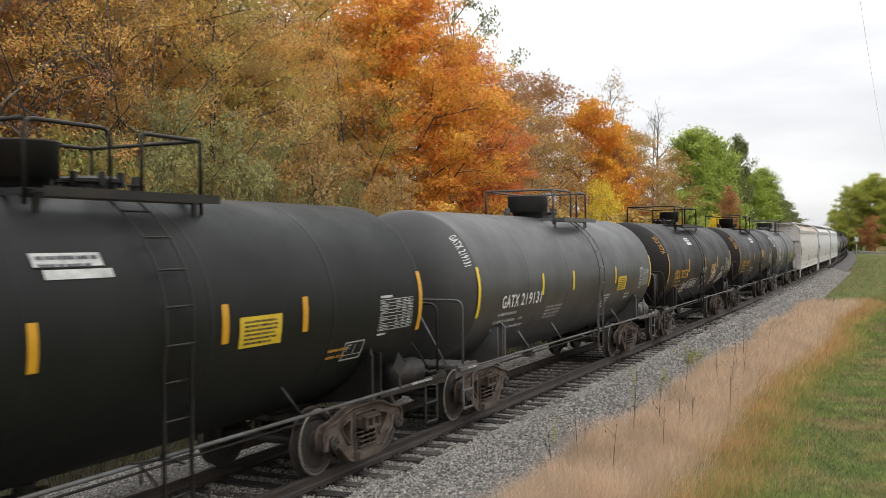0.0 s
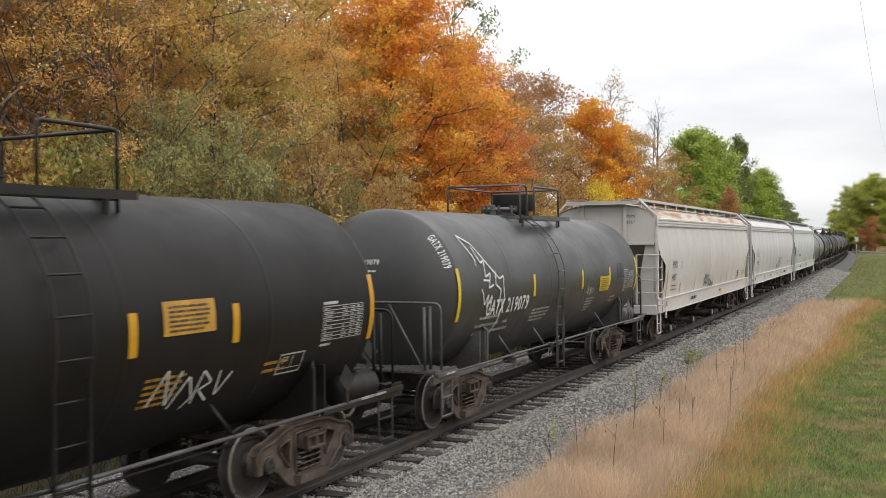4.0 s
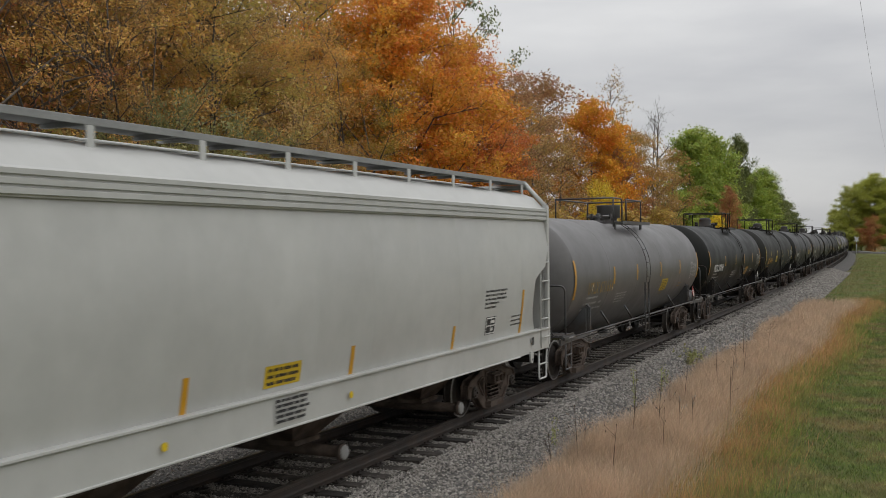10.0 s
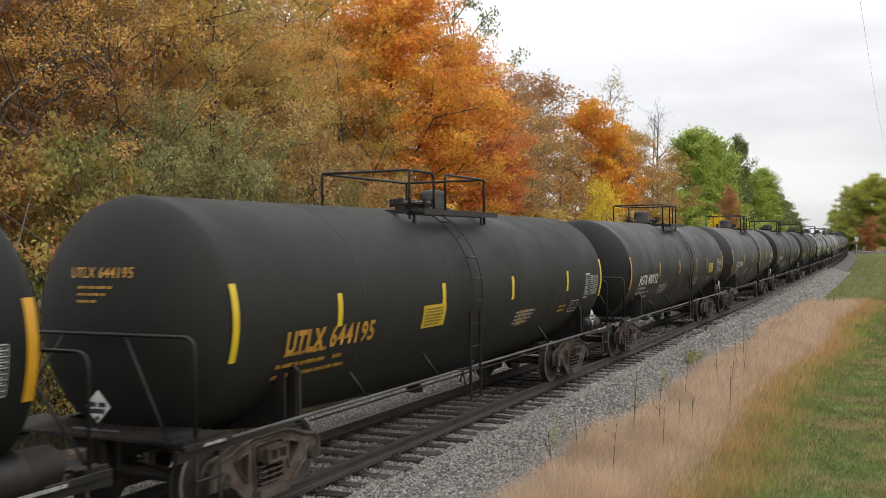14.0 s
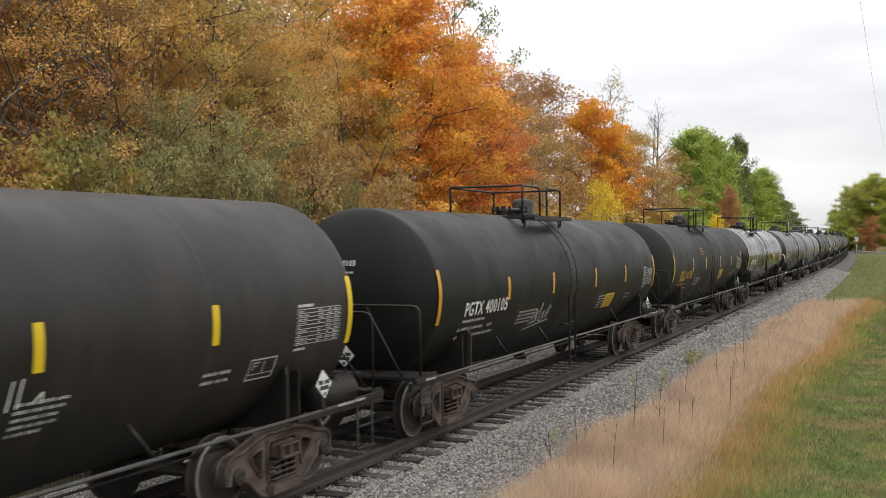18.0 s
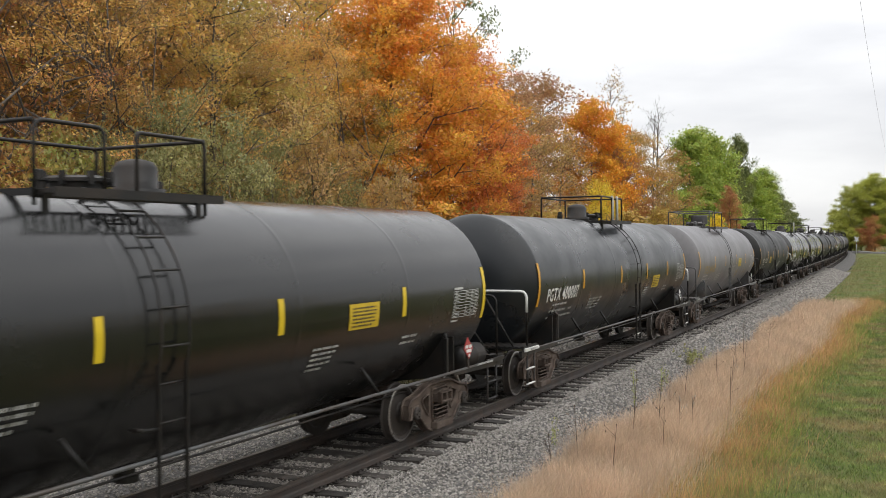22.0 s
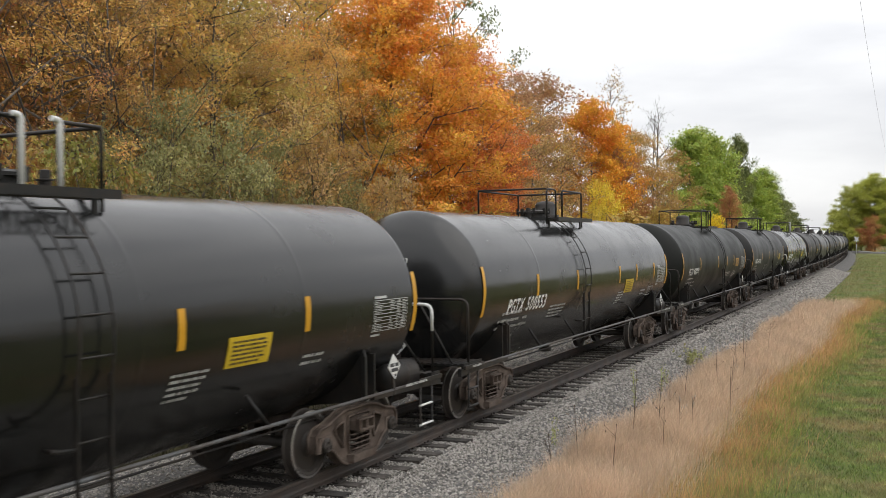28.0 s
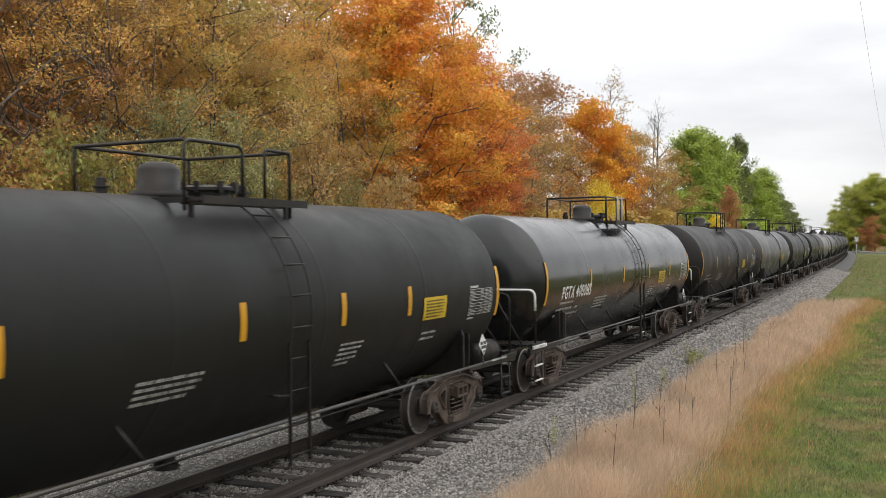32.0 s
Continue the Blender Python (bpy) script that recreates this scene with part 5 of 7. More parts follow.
        put("end_platform", kept(("end_platform", turn), lambda bm: deck(bm, -0.02 if turn else 0.45)), metal, car, m @ pose(-0.55, 0, 0))
        for flip in SIDES:
            put("platform_arm", kept("platform_arm", end_sill_arms), metal, car, m @ pose(-0.75, 0, 0) @ flip)
        put("end_handrail", kept("end_handrail", end_handrail), metal, car, m @ pose(-0.58, 0, 0))
        if spec.get("white"):
            ys, yl = (1.36, 0.75) if turn else (-1.36, 0.3)
            put("white_rail_end", kept(("white_rail_end", turn), lambda bm: tube(bm, arc_pts([(-0.05, ys, 1.72), (-0.05, ys, 2.12), (-0.05, yl, 2.12)], 0.14), 0.026, 8)), WHITE_STEEL, car, m @ pose(-0.58, 0, 0), "white-painted end of the handrail")
        if spec.get("posts"):
            for dx in (-0.10, 0.10):
                put("end_post", kept("end_post", lambda bm: tube(bm, [(0, -1.12, 1.05), (0, -1.12, 2.06)], 0.024, 6)), metal, car, m @ pose(-0.62 + dx, 0, 0) @ SIDES[1 if turn else 0])
        for flip in SIDES:
            put("handrail_brace", kept("handrail_brace", end_brace), metal, car, m @ pose(-0.58, 0, 0) @ flip)
        for flip in SIDES:
            step = put("stirrup_step", kept("stirrup_step", stirrup), metal, car, m @ pose(-0.45, 0, 0) @ flip)
            for z in (0.64, 0.35):
                put("step_tread", kept("step_tread", step_tread), tip, step, pose(0, 0, z))
        put("saddle", kept("saddle", saddle), STEEL if fit == "steel" else GREY_STEEL, car, m @ pose(1.15, 0, 0))
        for sy in (-1, 1):
            put("step_edge", kept("step_edge", lambda bm: box(bm, -0.30, 0.45, -0.018, 0.018, 0.985, 1.05, 0.004)), WHITE_STEEL if spec.get("white") and not turn else metal, car, m @ pose(-0.55, sy * 1.395, 0))
        put("sill_stencil", kept(("sill_stencil", turn), lambda bm: bars(bm, -0.28 if turn else 0.05, 1.0, (0.66 if turn else 0.36,), 0.036, 0.1, lambda b, p, q, r, z: box(b, p, q, -0.0245, -0.0205, r, z), random.Random(5 + turn))), DULL_MARK, car, pose(L - 0.05 if turn else -0.62, -1.395, 0), "worn white stencil on the sill's edge")
        add_truck(car, 1.05 if x == 0 else L - 1.05)
    put("valve_box", kept("valve_box", lambda bm: [box(bm, -0.09, 0.09, -0.07, 0.07, 0.76, 0.93, 0.012), box(bm, -0.02, 0.02, -0.02, 0.02, 0.92, 1.12)]), BOARD_GREY, car, pose(L - 2.9, 0.25, 0.02), "pale valve box under the tank")
    put("air_reservoir", kept("air_reservoir", reservoir, True), metal if fit == "steel" else GREY_STEEL, car, pose(L + 0.06, -1.02, 1.10))
    red, blank = spec.get("red"), not spec.get("placard", 1)
    for m in (pose(L - 0.58, -1.36, 1.32, -4), pose(-0.66, -0.06, 1.34, 0, 0, -90)):
        put("placard_holder", kept("placard_holder", lambda bm: [box(bm, -0.132, 0.132, 0.012, 0.02, -0.132, 0.132, 0, pose(0, 0, 0, 0, 45, 0)), box(bm, -0.03, 0.03, 0.02, 0.05, -0.40, 0.05, 0.004)]), metal, car, m)
        if not blank:
            p = put("hazard_placard", kept("hazard_placard", diamond), HAZARD_RED if red else WHITE_MARK, car, m, ("red" if red else "white") + " diamond placard in a metal holder")
            put("placard_mark", kept("placard_mark", diamond_mark), WHITE_MARK if red else DARK_MARK, p)
    if spec.get("patch"):
        x0, x1 = spec["patch"]
        put("painted_patch", kept(("painted_patch", x1 - x0), lambda bm: tank_bar(bm, 0, x1 - x0, 2.14, 2.50)), DARK_MARK, car, pose(x0, 0, 0), "dark patch painted over old lettering")
    for o in car.children_recursive:
        if o.name.startswith(("small_print", "sign_print", "end_print", "panel_print", "sill_stencil")):
            o["kind"] = "stuff"
    if spec.get("tag"):
        for kind_, x, z, k in spec["tag"]:
            put("graffiti", kept(("graffiti", kind_, z, k), lambda bm: scrawl(bm, TAGS[kind_], 0, z, k)), DULL_MARK if "grey" in spec["paint"] else WHITE_MARK, car, pose(x, 0, 0), "sprayed white graffiti")
    if spec.get("top_sign"):
        a0, a1, z0 = spec["top_sign"]
        panel = put("panel", kept(("panel", a1 - a0, z0), lambda bm: tank_bar(bm, 0, a1 - a0, z0 + 0.03, z0 + 0.15, 0.008)), DULL_MARK if spec.get("faded") else WHITE_MARK, car, pose(a0, 0, 0), "white painted panel high on the shell")
        put("lower_panel", kept(("lower_panel", a1 - a0, z0), lambda bm: tank_bar(bm, 0.08, a1 - a0 + 0.08, z0 - 0.08, z0 + 0.005, 0.008)), DULL_MARK if spec.get("faded") else WHITE_MARK, car, pose(a0, 0, 0), "second white panel below the first")
        put("panel_print", kept(("panel_print", a1 - a0, z0), lambda bm: bars(bm, 0.05, z0 + 0.09, (a1 - a0 - 0.1, a1 - a0 - 0.2), 0.035, 0.035, lambda b, p, q, r, s: tank_bar(b, p, q, r, s, 0.013), random.Random(3))), DARK_MARK, panel)
    return car


# ---- covered hopper cars ----
def hop_section(z):
    """Half width of the hopper's bulging side at height z."""
    t = min(max((z - 1.35) / 2.2, 0), 1)
    return 1.47 + 0.12 * math.sin(math.pi * t)


SIDE_Z = [1.36, 1.42, 1.5, 1.62, 1.8, 2.0, 2.15, 2.28, 2.34, 2.42, 2.5, 2.58, 2.76, 2.95, 3.2, 3.46]


def side_edge(z):
    """How far the side's end is cut back at height z."""
    if z >= 2.95:
        return 0.02
    if z >= 2.58:
        return 0.02 + (2.95 - z) / 0.37 * 0.26
    if z >= 2.28:
        return 0.28 + math.sin((2.58 - z) / 0.30 * 1.5708) * 0.56
    t = (2.28 - z) / 0.92
    return 0.84 + 0.07 * math.sin(math.pi * t) - 0.26 * t ** 3


def side_sheet(bm, L):
    rows = []
    seams = [1.55 + (L - 3.1) * k / 11 for k in range(12)]
    for z in SIDE_Z:
        e = side_edge(z)
        cols = [(e, 0.0)]
        for s in seams:
            cols += [(s - 0.045, 0.0), (s - 0.012, 0.005), (s + 0.012, 0.005), (s + 0.045, 0.0)]
        cols.append((L - e, 0.0))
        rows.append([bm.verts.new((x, -hop_section(z) - d, z)) for x, d in cols])
    n = len(rows[0]) - 1
    for a, b in zip(rows, rows[1:]):
        for k in range(n):
            bm.faces.new((a[k], a[k + 1], b[k + 1], b[k])).smooth = True


def top_chord(bm, L):
    """Three rolled ribs under the eave."""
    prof = [(1.515, 3.46)]
    for k in range(3):
        z = 3.475 + k * 0.080
        prof += [(1.52, z), (1.545, z + 0.010), (1.545, z + 0.055), (1.52, z + 0.068)]
    prof += [(1.50, 3.715), (1.44, 3.72), (1.44, 3.46)]
    a = [bm.verts.new((0.0, -y, z)) for y, z in prof]
    b = [bm.verts.new((L, -y, z)) for y, z in prof]
    n = len(a)
    for k in range(n):
        bm.faces.new((a[k], b[k], b[(k + 1) % n], a[(k + 1) % n]))
    bm.faces.new(a)
    bm.faces.new(b[::-1])
    bmesh.ops.recalc_face_normals(bm, faces=bm.faces[:])


def hop_roof(bm, L, cols=range(2, 12)):
    prof = [(-1.47 + 2.94 * k / 14, 3.70 + 0.43 * math.sin(math.pi * k / 14) ** 0.5) for k in range(15)]
    n = 24
    rows = []
    for i in range(n + 1):
        x = L * i / n
        seam = 0.02 if i % 2 == 0 else 0.0
        rows.append([bm.verts.new((x, y, z + seam * (1 if 0 < k < 14 else 0))) for k, (y, z) in enumerate(prof)])
    for a, b in zip(rows, rows[1:]):
        for k in cols:
            bm.faces.new((a[k], b[k], b[k + 1], a[k + 1])).smooth = True


def slope_sheets(bm, L):
    """Sloping inner ends, the end walls above them and the hopper bottoms."""
    for flip in (0, 1):
        def q(x, y, z):
            return bm.verts.new((L - x if flip else x, y, z))
        pts = [(0.08, 2.98), (0.52, 2.50), (1.02, 2.05), (1.25, 1.6), (1.15, 1.2), (2.6, 0.95)]
        rows = [[q(x, -hop_section(z) + 0.03, z), q(x, hop_section(z) - 0.03, z)] for x, z in pts]
        for a, b in zip(rows, rows[1:]):
            bm.faces.new((a[0], a[1], b[1], b[0]))
    a = [bm.verts.new((x, y, 1.05)) for x, y in ((1.2, -1.4), (L - 1.2, -1.4), (L - 1.2, 1.4), (1.2, 1.4))]
    bm.faces.new(a)
    bmesh.ops.recalc_face_normals(bm, faces=bm.faces[:])


def end_wall(bm):
    """Upper end sheet with its top, two stiffeners and a rib."""
    prof = [(-1.47 + 2.94 * k / 14, 3.70 + 0.43 * math.sin(math.pi * k / 14) ** 0.5) for k in range(15)]
    out = [(-1.49, 2.96), (-1.49, 3.70)] + prof[1:-1] + [(1.49, 3.70), (1.49, 2.96)]
    for x in (0.03, 0.07):
        bm.faces.new([bm.verts.new((x, y, z)) for y, z in out])
    for y in (-0.62, 0.62):
        box(bm, -0.04, 0.03, y - 0.05, y + 0.05, 2.70, 4.10, 0.008)
    box(bm, -0.03, 0.03, -1.46, 1.46, 2.94, 3.02, 0.006)
    box(bm, -0.28, 0.03, -1.05, 1.05, 4.14, 4.19, 0.006)
    box(bm, -0.28, -0.25, -1.05, 1.05, 4.10, 4.20, 0.004)
    bmesh.ops.recalc_face_normals(bm, faces=bm.faces[:])


def side_sill(bm, L):
    prism(bm, [(0.0, 1.00), (0.0, 1.38), (L, 1.38), (L, 1.00), (L - 1.9, 0.97), (1.9, 0.97)], -1.55, -1.44)
    box(bm, 0, L, -1.585, -1.43, 1.36, 1.395, 0.006)
    box(bm, 1.6, L - 1.6, -1.575, -1.43, 0.965, 0.99, 0.006)


def outlet_hopper(bm):
    """A discharge hopper with its sliding gate."""
    top = [(-1.1, -1.1, 1.08), (1.1, -1.1, 1.08), (1.1, 1.1, 1.08), (-1.1, 1.1, 1.08)]
    low = [(-0.28, -0.55, 0.44), (0.28, -0.55, 0.44), (0.28, 0.55, 0.44), (-0.28, 0.55, 0.44)]
    a, b = [bm.verts.new(p) for p in top], [bm.verts.new(p) for p in low]
    for k in range(4):
        bm.faces.new((a[k], a[(k + 1) % 4], b[(k + 1) % 4], b[k]))
    bm.faces.new(b)
    bmesh.ops.recalc_face_normals(bm, faces=bm.faces[:])
    box(bm, -0.30, 0.30, -0.60, 0.60, 0.38, 0.45, 0.01)



def outlet_tube(bm):
    turned(bm, [(-1.15, 0.06), (-1.10, 0.08), (1.10, 0.08), (1.15, 0.06)], 14, "y")
    for sy in (-1, 1):
        turned(bm, [(sy * 1.10, 0.11), (sy * 1.165, 0.11), (sy * 1.17, 0.05)], 14, "y")
    for v in bm.verts:
        v.co.z += 0.30


def running_board(bm, L, y):
    box(bm, -0.15, L + 0.15, y - 0.27, y + 0.27, 4.225, 4.245)
    n = int(L / 1.2)
    for k in range(n):
        x = 0.3 + (L - 0.6) * k / n
        box(bm, x, x + 0.05, y - 0.27, y + 0.27, 4.18, 4.226)


def board_edge(bm, L):
    box(bm, -0.15, L + 0.15, -1.062, -1.042, 4.19, 4.265, 0.004)


def board_post(bm):
    box(bm, -0.05, 0.05, -1.065, -1.05, 3.95, 4.19, 0.003)
    box(bm, -0.03, 0.03, -1.05, -0.45, 4.19, 4.215)


def hatch(bm, L):
    box(bm, 0.5, L - 0.5, -0.25, 0.25, 4.06, 4.15, 0.02)
    n = 10
    for k in range(n):
        x = 0.6 + (L - 1.3) * k / n
        box(bm, x, x + (L - 1.3) / n - 0.06, -0.29, 0.29, 4.145, 4.18, 0.012)


def corner_post(bm):
    box(bm, 0.0, 0.11, -1.56, -1.48, 1.05, 3.74, 0.008)
    prism(bm, [(0.0, 3.71), (0.11, 3.71), (0.11, 3.77), (0.0, 3.77)], -1.55, -1.46)
    tube(bm, [(0.05, -1.52, 3.74), (0.0, -1.05, 4.22)], 0.045, 6)


def end_ladder(bm):
    tube(bm, arc_pts([(0.52, -1.55, 1.02), (0.52, -1.55, 2.58), (0.40, -1.55, 2.66)], 0.06), 0.022, 6)


def side_rung(bm):
    tube(bm, [(0.05, -1.57, 0), (0.53, -1.57, 0)], 0.014, 6)


def cross_rung(bm):
    tube(bm, [(-0.02, -1.52, 0), (-0.02, -0.95, 0)], 0.014, 6)


def end_stile(bm):
    box(bm, -0.05, 0.02, -0.97, -0.92, 1.1, 2.65, 0.006)


def corner_panel(bm):
    """Pale panel between the corner post and the open end bay."""
    pts = [(-1.47, 1.2), (-1.02, 1.2), (-1.04, 2.15), (-1.18, 2.94), (-1.47, 2.94)]
    a = [bm.verts.new((0.085, y, z)) for y, z in pts]
    b = [bm.verts.new((0.115, y, z)) for y, z in pts]
    for k in range(5):
        bm.faces.new((a[k], a[(k + 1) % 5], b[(k + 1) % 5], b[k]))
    bm.faces.new(a[::-1])
    bm.faces.new(b)
    bmesh.ops.recalc_face_normals(bm, faces=bm.faces[:])


def end_strut(bm):
    tube(bm, [(0.02, -0.62, 2.78), (0.62, -0.48, 1.18)], 0.055, 4)


def flat_bar(y):
    def fn(bm, x0, x1, z0, z1):
        n = 3 if z1 - z0 > 0.15 else 1
        rows = [[bm.verts.new((x, -hop_section(z0 + (z1 - z0) * k / n) - y, z0 + (z1 - z0) * k / n)) for k in range(n + 1)] for x in (x0, x1)]
        for k in range(n):
            bm.faces.new((rows[0][k], rows[1][k], rows[1][k + 1], rows[0][k + 1]))
    return fn


def hop_text(text, h, x, z, narrow, spacing):
    me = text_mesh(text, h, 0, narrow, spacing, 0.0)
    for v in me.vertices:
        zz = z + v.co.y
        v.co = Vector((x + v.co.x, -hop_section(zz) - 0.012, zz))
    return me


def hop_end_deck(bm):
    box(bm, -0.06, 0.02, -1.52, 1.52, 0.96, 1.22, 0.01)
    box(bm, 0.02, 1.25, -1.44, 1.44, 1.12, 1.16)
    box(bm, 0.0, 2.3, -0.19, 0.19, 0.72, 1.05, 0.02)
    for y in (-0.5, 0.5):
        box(bm, 0.35, 0.43, y - 0.04, y + 0.04, 1.15, 2.35, 0.006)


def brake_gear(bm):
    turned(bm, [(-0.3, 0.16), (0.3, 0.16), (0.32, 0.1)], 16, "x")
    for v in bm.verts:
        v.co += Vector((0.75, 0.35, 1.38))
    tube(bm, arc_pts([(0.5, -0.5, 1.25), (0.7, -0.2, 1.6), (0.5, 0.1, 1.9), (0.4, 0.5, 1.5)], 0.1), 0.02, 6)
    tube(bm, arc_pts([(0.7, 0.0, 1.2), (0.9, 0.2, 1.75), (0.5, 0.5, 2.0)], 0.1), 0.02, 6)


def hopper_car(spec):
    L, paint = spec["len"], spec["paint"]
    key = round(L, 1)
    car = tagged(new("hopper_car"), spec["label"], "hopper car", "covered hopper cars of the freight train")
    sheet = lambda name, fn, mat, m=None: put(name, kept((name, key), lambda bm: fn(bm, L)), mat, car, m)
    mirror = Matrix.Diagonal((1, -1, 1, 1))
    for m in (None, mirror):
        sheet("side_sheet", side_sheet, paint, m)
        sheet("top_chord", top_chord, paint, m)
        sheet("side_sill", side_sill, paint, m)
    sheet("roof", hop_roof, paint)
    sheet("roof_skirt", lambda bm, l: hop_roof(bm, l, range(0, 2)), spec["roof"])
    sheet("far_roof_skirt", lambda bm, l: hop_roof(bm, l, range(12, 14)), spec["roof"])
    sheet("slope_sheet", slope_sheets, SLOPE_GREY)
    sheet("hatch_cover", hatch, paint)
    for m in (None, pose(L, 0, 0, 0, 0, 180)):
        put("end_wall", kept("end_wall", end_wall), paint, car, m)
    n = 11
    for sy in (-1, 1):
        flip = Matrix.Diagonal((1, -sy, 1, 1))
        put("running_board", kept(("running_board", key, sy), lambda bm: running_board(bm, L, sy * 0.77)), BOARD_GREY, car)
        sheet("board_edge", board_edge, paint if spec["roof"] is ROOF_RUST else BOARD_GREY, flip)
        for k in range(n + 1):
            put("board_post", kept("board_post", board_post), paint, car, pose(0.15 + (L - 0.3) * k / n, 0, 0) @ flip)
        for x, turn in ((0.0, 1), (L, -1)):
            m = pose(x, 0, 0) @ Matrix.Diagonal((turn, -sy, 1, 1))
            post = put("corner_post", kept("corner_post", corner_post), paint, car, m)
            put("ladder_rail", kept("hop_ladder_rail", end_ladder), paint, post)
            put("end_stile", kept("end_stile", end_stile), paint, post)
            put("corner_panel", kept("corner_panel", corner_panel), paint, post)
            put("end_strut", kept("end_strut", end_strut), paint, post)
            for k in range(5):
                put("rung", kept("side_rung", side_rung), paint, post, pose(0, 0, 1.22 + k * 0.36))
                put("rung", kept("cross_rung", cross_rung), paint, post, pose(0, 0, 1.22 + k * 0.36))
            put("stirrup_step", kept("hop_step", lambda bm: [tube(bm, arc_pts([(0.06, -1.5, 1.0), (0.10, -1.5, 0.42), (0.50, -1.5, 0.42), (0.50, -1.5, 1.0)], 0.04), 0.02, 6), tube(bm, [(0.08, -1.5, 0.70), (0.5, -1.5, 0.70)], 0.016, 6)]), paint, post)
    for x, turn in ((0.0, 0), (L, 180)):
        m = pose(x, 0, 0, 0, 0, turn)
        put("end_deck", kept("end_deck", hop_end_deck), paint, car, m)
        put("coupler", kept("coupler", coupler), CAST, car, m @ pose(-0.05, 0, 0, 0, 0, 180))
        add_truck(car, 1.75 if x == 0 else L - 1.75)
    put("brake_gear", kept("brake_gear", brake_gear), STEEL, car, pose(L, 0, 0, 0, 0, 180))
    k = spec.get("outlets", 4)
    for i in range(k):
        x = 3.4 + (L - 6.8) * i / (k - 1)
        # dark cast steel instead of car paint, for the shade under the car
        put("outlet_hopper", kept("outlet_hopper", outlet_hopper), CAST, car, pose(x, 0, 0))
        put("outlet_tube", kept("outlet_tube", outlet_tube, True), CAST, car, pose(x, 0, 0))
        put("outlet_cap", kept("outlet_cap", lambda bm: turned(bm, [(-1.19, 0.03), (-1.185, 0.09), (-1.17, 0.10), (-1.165, 0.05)], 14, "y")), BOARD_GREY, car, pose(x, 0, 0.30), "pale round outlet cap")
    # lettering
    a, b = spec["mark"]
    put("reporting_mark", hop_text(a, 0.21, 1.80, 2.23, *spec.get("face", (0.78, 1.4))), DARK_MARK, car)
    put("reporting_mark", hop_text(b, 0.20, 1.78, 1.85, *spec.get("face", (0.78, 1.4))), DARK_MARK, car)
    for word, z in ((a, 3.72), (b, 3.55)):
        me = text_mesh(word, 0.09, 0, 0.9, 1.15)
        for v in me.vertices:
            v.co = Vector((0.022, -0.66 - v.co.x, z + v.co.y))
        put("end_mark", me, DARK_MARK, car)
    fb = flat_bar(0.006)
    put("small_print", kept("hop_data", lambda bm: bars(bm, 1.80, 1.68, (0.8, 0.75), 0.036, 0.085, fb, random.Random(4), 2.5)), DARK_MARK, car)
    put("small_print", kept("hop_data2", lambda bm: bars(bm, 0, 1.72, (0.5, 0.45, 0.5), 0.03, 0.045, fb, random.Random(5))), DARK_MARK, car, pose(L - 2.0, 0, 0))
    if spec.get("wide_data"):
        put("small_print", kept("hop_data3", lambda bm: bars(bm, 11.15, 2.0, (1.5, 1.3, 1.25, 1.25, 1.2, 1.2, 1.2, 0.9), 0.036, 0.034, fb, random.Random(15))), DARK_MARK, car)
    put("class_box", kept("class_box", lambda bm: [fb(bm, *q) for q in ((3.08, 3.32, 2.19, 2.20), (3.08, 3.32, 2.41, 2.42), (3.08, 3.09, 2.20, 2.41), (3.31, 3.32, 2.20, 2.41), (3.17, 3.23, 2.25, 2.26), (3.17, 3.18, 2.26, 2.32), (3.17, 3.23, 2.32, 2.33), (3.13, 3.27, 2.36, 2.375))]), DARK_MARK, car, pose(spec.get("class_dx", 0.0), 0, 0))
    box_sign = put("stencil_box", kept("stencil_box", lambda bm: fb(bm, 0, 0.42, 1.50, 1.80)), DARK_MARK, car, pose(L - 3.15, 0, 0), "dark stencil box with a white outline")
    put("stencil_frame", kept("stencil_frame", lambda bm: outlined(bm, 0.02, 0.40, 1.52, 1.78, 2, 2, flat_bar(0.012), 0.02)), WHITE_MARK, box_sign)
    for x in spec["stripes"]:
        tall = 0.80 if x < 2 or x > L - 1.8 else 0.375
        put("reflective_stripe", kept(("hop_stripe", tall), lambda bm: fb(bm, -0.045, 0.045, 1.385, 1.385 + tall)), YELLOW, car, pose(x, 0, 0))
    for x in spec.get("sill_marks", ()):
        put("sill_mark", kept("sill_mark", lambda bm: box(bm, 0, 0.40, -1.592, -1.586, 1.15, 1.25)), SIGN_YELLOW, car, pose(x, 0, 0))
    put("sill_print", kept("sill_print", lambda bm: bars(bm, 0, 1.15, (0.85,), 0.10, 0.1, lambda m_, p, q, r, s: box(m_, p, q, -1.590, -1.586, r, s), random.Random(7))), DARK_MARK, car, pose(spec.get("brand", 4.0), 0, 0))
    for x in (0.95, L - 1.05):
        tab = put("jack_tab", kept("jack_tab", lambda bm: prism(bm, [(-0.085, 1.02), (0.085, 1.02), (0.07, 0.84), (0.035, 0.80), (-0.035, 0.80), (-0.07, 0.84)], -1.57, -1.54)), paint, car, pose(x, 0, 0))
        # no openings are cut: dark disc and plate paint the shade inside the holes
        put("tab_hole", kept("tab_hole", lambda bm: turned(bm, [(-1.576, 0.022), (-1.571, 0.022)], 10, "y")), DARK_MARK, tab, pose(0, 0, 0.86))
        put("sill_hole", kept("sill_hole", lambda bm: box(bm, -0.05, 0.05, -1.591, -1.587, 1.14, 1.28, 0.001)), DARK_MARK, car, pose(x, 0, 0))
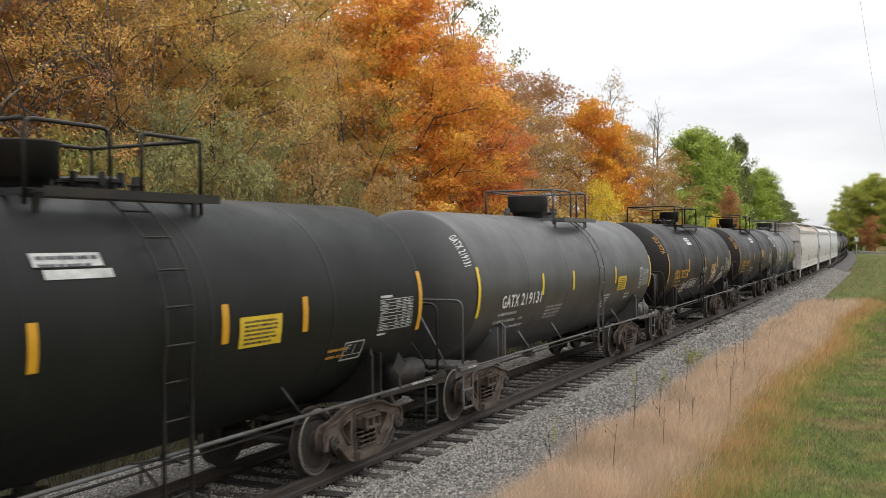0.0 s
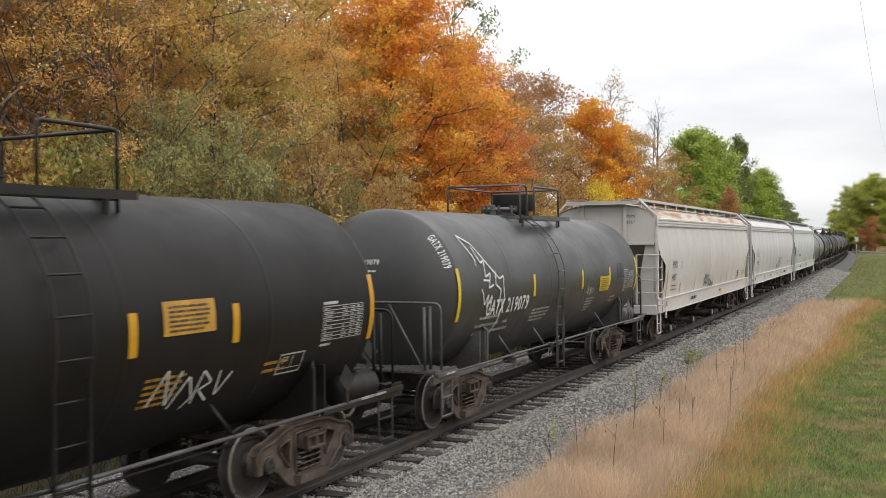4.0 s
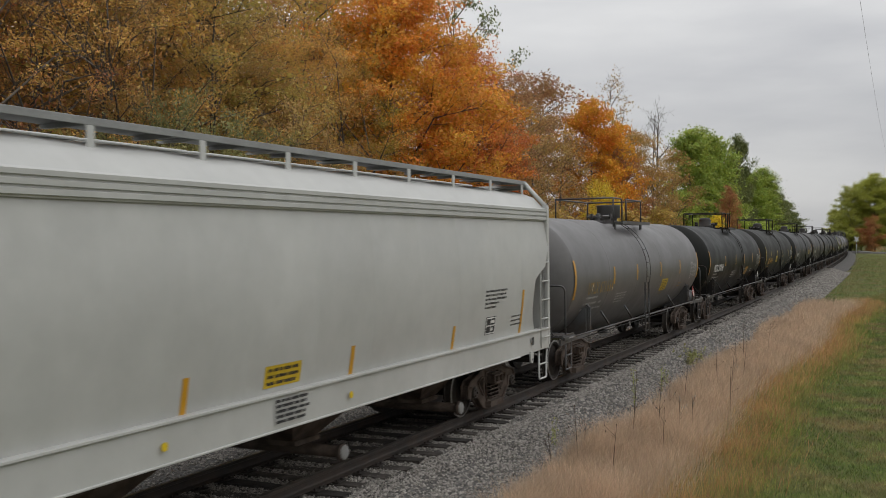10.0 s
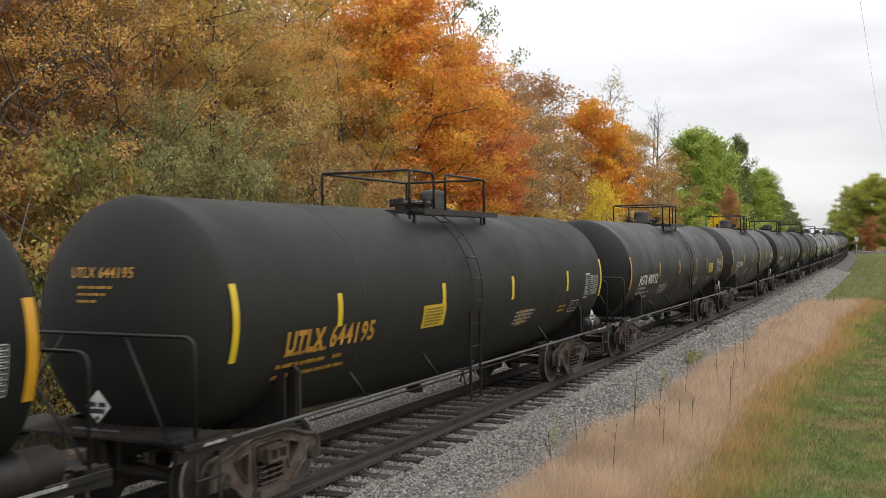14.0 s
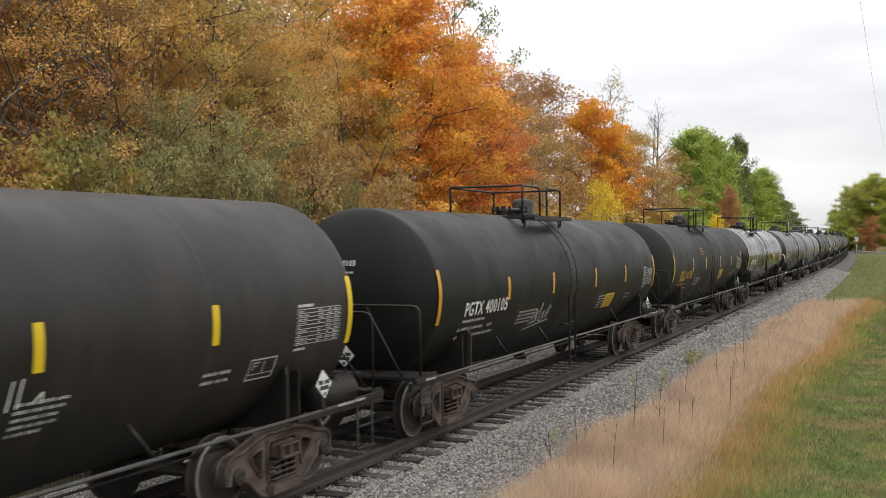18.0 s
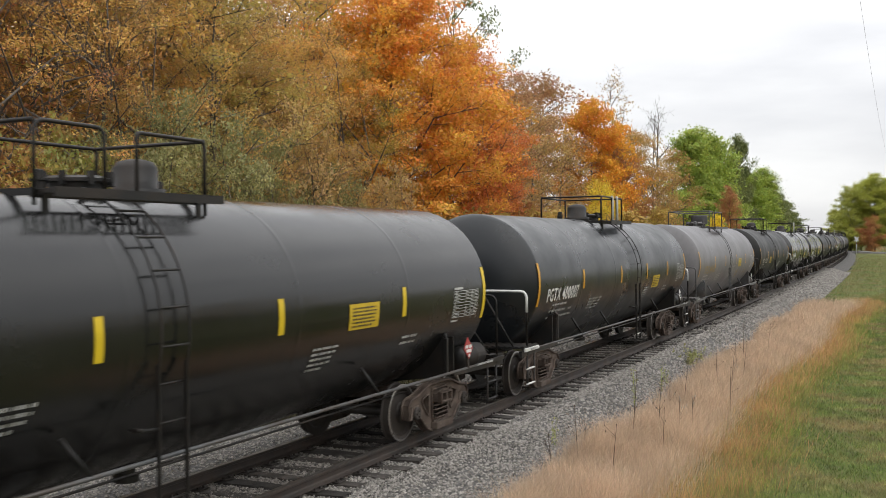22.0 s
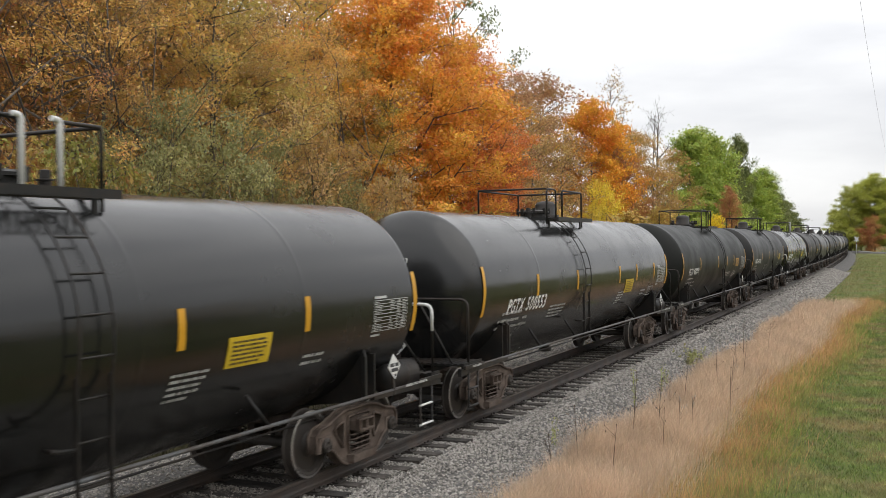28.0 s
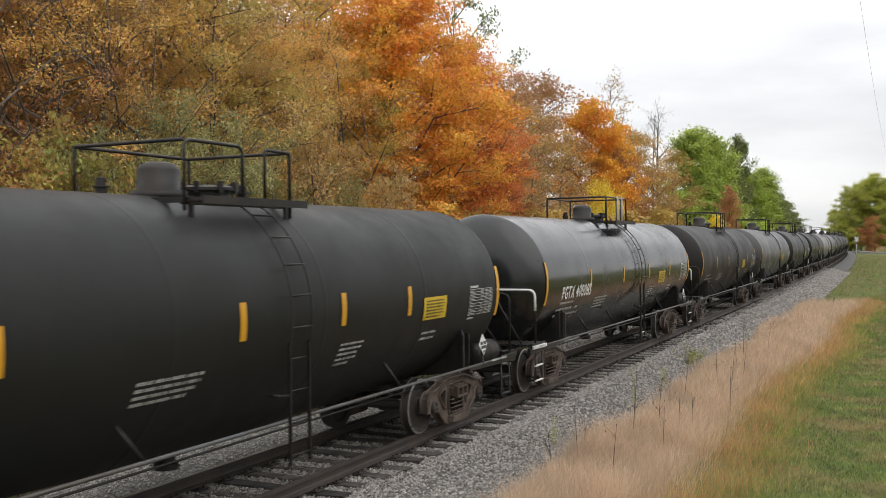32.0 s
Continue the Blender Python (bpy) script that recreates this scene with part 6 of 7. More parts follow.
    if spec.get("notes"):
        put("sill_print", kept("sill_note", lambda bm: bars(bm, 8.7, 1.295, (0.62, 0.6, 0.66, 0.58, 0.6), 0.034, 0.024, lambda m_, p, q, r, z: box(m_, p, q, -1.590, -1.586, r, z), random.Random(21))), DARK_MARK, car)
        put("small_print", kept("hop_note", lambda bm: bars(bm, L - 3.25, 2.22, (0.95, 0.9, 0.95, 0.6, 0.5), 0.034, 0.034, fb, random.Random(22))), DARK_MARK, car)
        for x in (6.9, 10.3):
            put("sill_dot", kept("sill_dot", lambda bm: turned(bm, [(-1.592, 0.045), (-1.586, 0.045)], 12, "y")), FRESH_YELLOW, car, pose(x, 0, 1.16))
    if spec.get("panel"):
        put("painted_patch", kept("painted_patch", lambda bm: fb(bm, 0, 1.10, 1.895, 2.03)), GREY_STEEL, car, pose(spec["panel"], 0, 0), "grey patch painted over old lettering")
    if spec.get("sign"):
        put("yellow_sign", kept("hop_sign", lambda bm: fb(bm, 0, 0.71, 1.46, 1.71)), SIGN_YELLOW, car, pose(spec["sign"], 0, 0), "yellow sign with lines of small print")
        put("sign_print", kept("hop_sign_print", lambda bm: bars(bm, 0.05, 1.64, (0.6, 0.6, 0.6), 0.04, 0.035, flat_bar(0.012), random.Random(8))), DARK_MARK, car, pose(spec["sign"], 0, 0))
    for o in car.children_recursive:
        if o.name.startswith(("small_print", "sill_print", "sign_print")):
            o["kind"] = "stuff"
    if spec.get("tag"):
        def draw(bm):
            for st in TAGS["hopper"]:
                pts = arc_pts([Vector((p[0], 0, p[1])) for p in st], 0.05, 3) if len(st) > 2 else [Vector((p[0], 0, p[1])) for p in st]
                for p, q in zip(pts, pts[1:]):
                    d = q - p
                    nrm = Vector((-d.z, 0, d.x)).normalized() * 0.022
                    vs = []
                    for r in (p - nrm, q - nrm, q + nrm, p + nrm):
                        z = 1.36 + r.z
                        vs.append(bm.verts.new((spec["tag"] + r.x, -hop_section(z) - 0.014, z)))
                    bm.faces.new(vs)
        put("graffiti", kept(("graffiti", "hop", spec["tag"]), draw), DARK_MARK, car, None, "black spray-painted scrawl")
    return car


# ---- the place ----
build_ground()
build_ballast()
build_grass()

# trees: shapes first, then each in its place
tree_shape("maple", 21, 14.0, 5.3, 0.16, 50, 9, 5, 44, 0.125, 0.21, 0.6, 0.55, low=3.0)
tree_shape("maple_b", 22, 14.0, 4.6, 0.10, 34, 8, 4, 34, 0.20, 0.30, 0.7, 0.55)
tree_shape("oak_far", 35, 13.0, 4.8, 0.08, 16, 6, 3, 12, 0.40, 0.35, 0.5, lumps=0.5)
tree_shape("oak", 23, 13.0, 4.8, 0.25, 22, 6, 4, 34, 0.125, 0.28, 0.5, lumps=0.5, low=3.5)
tree_shape("thin", 24, 12.0, 3.7, 0.22, 25, 7, 5, 48, 0.062, 0.16, 0.5, 0.8, lumps=0.5, thin=0.12, low=3.2)
tree_shape("thin_back", 36, 12.0, 3.8, 0.25, 22, 6, 4, 26, 0.105, 0.22, 0.5, 0.8, lumps=0.5, thin=0.10, low=3.5)
tree_shape("thin_b", 25, 12.0, 3.9, 0.20, 27, 7, 5, 48, 0.066, 0.16, 0.4, 0.8, stems=2, lumps=0.5, thin=0.15, low=3.0)
tree_shape("thin_far", 31, 12.0, 4.0, 0.10, 22, 6, 4, 22, 0.15, 0.24, 0.5, 0.8, lumps=0.5, thin=0.15)
tree_shape("bare", 26, 12.0, 2.3, 0.30, 22, 6, 4, 0, 0.12, 0.1, 0.3, 1.6, lumps=0.5)
tree_shape("wispy", 37, 12.0, 2.8, 0.30, 20, 6, 4, 4, 0.13, 0.16, 0.4, 1.0, lumps=0.5, thin=0.35)
tree_shape("leafless", 32, 12.0, 5.0, 0.25, 20, 6, 4, 2, 0.075, 0.12, 0.5, 1.1, stems=2, lumps=0.5, thin=0.5, thick=1.15)
tree_shape("shrub", 27, 5.0, 2.6, 0.10, 26, 7, 4, 34, 0.058, 0.11, 0.3, 1.0, stems=4, lumps=0.5, low=1.2)
tree_shape("big_leaf", 33, 5.0, 2.4, 0.10, 22, 6, 4, 18, 0.10, 0.13, 0.3, 0.8, stems=4, lumps=0.6, low=1.2, fold=True)
tree_shape("shrub_b", 28, 4.0, 2.2, 0.10, 22, 6, 4, 24, 0.062, 0.10, 0.3, 1.2, stems=5, lumps=0.6, thin=0.15, low=1.0)
tree_shape("bush_far", 34, 4.0, 2.2, 0.05, 16, 6, 4, 20, 0.14, 0.19, 0.3, 0.9, stems=3, lumps=0.6)
tree_shape("poplar", 29, 15.0, 4.0, 0.10, 32, 7, 4, 24, 0.28, 0.40, 0.6, 0.65, lumps=0.6)
tree_shape("sparse", 30, 16.0, 3.6, 0.45, 20, 6, 4, 12, 0.16, 0.20, 0.5, 0.8, lumps=0.6, thin=0.2)


def row(shape, ref, mat, name, label, places, group=""):
    for i, (x, y, h, w) in enumerate(places):
        tree(shape, x, y, h, ref, LEAF[mat], name, label, turn=(x * 47 + y * 31) % 360, wide=w, group=group)


row("maple", 14, "orange", "maple_tree", "large maple tree with blazing orange autumn leaves", [(37.9, 20.8, 14.4, 1.08)])
row("maple", 14, "red_orange", "maple_tree", "maple tree with red-orange autumn leaves", [(46.5, 21.4, 13.2, 0.85)])
row("maple_b", 14, "orange", "maple_tree", "orange-brown maple tree at the wood's edge", [(78.5, 24.0, 14.4, 0.95)])
row("maple_b", 14, "rust", "maple_tree", "rusty orange maple tree beside the others", [(86.0, 24.0, 12.0, 0.8), (49.8, 20.3, 9.0, 0.7)])
row("thin_b", 12, "gold", "maple_tree", "maple tree with golden green leaves behind the shrubs", [(33.6, 20.4, 11.2, 1.0), (36.0, 20.0, 9.6, 0.85)])
row("thin_b", 12, "brown", "ash_tree", "tree with dry brown leaves and bare branches", [(17.2, 19.4, 12.0, 1.05), (21.6, 20.2, 12.4, 1.05), (28.6, 20.6, 11.6, 1.05), (31.0, 20.9, 12.0, 0.95)])
row("thin", 12, "olive", "ash_tree", "tree with thin olive leaves and bare branches", [(24.6, 20.2, 12.6, 1.1)])
row("thin", 12, "tan", "ash_tree", "tree with faded tan leaves and thin branches", [(19.4, 20.8, 13.4, 1.1), (26.6, 19.6, 9.6, 1.0)])
row("thin", 12, "rust", "ash_tree", "tree with thin rusty leaves at the wood's edge", [(14.6, 19.6, 11.5, 1.0)])
row("thin_back", 12, "gold", "ash_tree", "tree with yellow leaves deep in the wood", [(29.6, 26.0, 16.5, 1.0)])
row("thin_back", 12, "olive", "ash_tree", "tree with thin olive leaves deep in the wood", [(25.6, 23.6, 15.0, 1.2), (20.4, 22.4, 15.0, 1.1)])
row("thin_back", 12, "tan", "ash_tree", "tree with faded tan leaves deep in the wood", [(22.4, 23.0, 14.0, 1.1), (33.0, 25.4, 15.4, 1.1), (28.2, 23.2, 14.2, 1.1)])
row("thin_back", 12, "rust", "ash_tree", "tree with rusty leaves deep in the wood", [(16.0, 22.6, 14.5, 1.0), (43.0, 26.0, 14.5, 1.1), (38.5, 26.5, 15.5, 1.1)])
row("thin_back", 12, "gold", "maple_tree", "golden green tree deep in the wood", [(36.0, 24.5, 15.5, 1.1)])
row("leafless", 12, "brown", "bare_tree", "almost leafless tree with dark spreading branches", [(18.4, 18.8, 11.5, 0.8), (15.6, 18.4, 11.0, 0.8)])
row("oak", 13, "brown", "oak_tree", "broad oak tree with olive brown leaves in the wood", [(14, 25.5, 17.0, 1.1), (21.5, 26.0, 18.0, 1.1), (18, 28, 18.0, 1.2), (25, 30, 19.0, 1.2), (33, 32, 19.0, 1.2), (41, 30, 16.0, 1.2), (46.5, 28.5, 17.0, 1.2), (57, 31, 14.0, 1.2)])
row("sparse", 16, "dark_green", "poplar_tree", "tall poplar tree with sparse dark green leaves", [(51.0, 24.2, 19.6, 0.8)])
row("thin_far", 12, "russet", "ash_tree", "tree with thin russet leaves behind the maples", [(57, 24.0, 13.6, 1.1), (64.7, 26.0, 14.6, 1.1), (71, 26.5, 15.4, 1.1), (77.3, 28, 16.6, 1.1)])
row("thin_far", 12, "umber", "ash_tree", "thin brown tree on the wood's edge", [(53, 21.6, 10.8, 1.0), (60, 22.6, 11.4, 1.0), (67, 23, 11.0, 1.0), (92, 25, 13.9, 1.1), (99, 25.5, 14.2, 1.0), (94, 22.5, 10.5, 1.1), (104, 23, 12.8, 1.0)])
row("bare", 12, "tan", "bare_tree", "bare grey tree that has lost its leaves", [(115.9, 27.5, 19.6, 0.9), (118, 28.5, 18.5, 0.8)])
row("wispy", 12, "tan", "bare_tree", "almost bare tree that keeps a few tan leaves", [(98.7, 28, 20.2, 0.8)])
row("poplar", 15, "green", "poplar_tree", "bright green poplar tree beside the track", [(119.5, 24.5, 16.2, 1.0), (126.5, 24, 17.2, 0.95), (136, 24.5, 16.5, 1.0), (171, 24.5, 14.2, 1.1), (181, 24.5, 15.8, 1.1)])
row("poplar", 15, "dark_green", "poplar_tree", "dark green tree in the far row along the track", [(156.8, 24.2, 19.2, 0.5), (146, 24.2, 15.0, 0.9), (192, 25, 14.5, 1.2), (203, 25, 13.0, 1.2), (214, 25.5, 12.2, 1.2), (235, 27, 11.8, 1.3), (262, 28, 10.6, 1.5), (295, 31, 9.6, 1.7)])
row("maple_b", 14, "rust", "maple_tree", "small rusty maple tree among the green ones", [(115.2, 19.0, 9.4, 0.55)])
row("shrub", 5, "yellow", "yellow_bush", "bright yellow bush at the foot of the wood", [(63.2, 18.5, 7.6, 0.60)])
row("bush_far", 4, "yellow", "yellow_bush", "small yellow bush along the far track", [(98.2, 17.6, 5.6, 0.8)])
row("shrub", 5, "sage", "green_bush", "grey-green bush beside the track", [(20.0, 17.0, 7.5, 0.75), (17.8, 16.9, 6.5, 0.8), (22.6, 17.2, 7.0, 0.75), (27.6, 17.8, 6.2, 0.8)], "bushes along the track")
row("big_leaf", 5, "mixed", "leafy_bush", "bush with large yellow-green and orange leaves", [(13.4, 16.2, 6.2, 0.9), (15.6, 16.8, 6.3, 0.85)], "bushes along the track")
row("shrub_b", 4, "tan", "tan_bush", "feathery tan bush beside the track", [(31.6, 17.6, 6.2, 0.8), (24.9, 17.6, 7.6, 0.75), (29.3, 17.4, 6.6, 0.8), (35.0, 18.6, 5.2, 0.9)], "bushes along the track")
row("bush_far", 4, "olive", "olive_bush", "olive brown bush beside the track", [(39, 18.2, 4.8, 1.2), (44, 18.6, 4.6, 1.2), (50, 19.0, 4.8, 1.3), (56, 19.2, 5.0, 1.4), (70, 20, 5.2, 1.5), (78, 20.5, 5.4, 1.5), (87, 21, 5.6, 1.5)], "bushes along the track")
row("bush_far", 4, "green", "green_bush", "green bush along the far track", [(108, 20.5, 5.4, 1.4), (126, 20.5, 5.4, 1.5), (142, 21.5, 5.6, 1.6), (160, 22, 6.0, 1.8), (180, 23, 6.0, 1.9), (205, 25, 6.0, 2.0), (232, 26.5, 6.0, 2.2)], "bushes along the track")
# across the road
row("poplar", 15, "yellow_green", "poplar_tree", "yellowing green tree beyond the road crossing", [(292, 1.5, 20.0, 1.2), (320, 21, 12.5, 1.2)])
row("bush_far", 4, "rust", "rusty_bush", "rusty orange bush beyond the road crossing", [(278, 9.6, 8.4, 0.9)])
row("bush_far", 4, "yellow_green", "green_bush", "yellow-green bush beyond the road crossing", [(281, 14.5, 6.0, 1.3), (282, 4.0, 6.5, 1.4), (283, -3.0, 6.0, 1.6), (284, 19.0, 5.0, 1.4)])
row("maple_b", 14, "yellow_green", "maple_tree", "dense yellowing green tree beyond the road crossing", [(285, 15.2, 17.0, 0.95), (287, 9.0, 20.0, 1.0), (290, 12.5, 18.5, 1.0), (289, 5.0, 19.0, 1.1)])
# the wood behind the lawn
row("oak_far", 13, "olive", "oak_tree", "broad oak tree at the back of the lawn", [(-48, -44, 13, 1.5), (-30, -48, 15, 1.5), (-12, -45, 13, 1.5), (6, -49, 15, 1.5), (24, -46, 13.5, 1.5), (43, -50, 15, 1.5), (62, -47, 14, 1.5), (84, -50, 15, 1.6)])


def road():
    v = [(262 + w, y, ground_height(262 + w, y) + 0.30 + (0.30 if abs(y - 15.6) < 4 else 0)) for y in np.arange(-400, 60, 4.0) for w in (-3.4, 3.4)]
    f = [(2 * i, 2 * i + 1, 2 * i + 3, 2 * i + 2) for i in range(len(v) // 2 - 1)]
    low = [(x, y, z - 0.6) for x, y, z in v]
    n = len(v)
    f += [(2 * i, 2 * i + 2, 2 * i + 2 + n, 2 * i + n) for i in range(n // 2 - 1)] + [(2 * i + 1, 2 * i + 3, 2 * i + 3 + n, 2 * i + 1 + n) for i in range(n // 2 - 1)]
    tagged(put("road", mesh_np("road", v + low, f), ROAD_MAT), "pale road that crosses the track", "road", kind="structure")


road()


def crossing_sign(x, y):
    root = tagged(new("crossing_sign"), "white crossbuck sign on a post at the road crossing", "railway sign")
    root.matrix_basis = pose(x, y, ground_height(x, y), 0, 0, -90)
    bm = bmesh.new()
    tube(bm, [(0, 0, 0), (0, 0, 3.9)], 0.08, 8)
    part("post", bm, WHITE_STEEL, root)
    for a in (45, -45):
        bm = bmesh.new()
        box(bm, -0.7, 0.7, -0.10 - 0.012 * (a > 0), -0.08 - 0.012 * (a > 0), -0.13, 0.13, 0.005, pose(0, 0, 3.55, 0, a, 0))
        part("blade", bm, WHITE_STEEL, root)
    bm = bmesh.new()
    turned(bm, [(-0.16, 0.14), (-0.10, 0.16), (-0.09, 0.02)], 16, "y")
    for v in bm.verts:
        v.co.z += 2.6
    part("reflector", bm, STEEL, root)


crossing_sign(250.0, 11.8)


def cable():
    root = tagged(new("overhead_cable"), "thin overhead power cable against the sky", "cable")
    bm = bmesh.new()
    a, b = Vector((21.8, 0.986, 8.05)), Vector((66.0, 1.53, 8.79))
    pts = [a.lerp(b, t) - Vector((0, 0, 4 * 0.25 * t * (1 - t))) for t in np.linspace(0, 1, 24)]
    pts = [a + (b - a) * ((x - a.x) / (b.x - a.x)) for x in (-14.0, -3.0, 8.0)] + pts + [a + (b - a) * ((x - a.x) / (b.x - a.x)) for x in (90.0, 112.0)]
    tube(bm, pts, 0.003, 5)
    part("wire", bm, WIRE, root)
    for p in (pts[0], pts[-1]):
        pole = tagged(new("utility_pole"), "weathered wooden utility pole beside the lawn", "utility pole", "utility poles")
        g = ground_height(p.x, p.y)
        pole.matrix_basis = pose(p.x, p.y, g - 0.3)
        bm = bmesh.new()
        tube(bm, [(0, 0, 0), (0, 0, p.z - g + 0.28)], [0.15, 0.10], 12)
        part("post", bm, WOOD_POLE, pole)
        bm = bmesh.new()
        turned(bm, [(p.z - g + 0.27, 0.03), (p.z - g + 0.29, 0.05), (p.z - g + 0.36, 0.04)], 10, "z")
        part("insulator", bm, GREY_STEEL, pole)


cable()


# weeds in the dry grass
for i, (x, y, h, n) in enumerate([(15.6, 5.0, 1.0, 3), (19.2, 5.0, 1.1, 3), (22.0, 4.6, 1.1, 2), (24.6, 4.3, 0.95, 3), (30.0, 4.5, 1.2, 3), (36.0, 4.4, 1.25, 3), (17.6, 4.6, 0.9, 2), (21.5, 3.5, 1.0, 3), (14.8, 4.2, 0.9, 2), (16.6, 5.2, 0.8, 2), (18.3, 4.3, 1.0, 4), (20.2, 4.5, 0.8, 2), (26.5, 4.0, 1.0, 4), (27.6, 4.3, 0.9, 3), (33.0, 4.2, 1.0, 3), (14.6, 5.1, 0.7, 2), (17.0, 3.9, 0.8, 2)]):
    stalk_weed(x, y, h, n, WEED_DARK, "seed_weed", "dead weed with dark seed heads in dry grass", 40 + i)
for i, (x, y, h, n) in enumerate([(18.6, 3.95, 0.75, 5), (19.0, 3.8, 0.7, 5), (24.0, 3.9, 0.85, 4), (54.0, 4.4, 0.85, 9), (55.5, 4.0, 0.85, 9), (53.5, 3.6, 0.8, 8), (56, 4.9, 0.8, 9)]):
    stalk_weed(x, y, h, n, BLOOM, "white_aster", "weed with white fluffy seed heads in dry grass", 60 + i)
for i, (x, y, h) in enumerate([(28.6, 5.85, 0.75), (29.2, 5.65, 0.65), (28.1, 5.75, 0.6)]):
    leafy_weed(x, y, h, 80 + i, "leafy green weed on the ballast's edge", 0.38, 12, 0.075)
for i, (x, y, h) in enumerate([(15.9, 5.55, 0.95), (20.6, 5.35, 1.0), (23.3, 5.4, 0.8), (24.2, 5.5, 0.75)]):
    leafy_weed(x, y, h, 90 + i, "thin yellow-green weed on the ballast's edge", 0.06, 3, 0.045)

build_track()

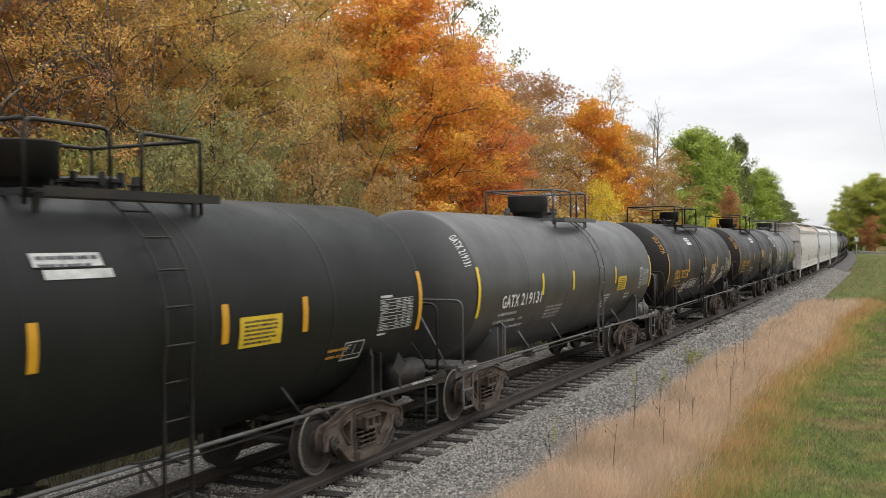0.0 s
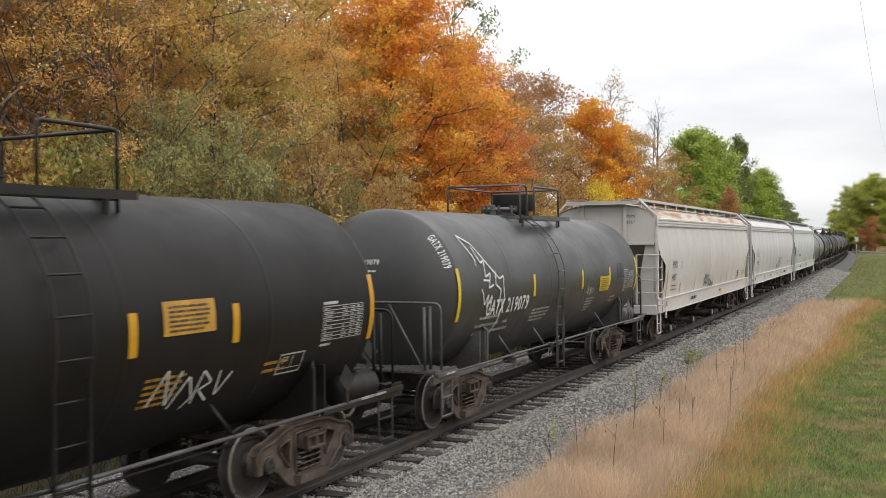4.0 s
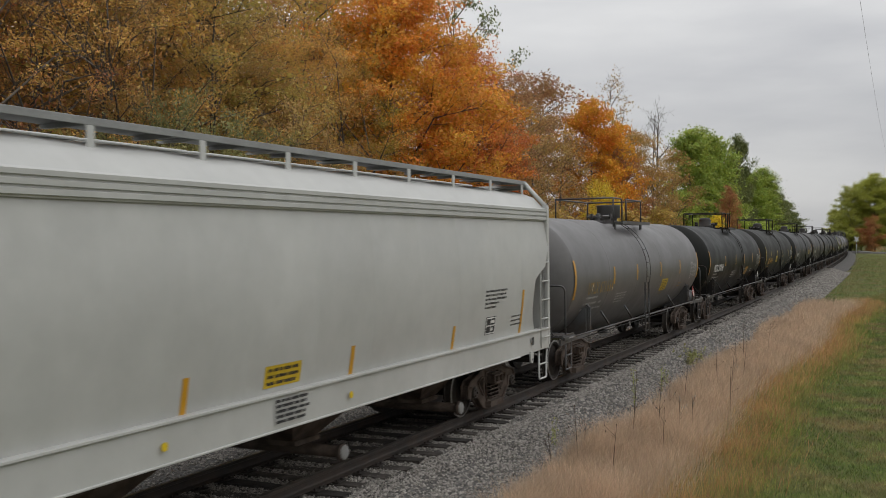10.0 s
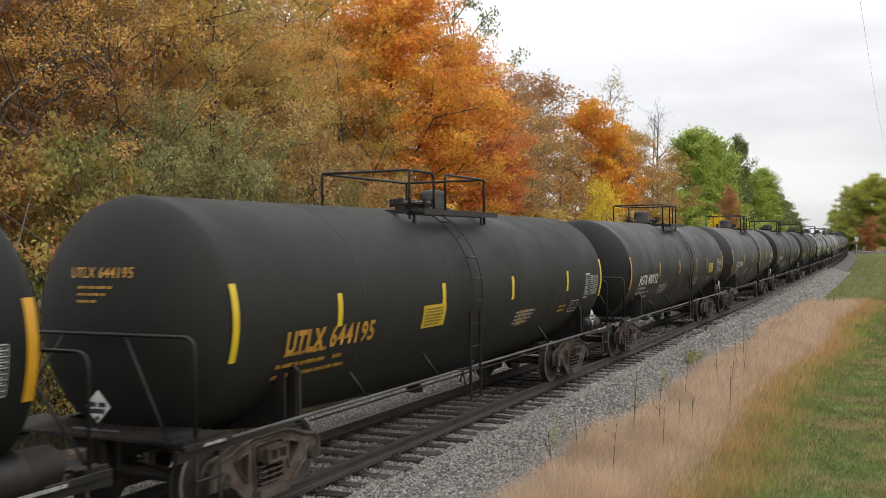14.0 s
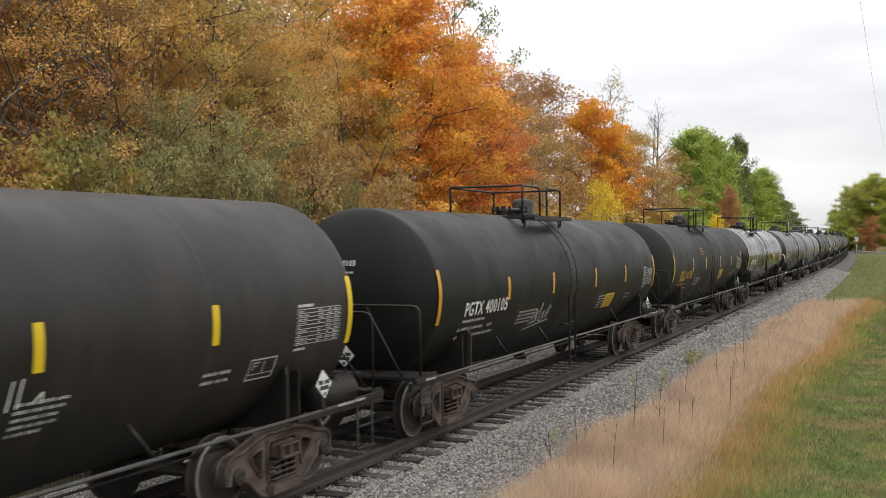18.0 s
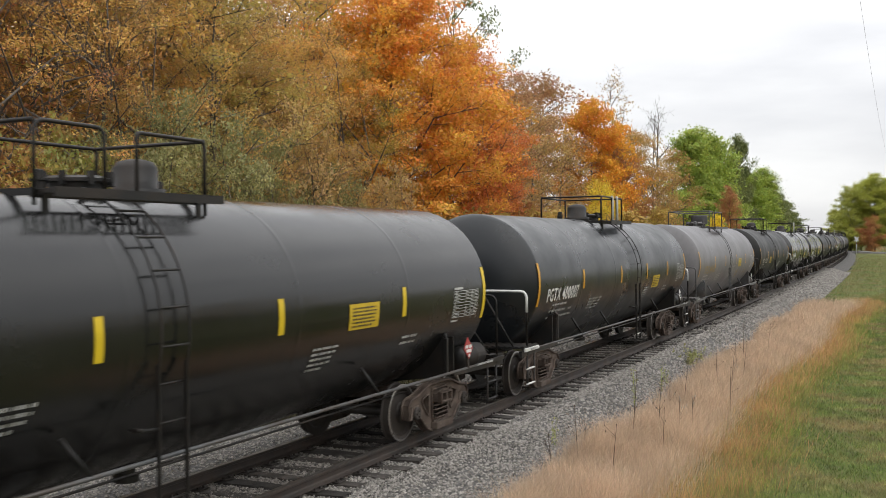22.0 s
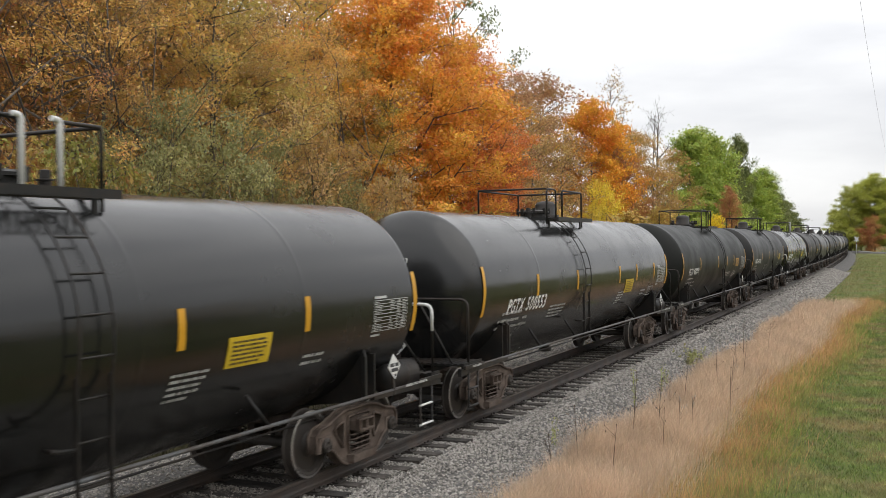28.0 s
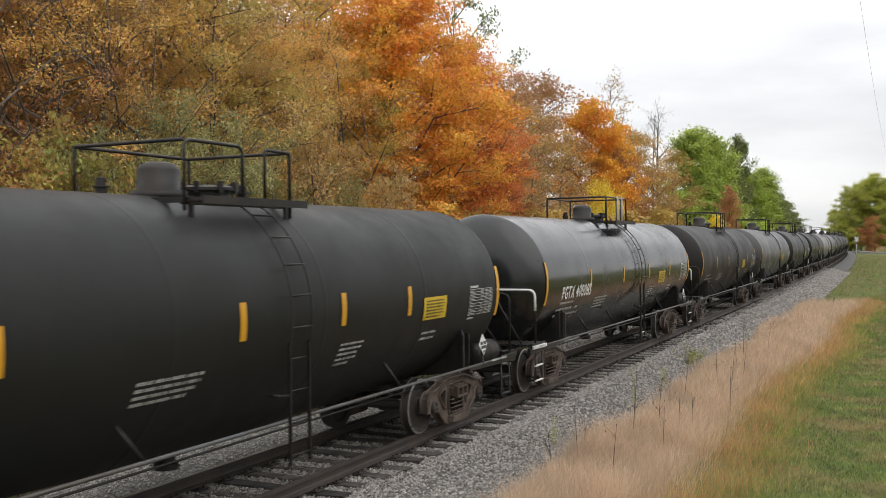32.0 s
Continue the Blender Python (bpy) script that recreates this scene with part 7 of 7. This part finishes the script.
# ---- the train ----
DARK = "black tank car with yellow reflective stripes and white lettering"
OCHRE = "dark tank car with yellow reflective stripes and ochre lettering"
TRAIN = [
    (0.9, dict(boxed=1, faded=1, ink="orange", placard=0, len=11.9, stripes=(2.4, 4.85, 7.36, 8.87), paint="green_black", label="dark green-black tank car with yellow panels and stripes", top_sign=(5.0, 5.8, 2.85), sign=(7.6, 0.0), print_x=4.4, dome="drum", plat=(6.5, 1.2), ladder=6.56, dome_x=6.0)),
    (15.0, dict(len=12.1, stripes=(3.19, 5.15, 8.51), mark_x=1.05, placard=0, sign=(8.75, -0.1), paint="slate", metal="grey", label="slate grey tank car with white lettering and a wide dome", fresh=1, mark_size=(0.225, 1.0), mark_z=1.88, mark=("GATX", "219131"), dome="drum", ink="white", plat=(6.75, 1.2), ladder=7.02, dome_x=6.1, wide_dome=1.35, shoulder=1)),
    (29.55, dict(placard=0, len=11.6, stripes=(3.07, 6.04, 8.49), sign=(7.25, -0.11), tan_sign=1, mark_x=0.86, plat=(5.5, 1.9), ladder=5.1, dome_x=6.5, shoulder=1, paint="brown_black", label="brown-black tank car with ochre lettering and white graffiti", mark=("UTLX", "302724"), ink="orange", top_sign=(3.55, 4.25, 2.98), posts=1, tag=[("scratch", 2.5, 1.40, 0.78), ("dreams", 3.5, 1.44, 0.86), ("rows", 5.5, 1.60, 0.85), ("sun_eye", 7.5, 1.42, 0.82), ("eye", 8.85, 1.42, 0.85), ("zigs", 10.95, 1.92, 0.3)], dome="drum")),
    (43.97, dict(placard=0, len=11.4, stripes=(2.93, 4.44, 6.94, 8.48), sign=(7.35, 0.24), mark_x=0.72, top_sign=(4.54, 5.41, 3.0), plat=(5.7, 1.67), ladder=6.16, dome_x=5.08, shoulder=1, posts=1, boxed=1, tan_sign=1, tag=[("zigs", 7.3, 1.42, 0.7)], paint="brown_black", label="brown-black tank car with ochre lettering", mark=("UTLX", "303095"), ink="orange", dome="drum")),
    (58.2, dict(placard=0, posts=1, fresh=1, mark=("GATX", "219079"), mark_x=1.15, mark_z=1.80, shoulder=1, wide_dome=1.35, len=11.3, stripes=(3.5, 6.6, 8.77), sign=(7.95, -0.04), patch=(9.44, 10.06), paint="slate", metal="grey", label="weathered slate grey tank car with graffiti", plat=(5.5, 1.2), ladder=4.9, dome_x=6.0, tag=[("crest", 0.6, 1.75, 0.95), ("zigs", 6.9, 1.85, 0.35)], dome="drum")),
    (71.35, "hop", dict(len=17.85, paint=HOPPER_PAINT, roof=ROOF_RUST, label="off-white covered hopper car with a rust-stained roof", face=(0.95, 1.15), mark=("PSPX", "6957"), stripes=(1.2, 3.15, 5.5, 8.95, 12.05, 14.5, 16.5), tag=7.15, brand=4.6, sill_marks=(10.0,))),
    (90.3, "hop", dict(len=19.35, paint=HOPPER_GREY, roof=HOPPER_GREY, label="light grey covered hopper car with yellow sill marks", class_dx=0.6, mark=("CPCX", "815061"), stripes=(), sign=10.2, wide_data=1, brand=13.4, sill_marks=(0.15, 4.4, 6.95, 9.9, 12.12, 14.8, 18.7))),
    (110.75, "hop", dict(len=17.9, paint=HOPPER_COOL, roof=HOPPER_COOL, notes=1, label="light grey covered hopper car with thin yellow stripes", mark=("CHVX", "896723"), stripes=(1.35, 4.5, 7.27, 10.45, 13.5, 16.4), sign=8.58, panel=3.56, sill_marks=(3.3,))),
    (130.82, dict(len=13.73, stripes=(3.13, 5.41, 8.19, 10.86), sign=(8.5, -0.35), red=1, plat=(6.7, 1.5), ladder=6.3, dome_x=7.599, paint="grey", metal="grey", label="grey tank car with ochre lettering and a drum dome", mark=("UTLX", "671654"), ink="orange", dome="drum")),
    (147.02, dict(len=14.0, stripes=(3.52, 6.2, 8.66, 11.24), sign=(9.45, -0.445), tan_sign=1, print_x=5.57, paint="green_black", label=DARK, mark=("PGTX", "500061"))),
    (163.7, dict(len=13.75, stripes=(2.13, 5.2, 8.13, 11.29), sign=(4.5, -0.15), print_x=8.5, plat=(6.7, 1.5), ladder=6.3, dome_x=7.69, paint="matt_green", label=OCHRE, fresh=1, boxed=1, mark_z=1.77, mark=("UTLX", "644195"), ink="orange")),
    (180.29, dict(len=14.15, stripes=(3.3, 6.1, 8.91, 10.82), sign=(11.26, -0.06), paint="black", label=DARK, mark=("PGTX", "400112"))),
    (197.12, dict(mark_size=(0.235, 1.0), mark_z=1.88, len=13.95, stripes=(3.23, 6.11, 8.97, 11.26), sign=(9.9, -0.35), print_x=4.1, paint="dusty", label="dusty brown-black tank car with white lettering", fresh=1, boxed=1, no_sign=1, tag=[("marks", 8.7, 1.72, 0.6), ("curl", 6.2, 1.42, 0.75)], mark=("GATX", "67848"))),
    (213.75, dict(plat=(6.35, 1.2), ladder=6.42, dome_x=7.33, len=14.05, stripes=(2.9, 5.36, 8.35, 10.98), sign=(9.4, -0.48), paint="green_black", label="black tank car with white lettering and sprayed scrawls", mark=("PGTX", "400105"), mark_size=(0.23, 0.9), tag=[("loops", 4.4, 1.45, 0.6)])),
    (230.58, dict(plat=(6.65, 1.45), ladder=6.42, dome_x=7.65, len=13.73, stripes=(3.05, 5.4, 8.44, 11.02), sign=(8.43, -0.355), high_print=4.63, paint="matt_green", label=OCHRE, fresh=1, boxed=1, mark_z=1.79, mark=("UTLX", "661907"), ink="orange")),
    (246.85, dict(plat=(6.2, 1.18), ladder=6.1, dome_x=7.16, len=13.9, stripes=(2.9, 5.19, 7.99, 11.02), sign=(9.5, 0.0), red=1, paint="glossy", label="glossy black tank car with bold white lettering", fresh=1, mark_x=0.92, mark_size=(0.27, 0.93), mark=("PGTX", "500063"), slant=0.2)),
    (263.52, dict(len=13.9, stripes=(2.92, 6.12, 8.81, 11.37), sign=(9.55, -0.2), mark_x=0.5, paint="blue_black", label="blue-black tank car with white-painted grab rails", mark=("PGTX", "400007"), white=1)),
    (280.07, dict(plat=(6.7, 1.5), ladder=6.3, dome_x=7.5, len=13.75, stripes=(3.1, 5.5, 8.34, 11.01), sign=(8.9, -0.02), paint="light_grey", metal="grey", label="light grey tank car with faint ochre lettering", mark=("UTLX", "644180"), ink="orange", tag=[("script", 6.75, 1.50, 1.0)], dome="drum")),
    (296.48, dict(mark_size=(0.23, 0.96), mark_z=1.84, len=13.8, plat=(6.15, 1.15), ladder=5.98, dome_x=7.12, stripes=(3.1, 5.39, 7.96, 10.88), sign=(3.92, -0.145), print_x=8.4, paint="black", label=DARK, mark=("PGTX", "75782"))),
    (312.8, dict(len=13.85, stripes=(3.2, 6.3, 8.8, 11.05), sign=(9.55, -0.2), mark_x=0.62, paint="glossy", label="glossy black tank car with white-painted grab rails", mark=("PGTX", "400088"), white=1, slant=0.15)),
    (329.24, dict(plat=(6.15, 1.25), ladder=5.73, dome_x=7.1, len=13.95, stripes=(2.68, 5.24, 8.69, 10.4, 12.34), sign=(9.3, -0.2), mark_z=1.76, mark_x=1.15, paint="glossy", label="glossy black tank car with slanted white lettering", boxed=1, ladder_foot=1.05, mark=("PGTX", "500553"), slant=0.2)),
    (345.7, dict(mark_size=(0.22, 0.81), mark_z=1.89, len=13.7, stripes=(2.99, 6.64, 8.67, 10.43), sign=(10.9, 0.01), tan_sign=1, paint="green_black", print_x=8.75, notes_x=10.6, label=DARK, mark=("PGTX", "400079"))),
    (362.0, dict(mark_size=(0.23, 1.0), mark_z=1.88, len=13.83, stripes=(3.43, 6.59, 8.68, 10.5), sign=(10.95, -0.03), paint="black", print_x=5.05, label=DARK, mark=("PGTX", "400081"))),
    (378.44, dict(len=14.0, paint="glossy", label="glossy black tank car with white-painted grab rails", mark=("PGTX", "400085"), white=1)),
]
for k, paint in enumerate(("brown_black", "slate", "black", "green_black", "grey", "slate", "black", "black", "green_black", "black", "slate", "black")):
    TRAIN.append((395.1 + 16.5 * k, dict(len=13.6, far=1, paint=paint, label="tank car in " + PAINT[paint].name.replace("_tank_paint", "").replace("_", " ") + " paint, far down the train")))

CARS = []
for entry in TRAIN:
    if entry[1] == "hop":
        CARS.append((entry[0], entry[2]["len"], 1.75, hopper_car(entry[2])))
    else:
        CARS.append((entry[0], entry[1]["len"], 1.05, tank_car(entry[1])))


def car_pose(s, length, inset):
    a, b = track(s + inset), track(s + length - inset)
    ex = (b - a).normalized()
    ey = Vector((-ex.y, ex.x, -CANT)).normalized()
    ez = ex.cross(ey)
    m = Matrix((ex, ey, ez)).transposed().to_4x4()
    m.translation = a - ex * inset
    return m


def motions():
    times = [k * 0.5 for k in range(65)]
    for u, length, inset, car in CARS:
        walk(car, [(t, car_pose(u - travelled(t), length, inset)) for t in times])
    spin = [(k / 30.0, -travelled(k / 30.0) / WHEEL_R) for k in range(961)]
    near = {car for u, _, _, car in CARS if u < 460}
    for car, w, x in WHEELSETS:
        if car in near:
            walk(w, [(t, Matrix.Translation((x, 0, WHEEL_R)) @ Matrix.Rotation(a, 4, "Y")) for t, a in spin])


motions()
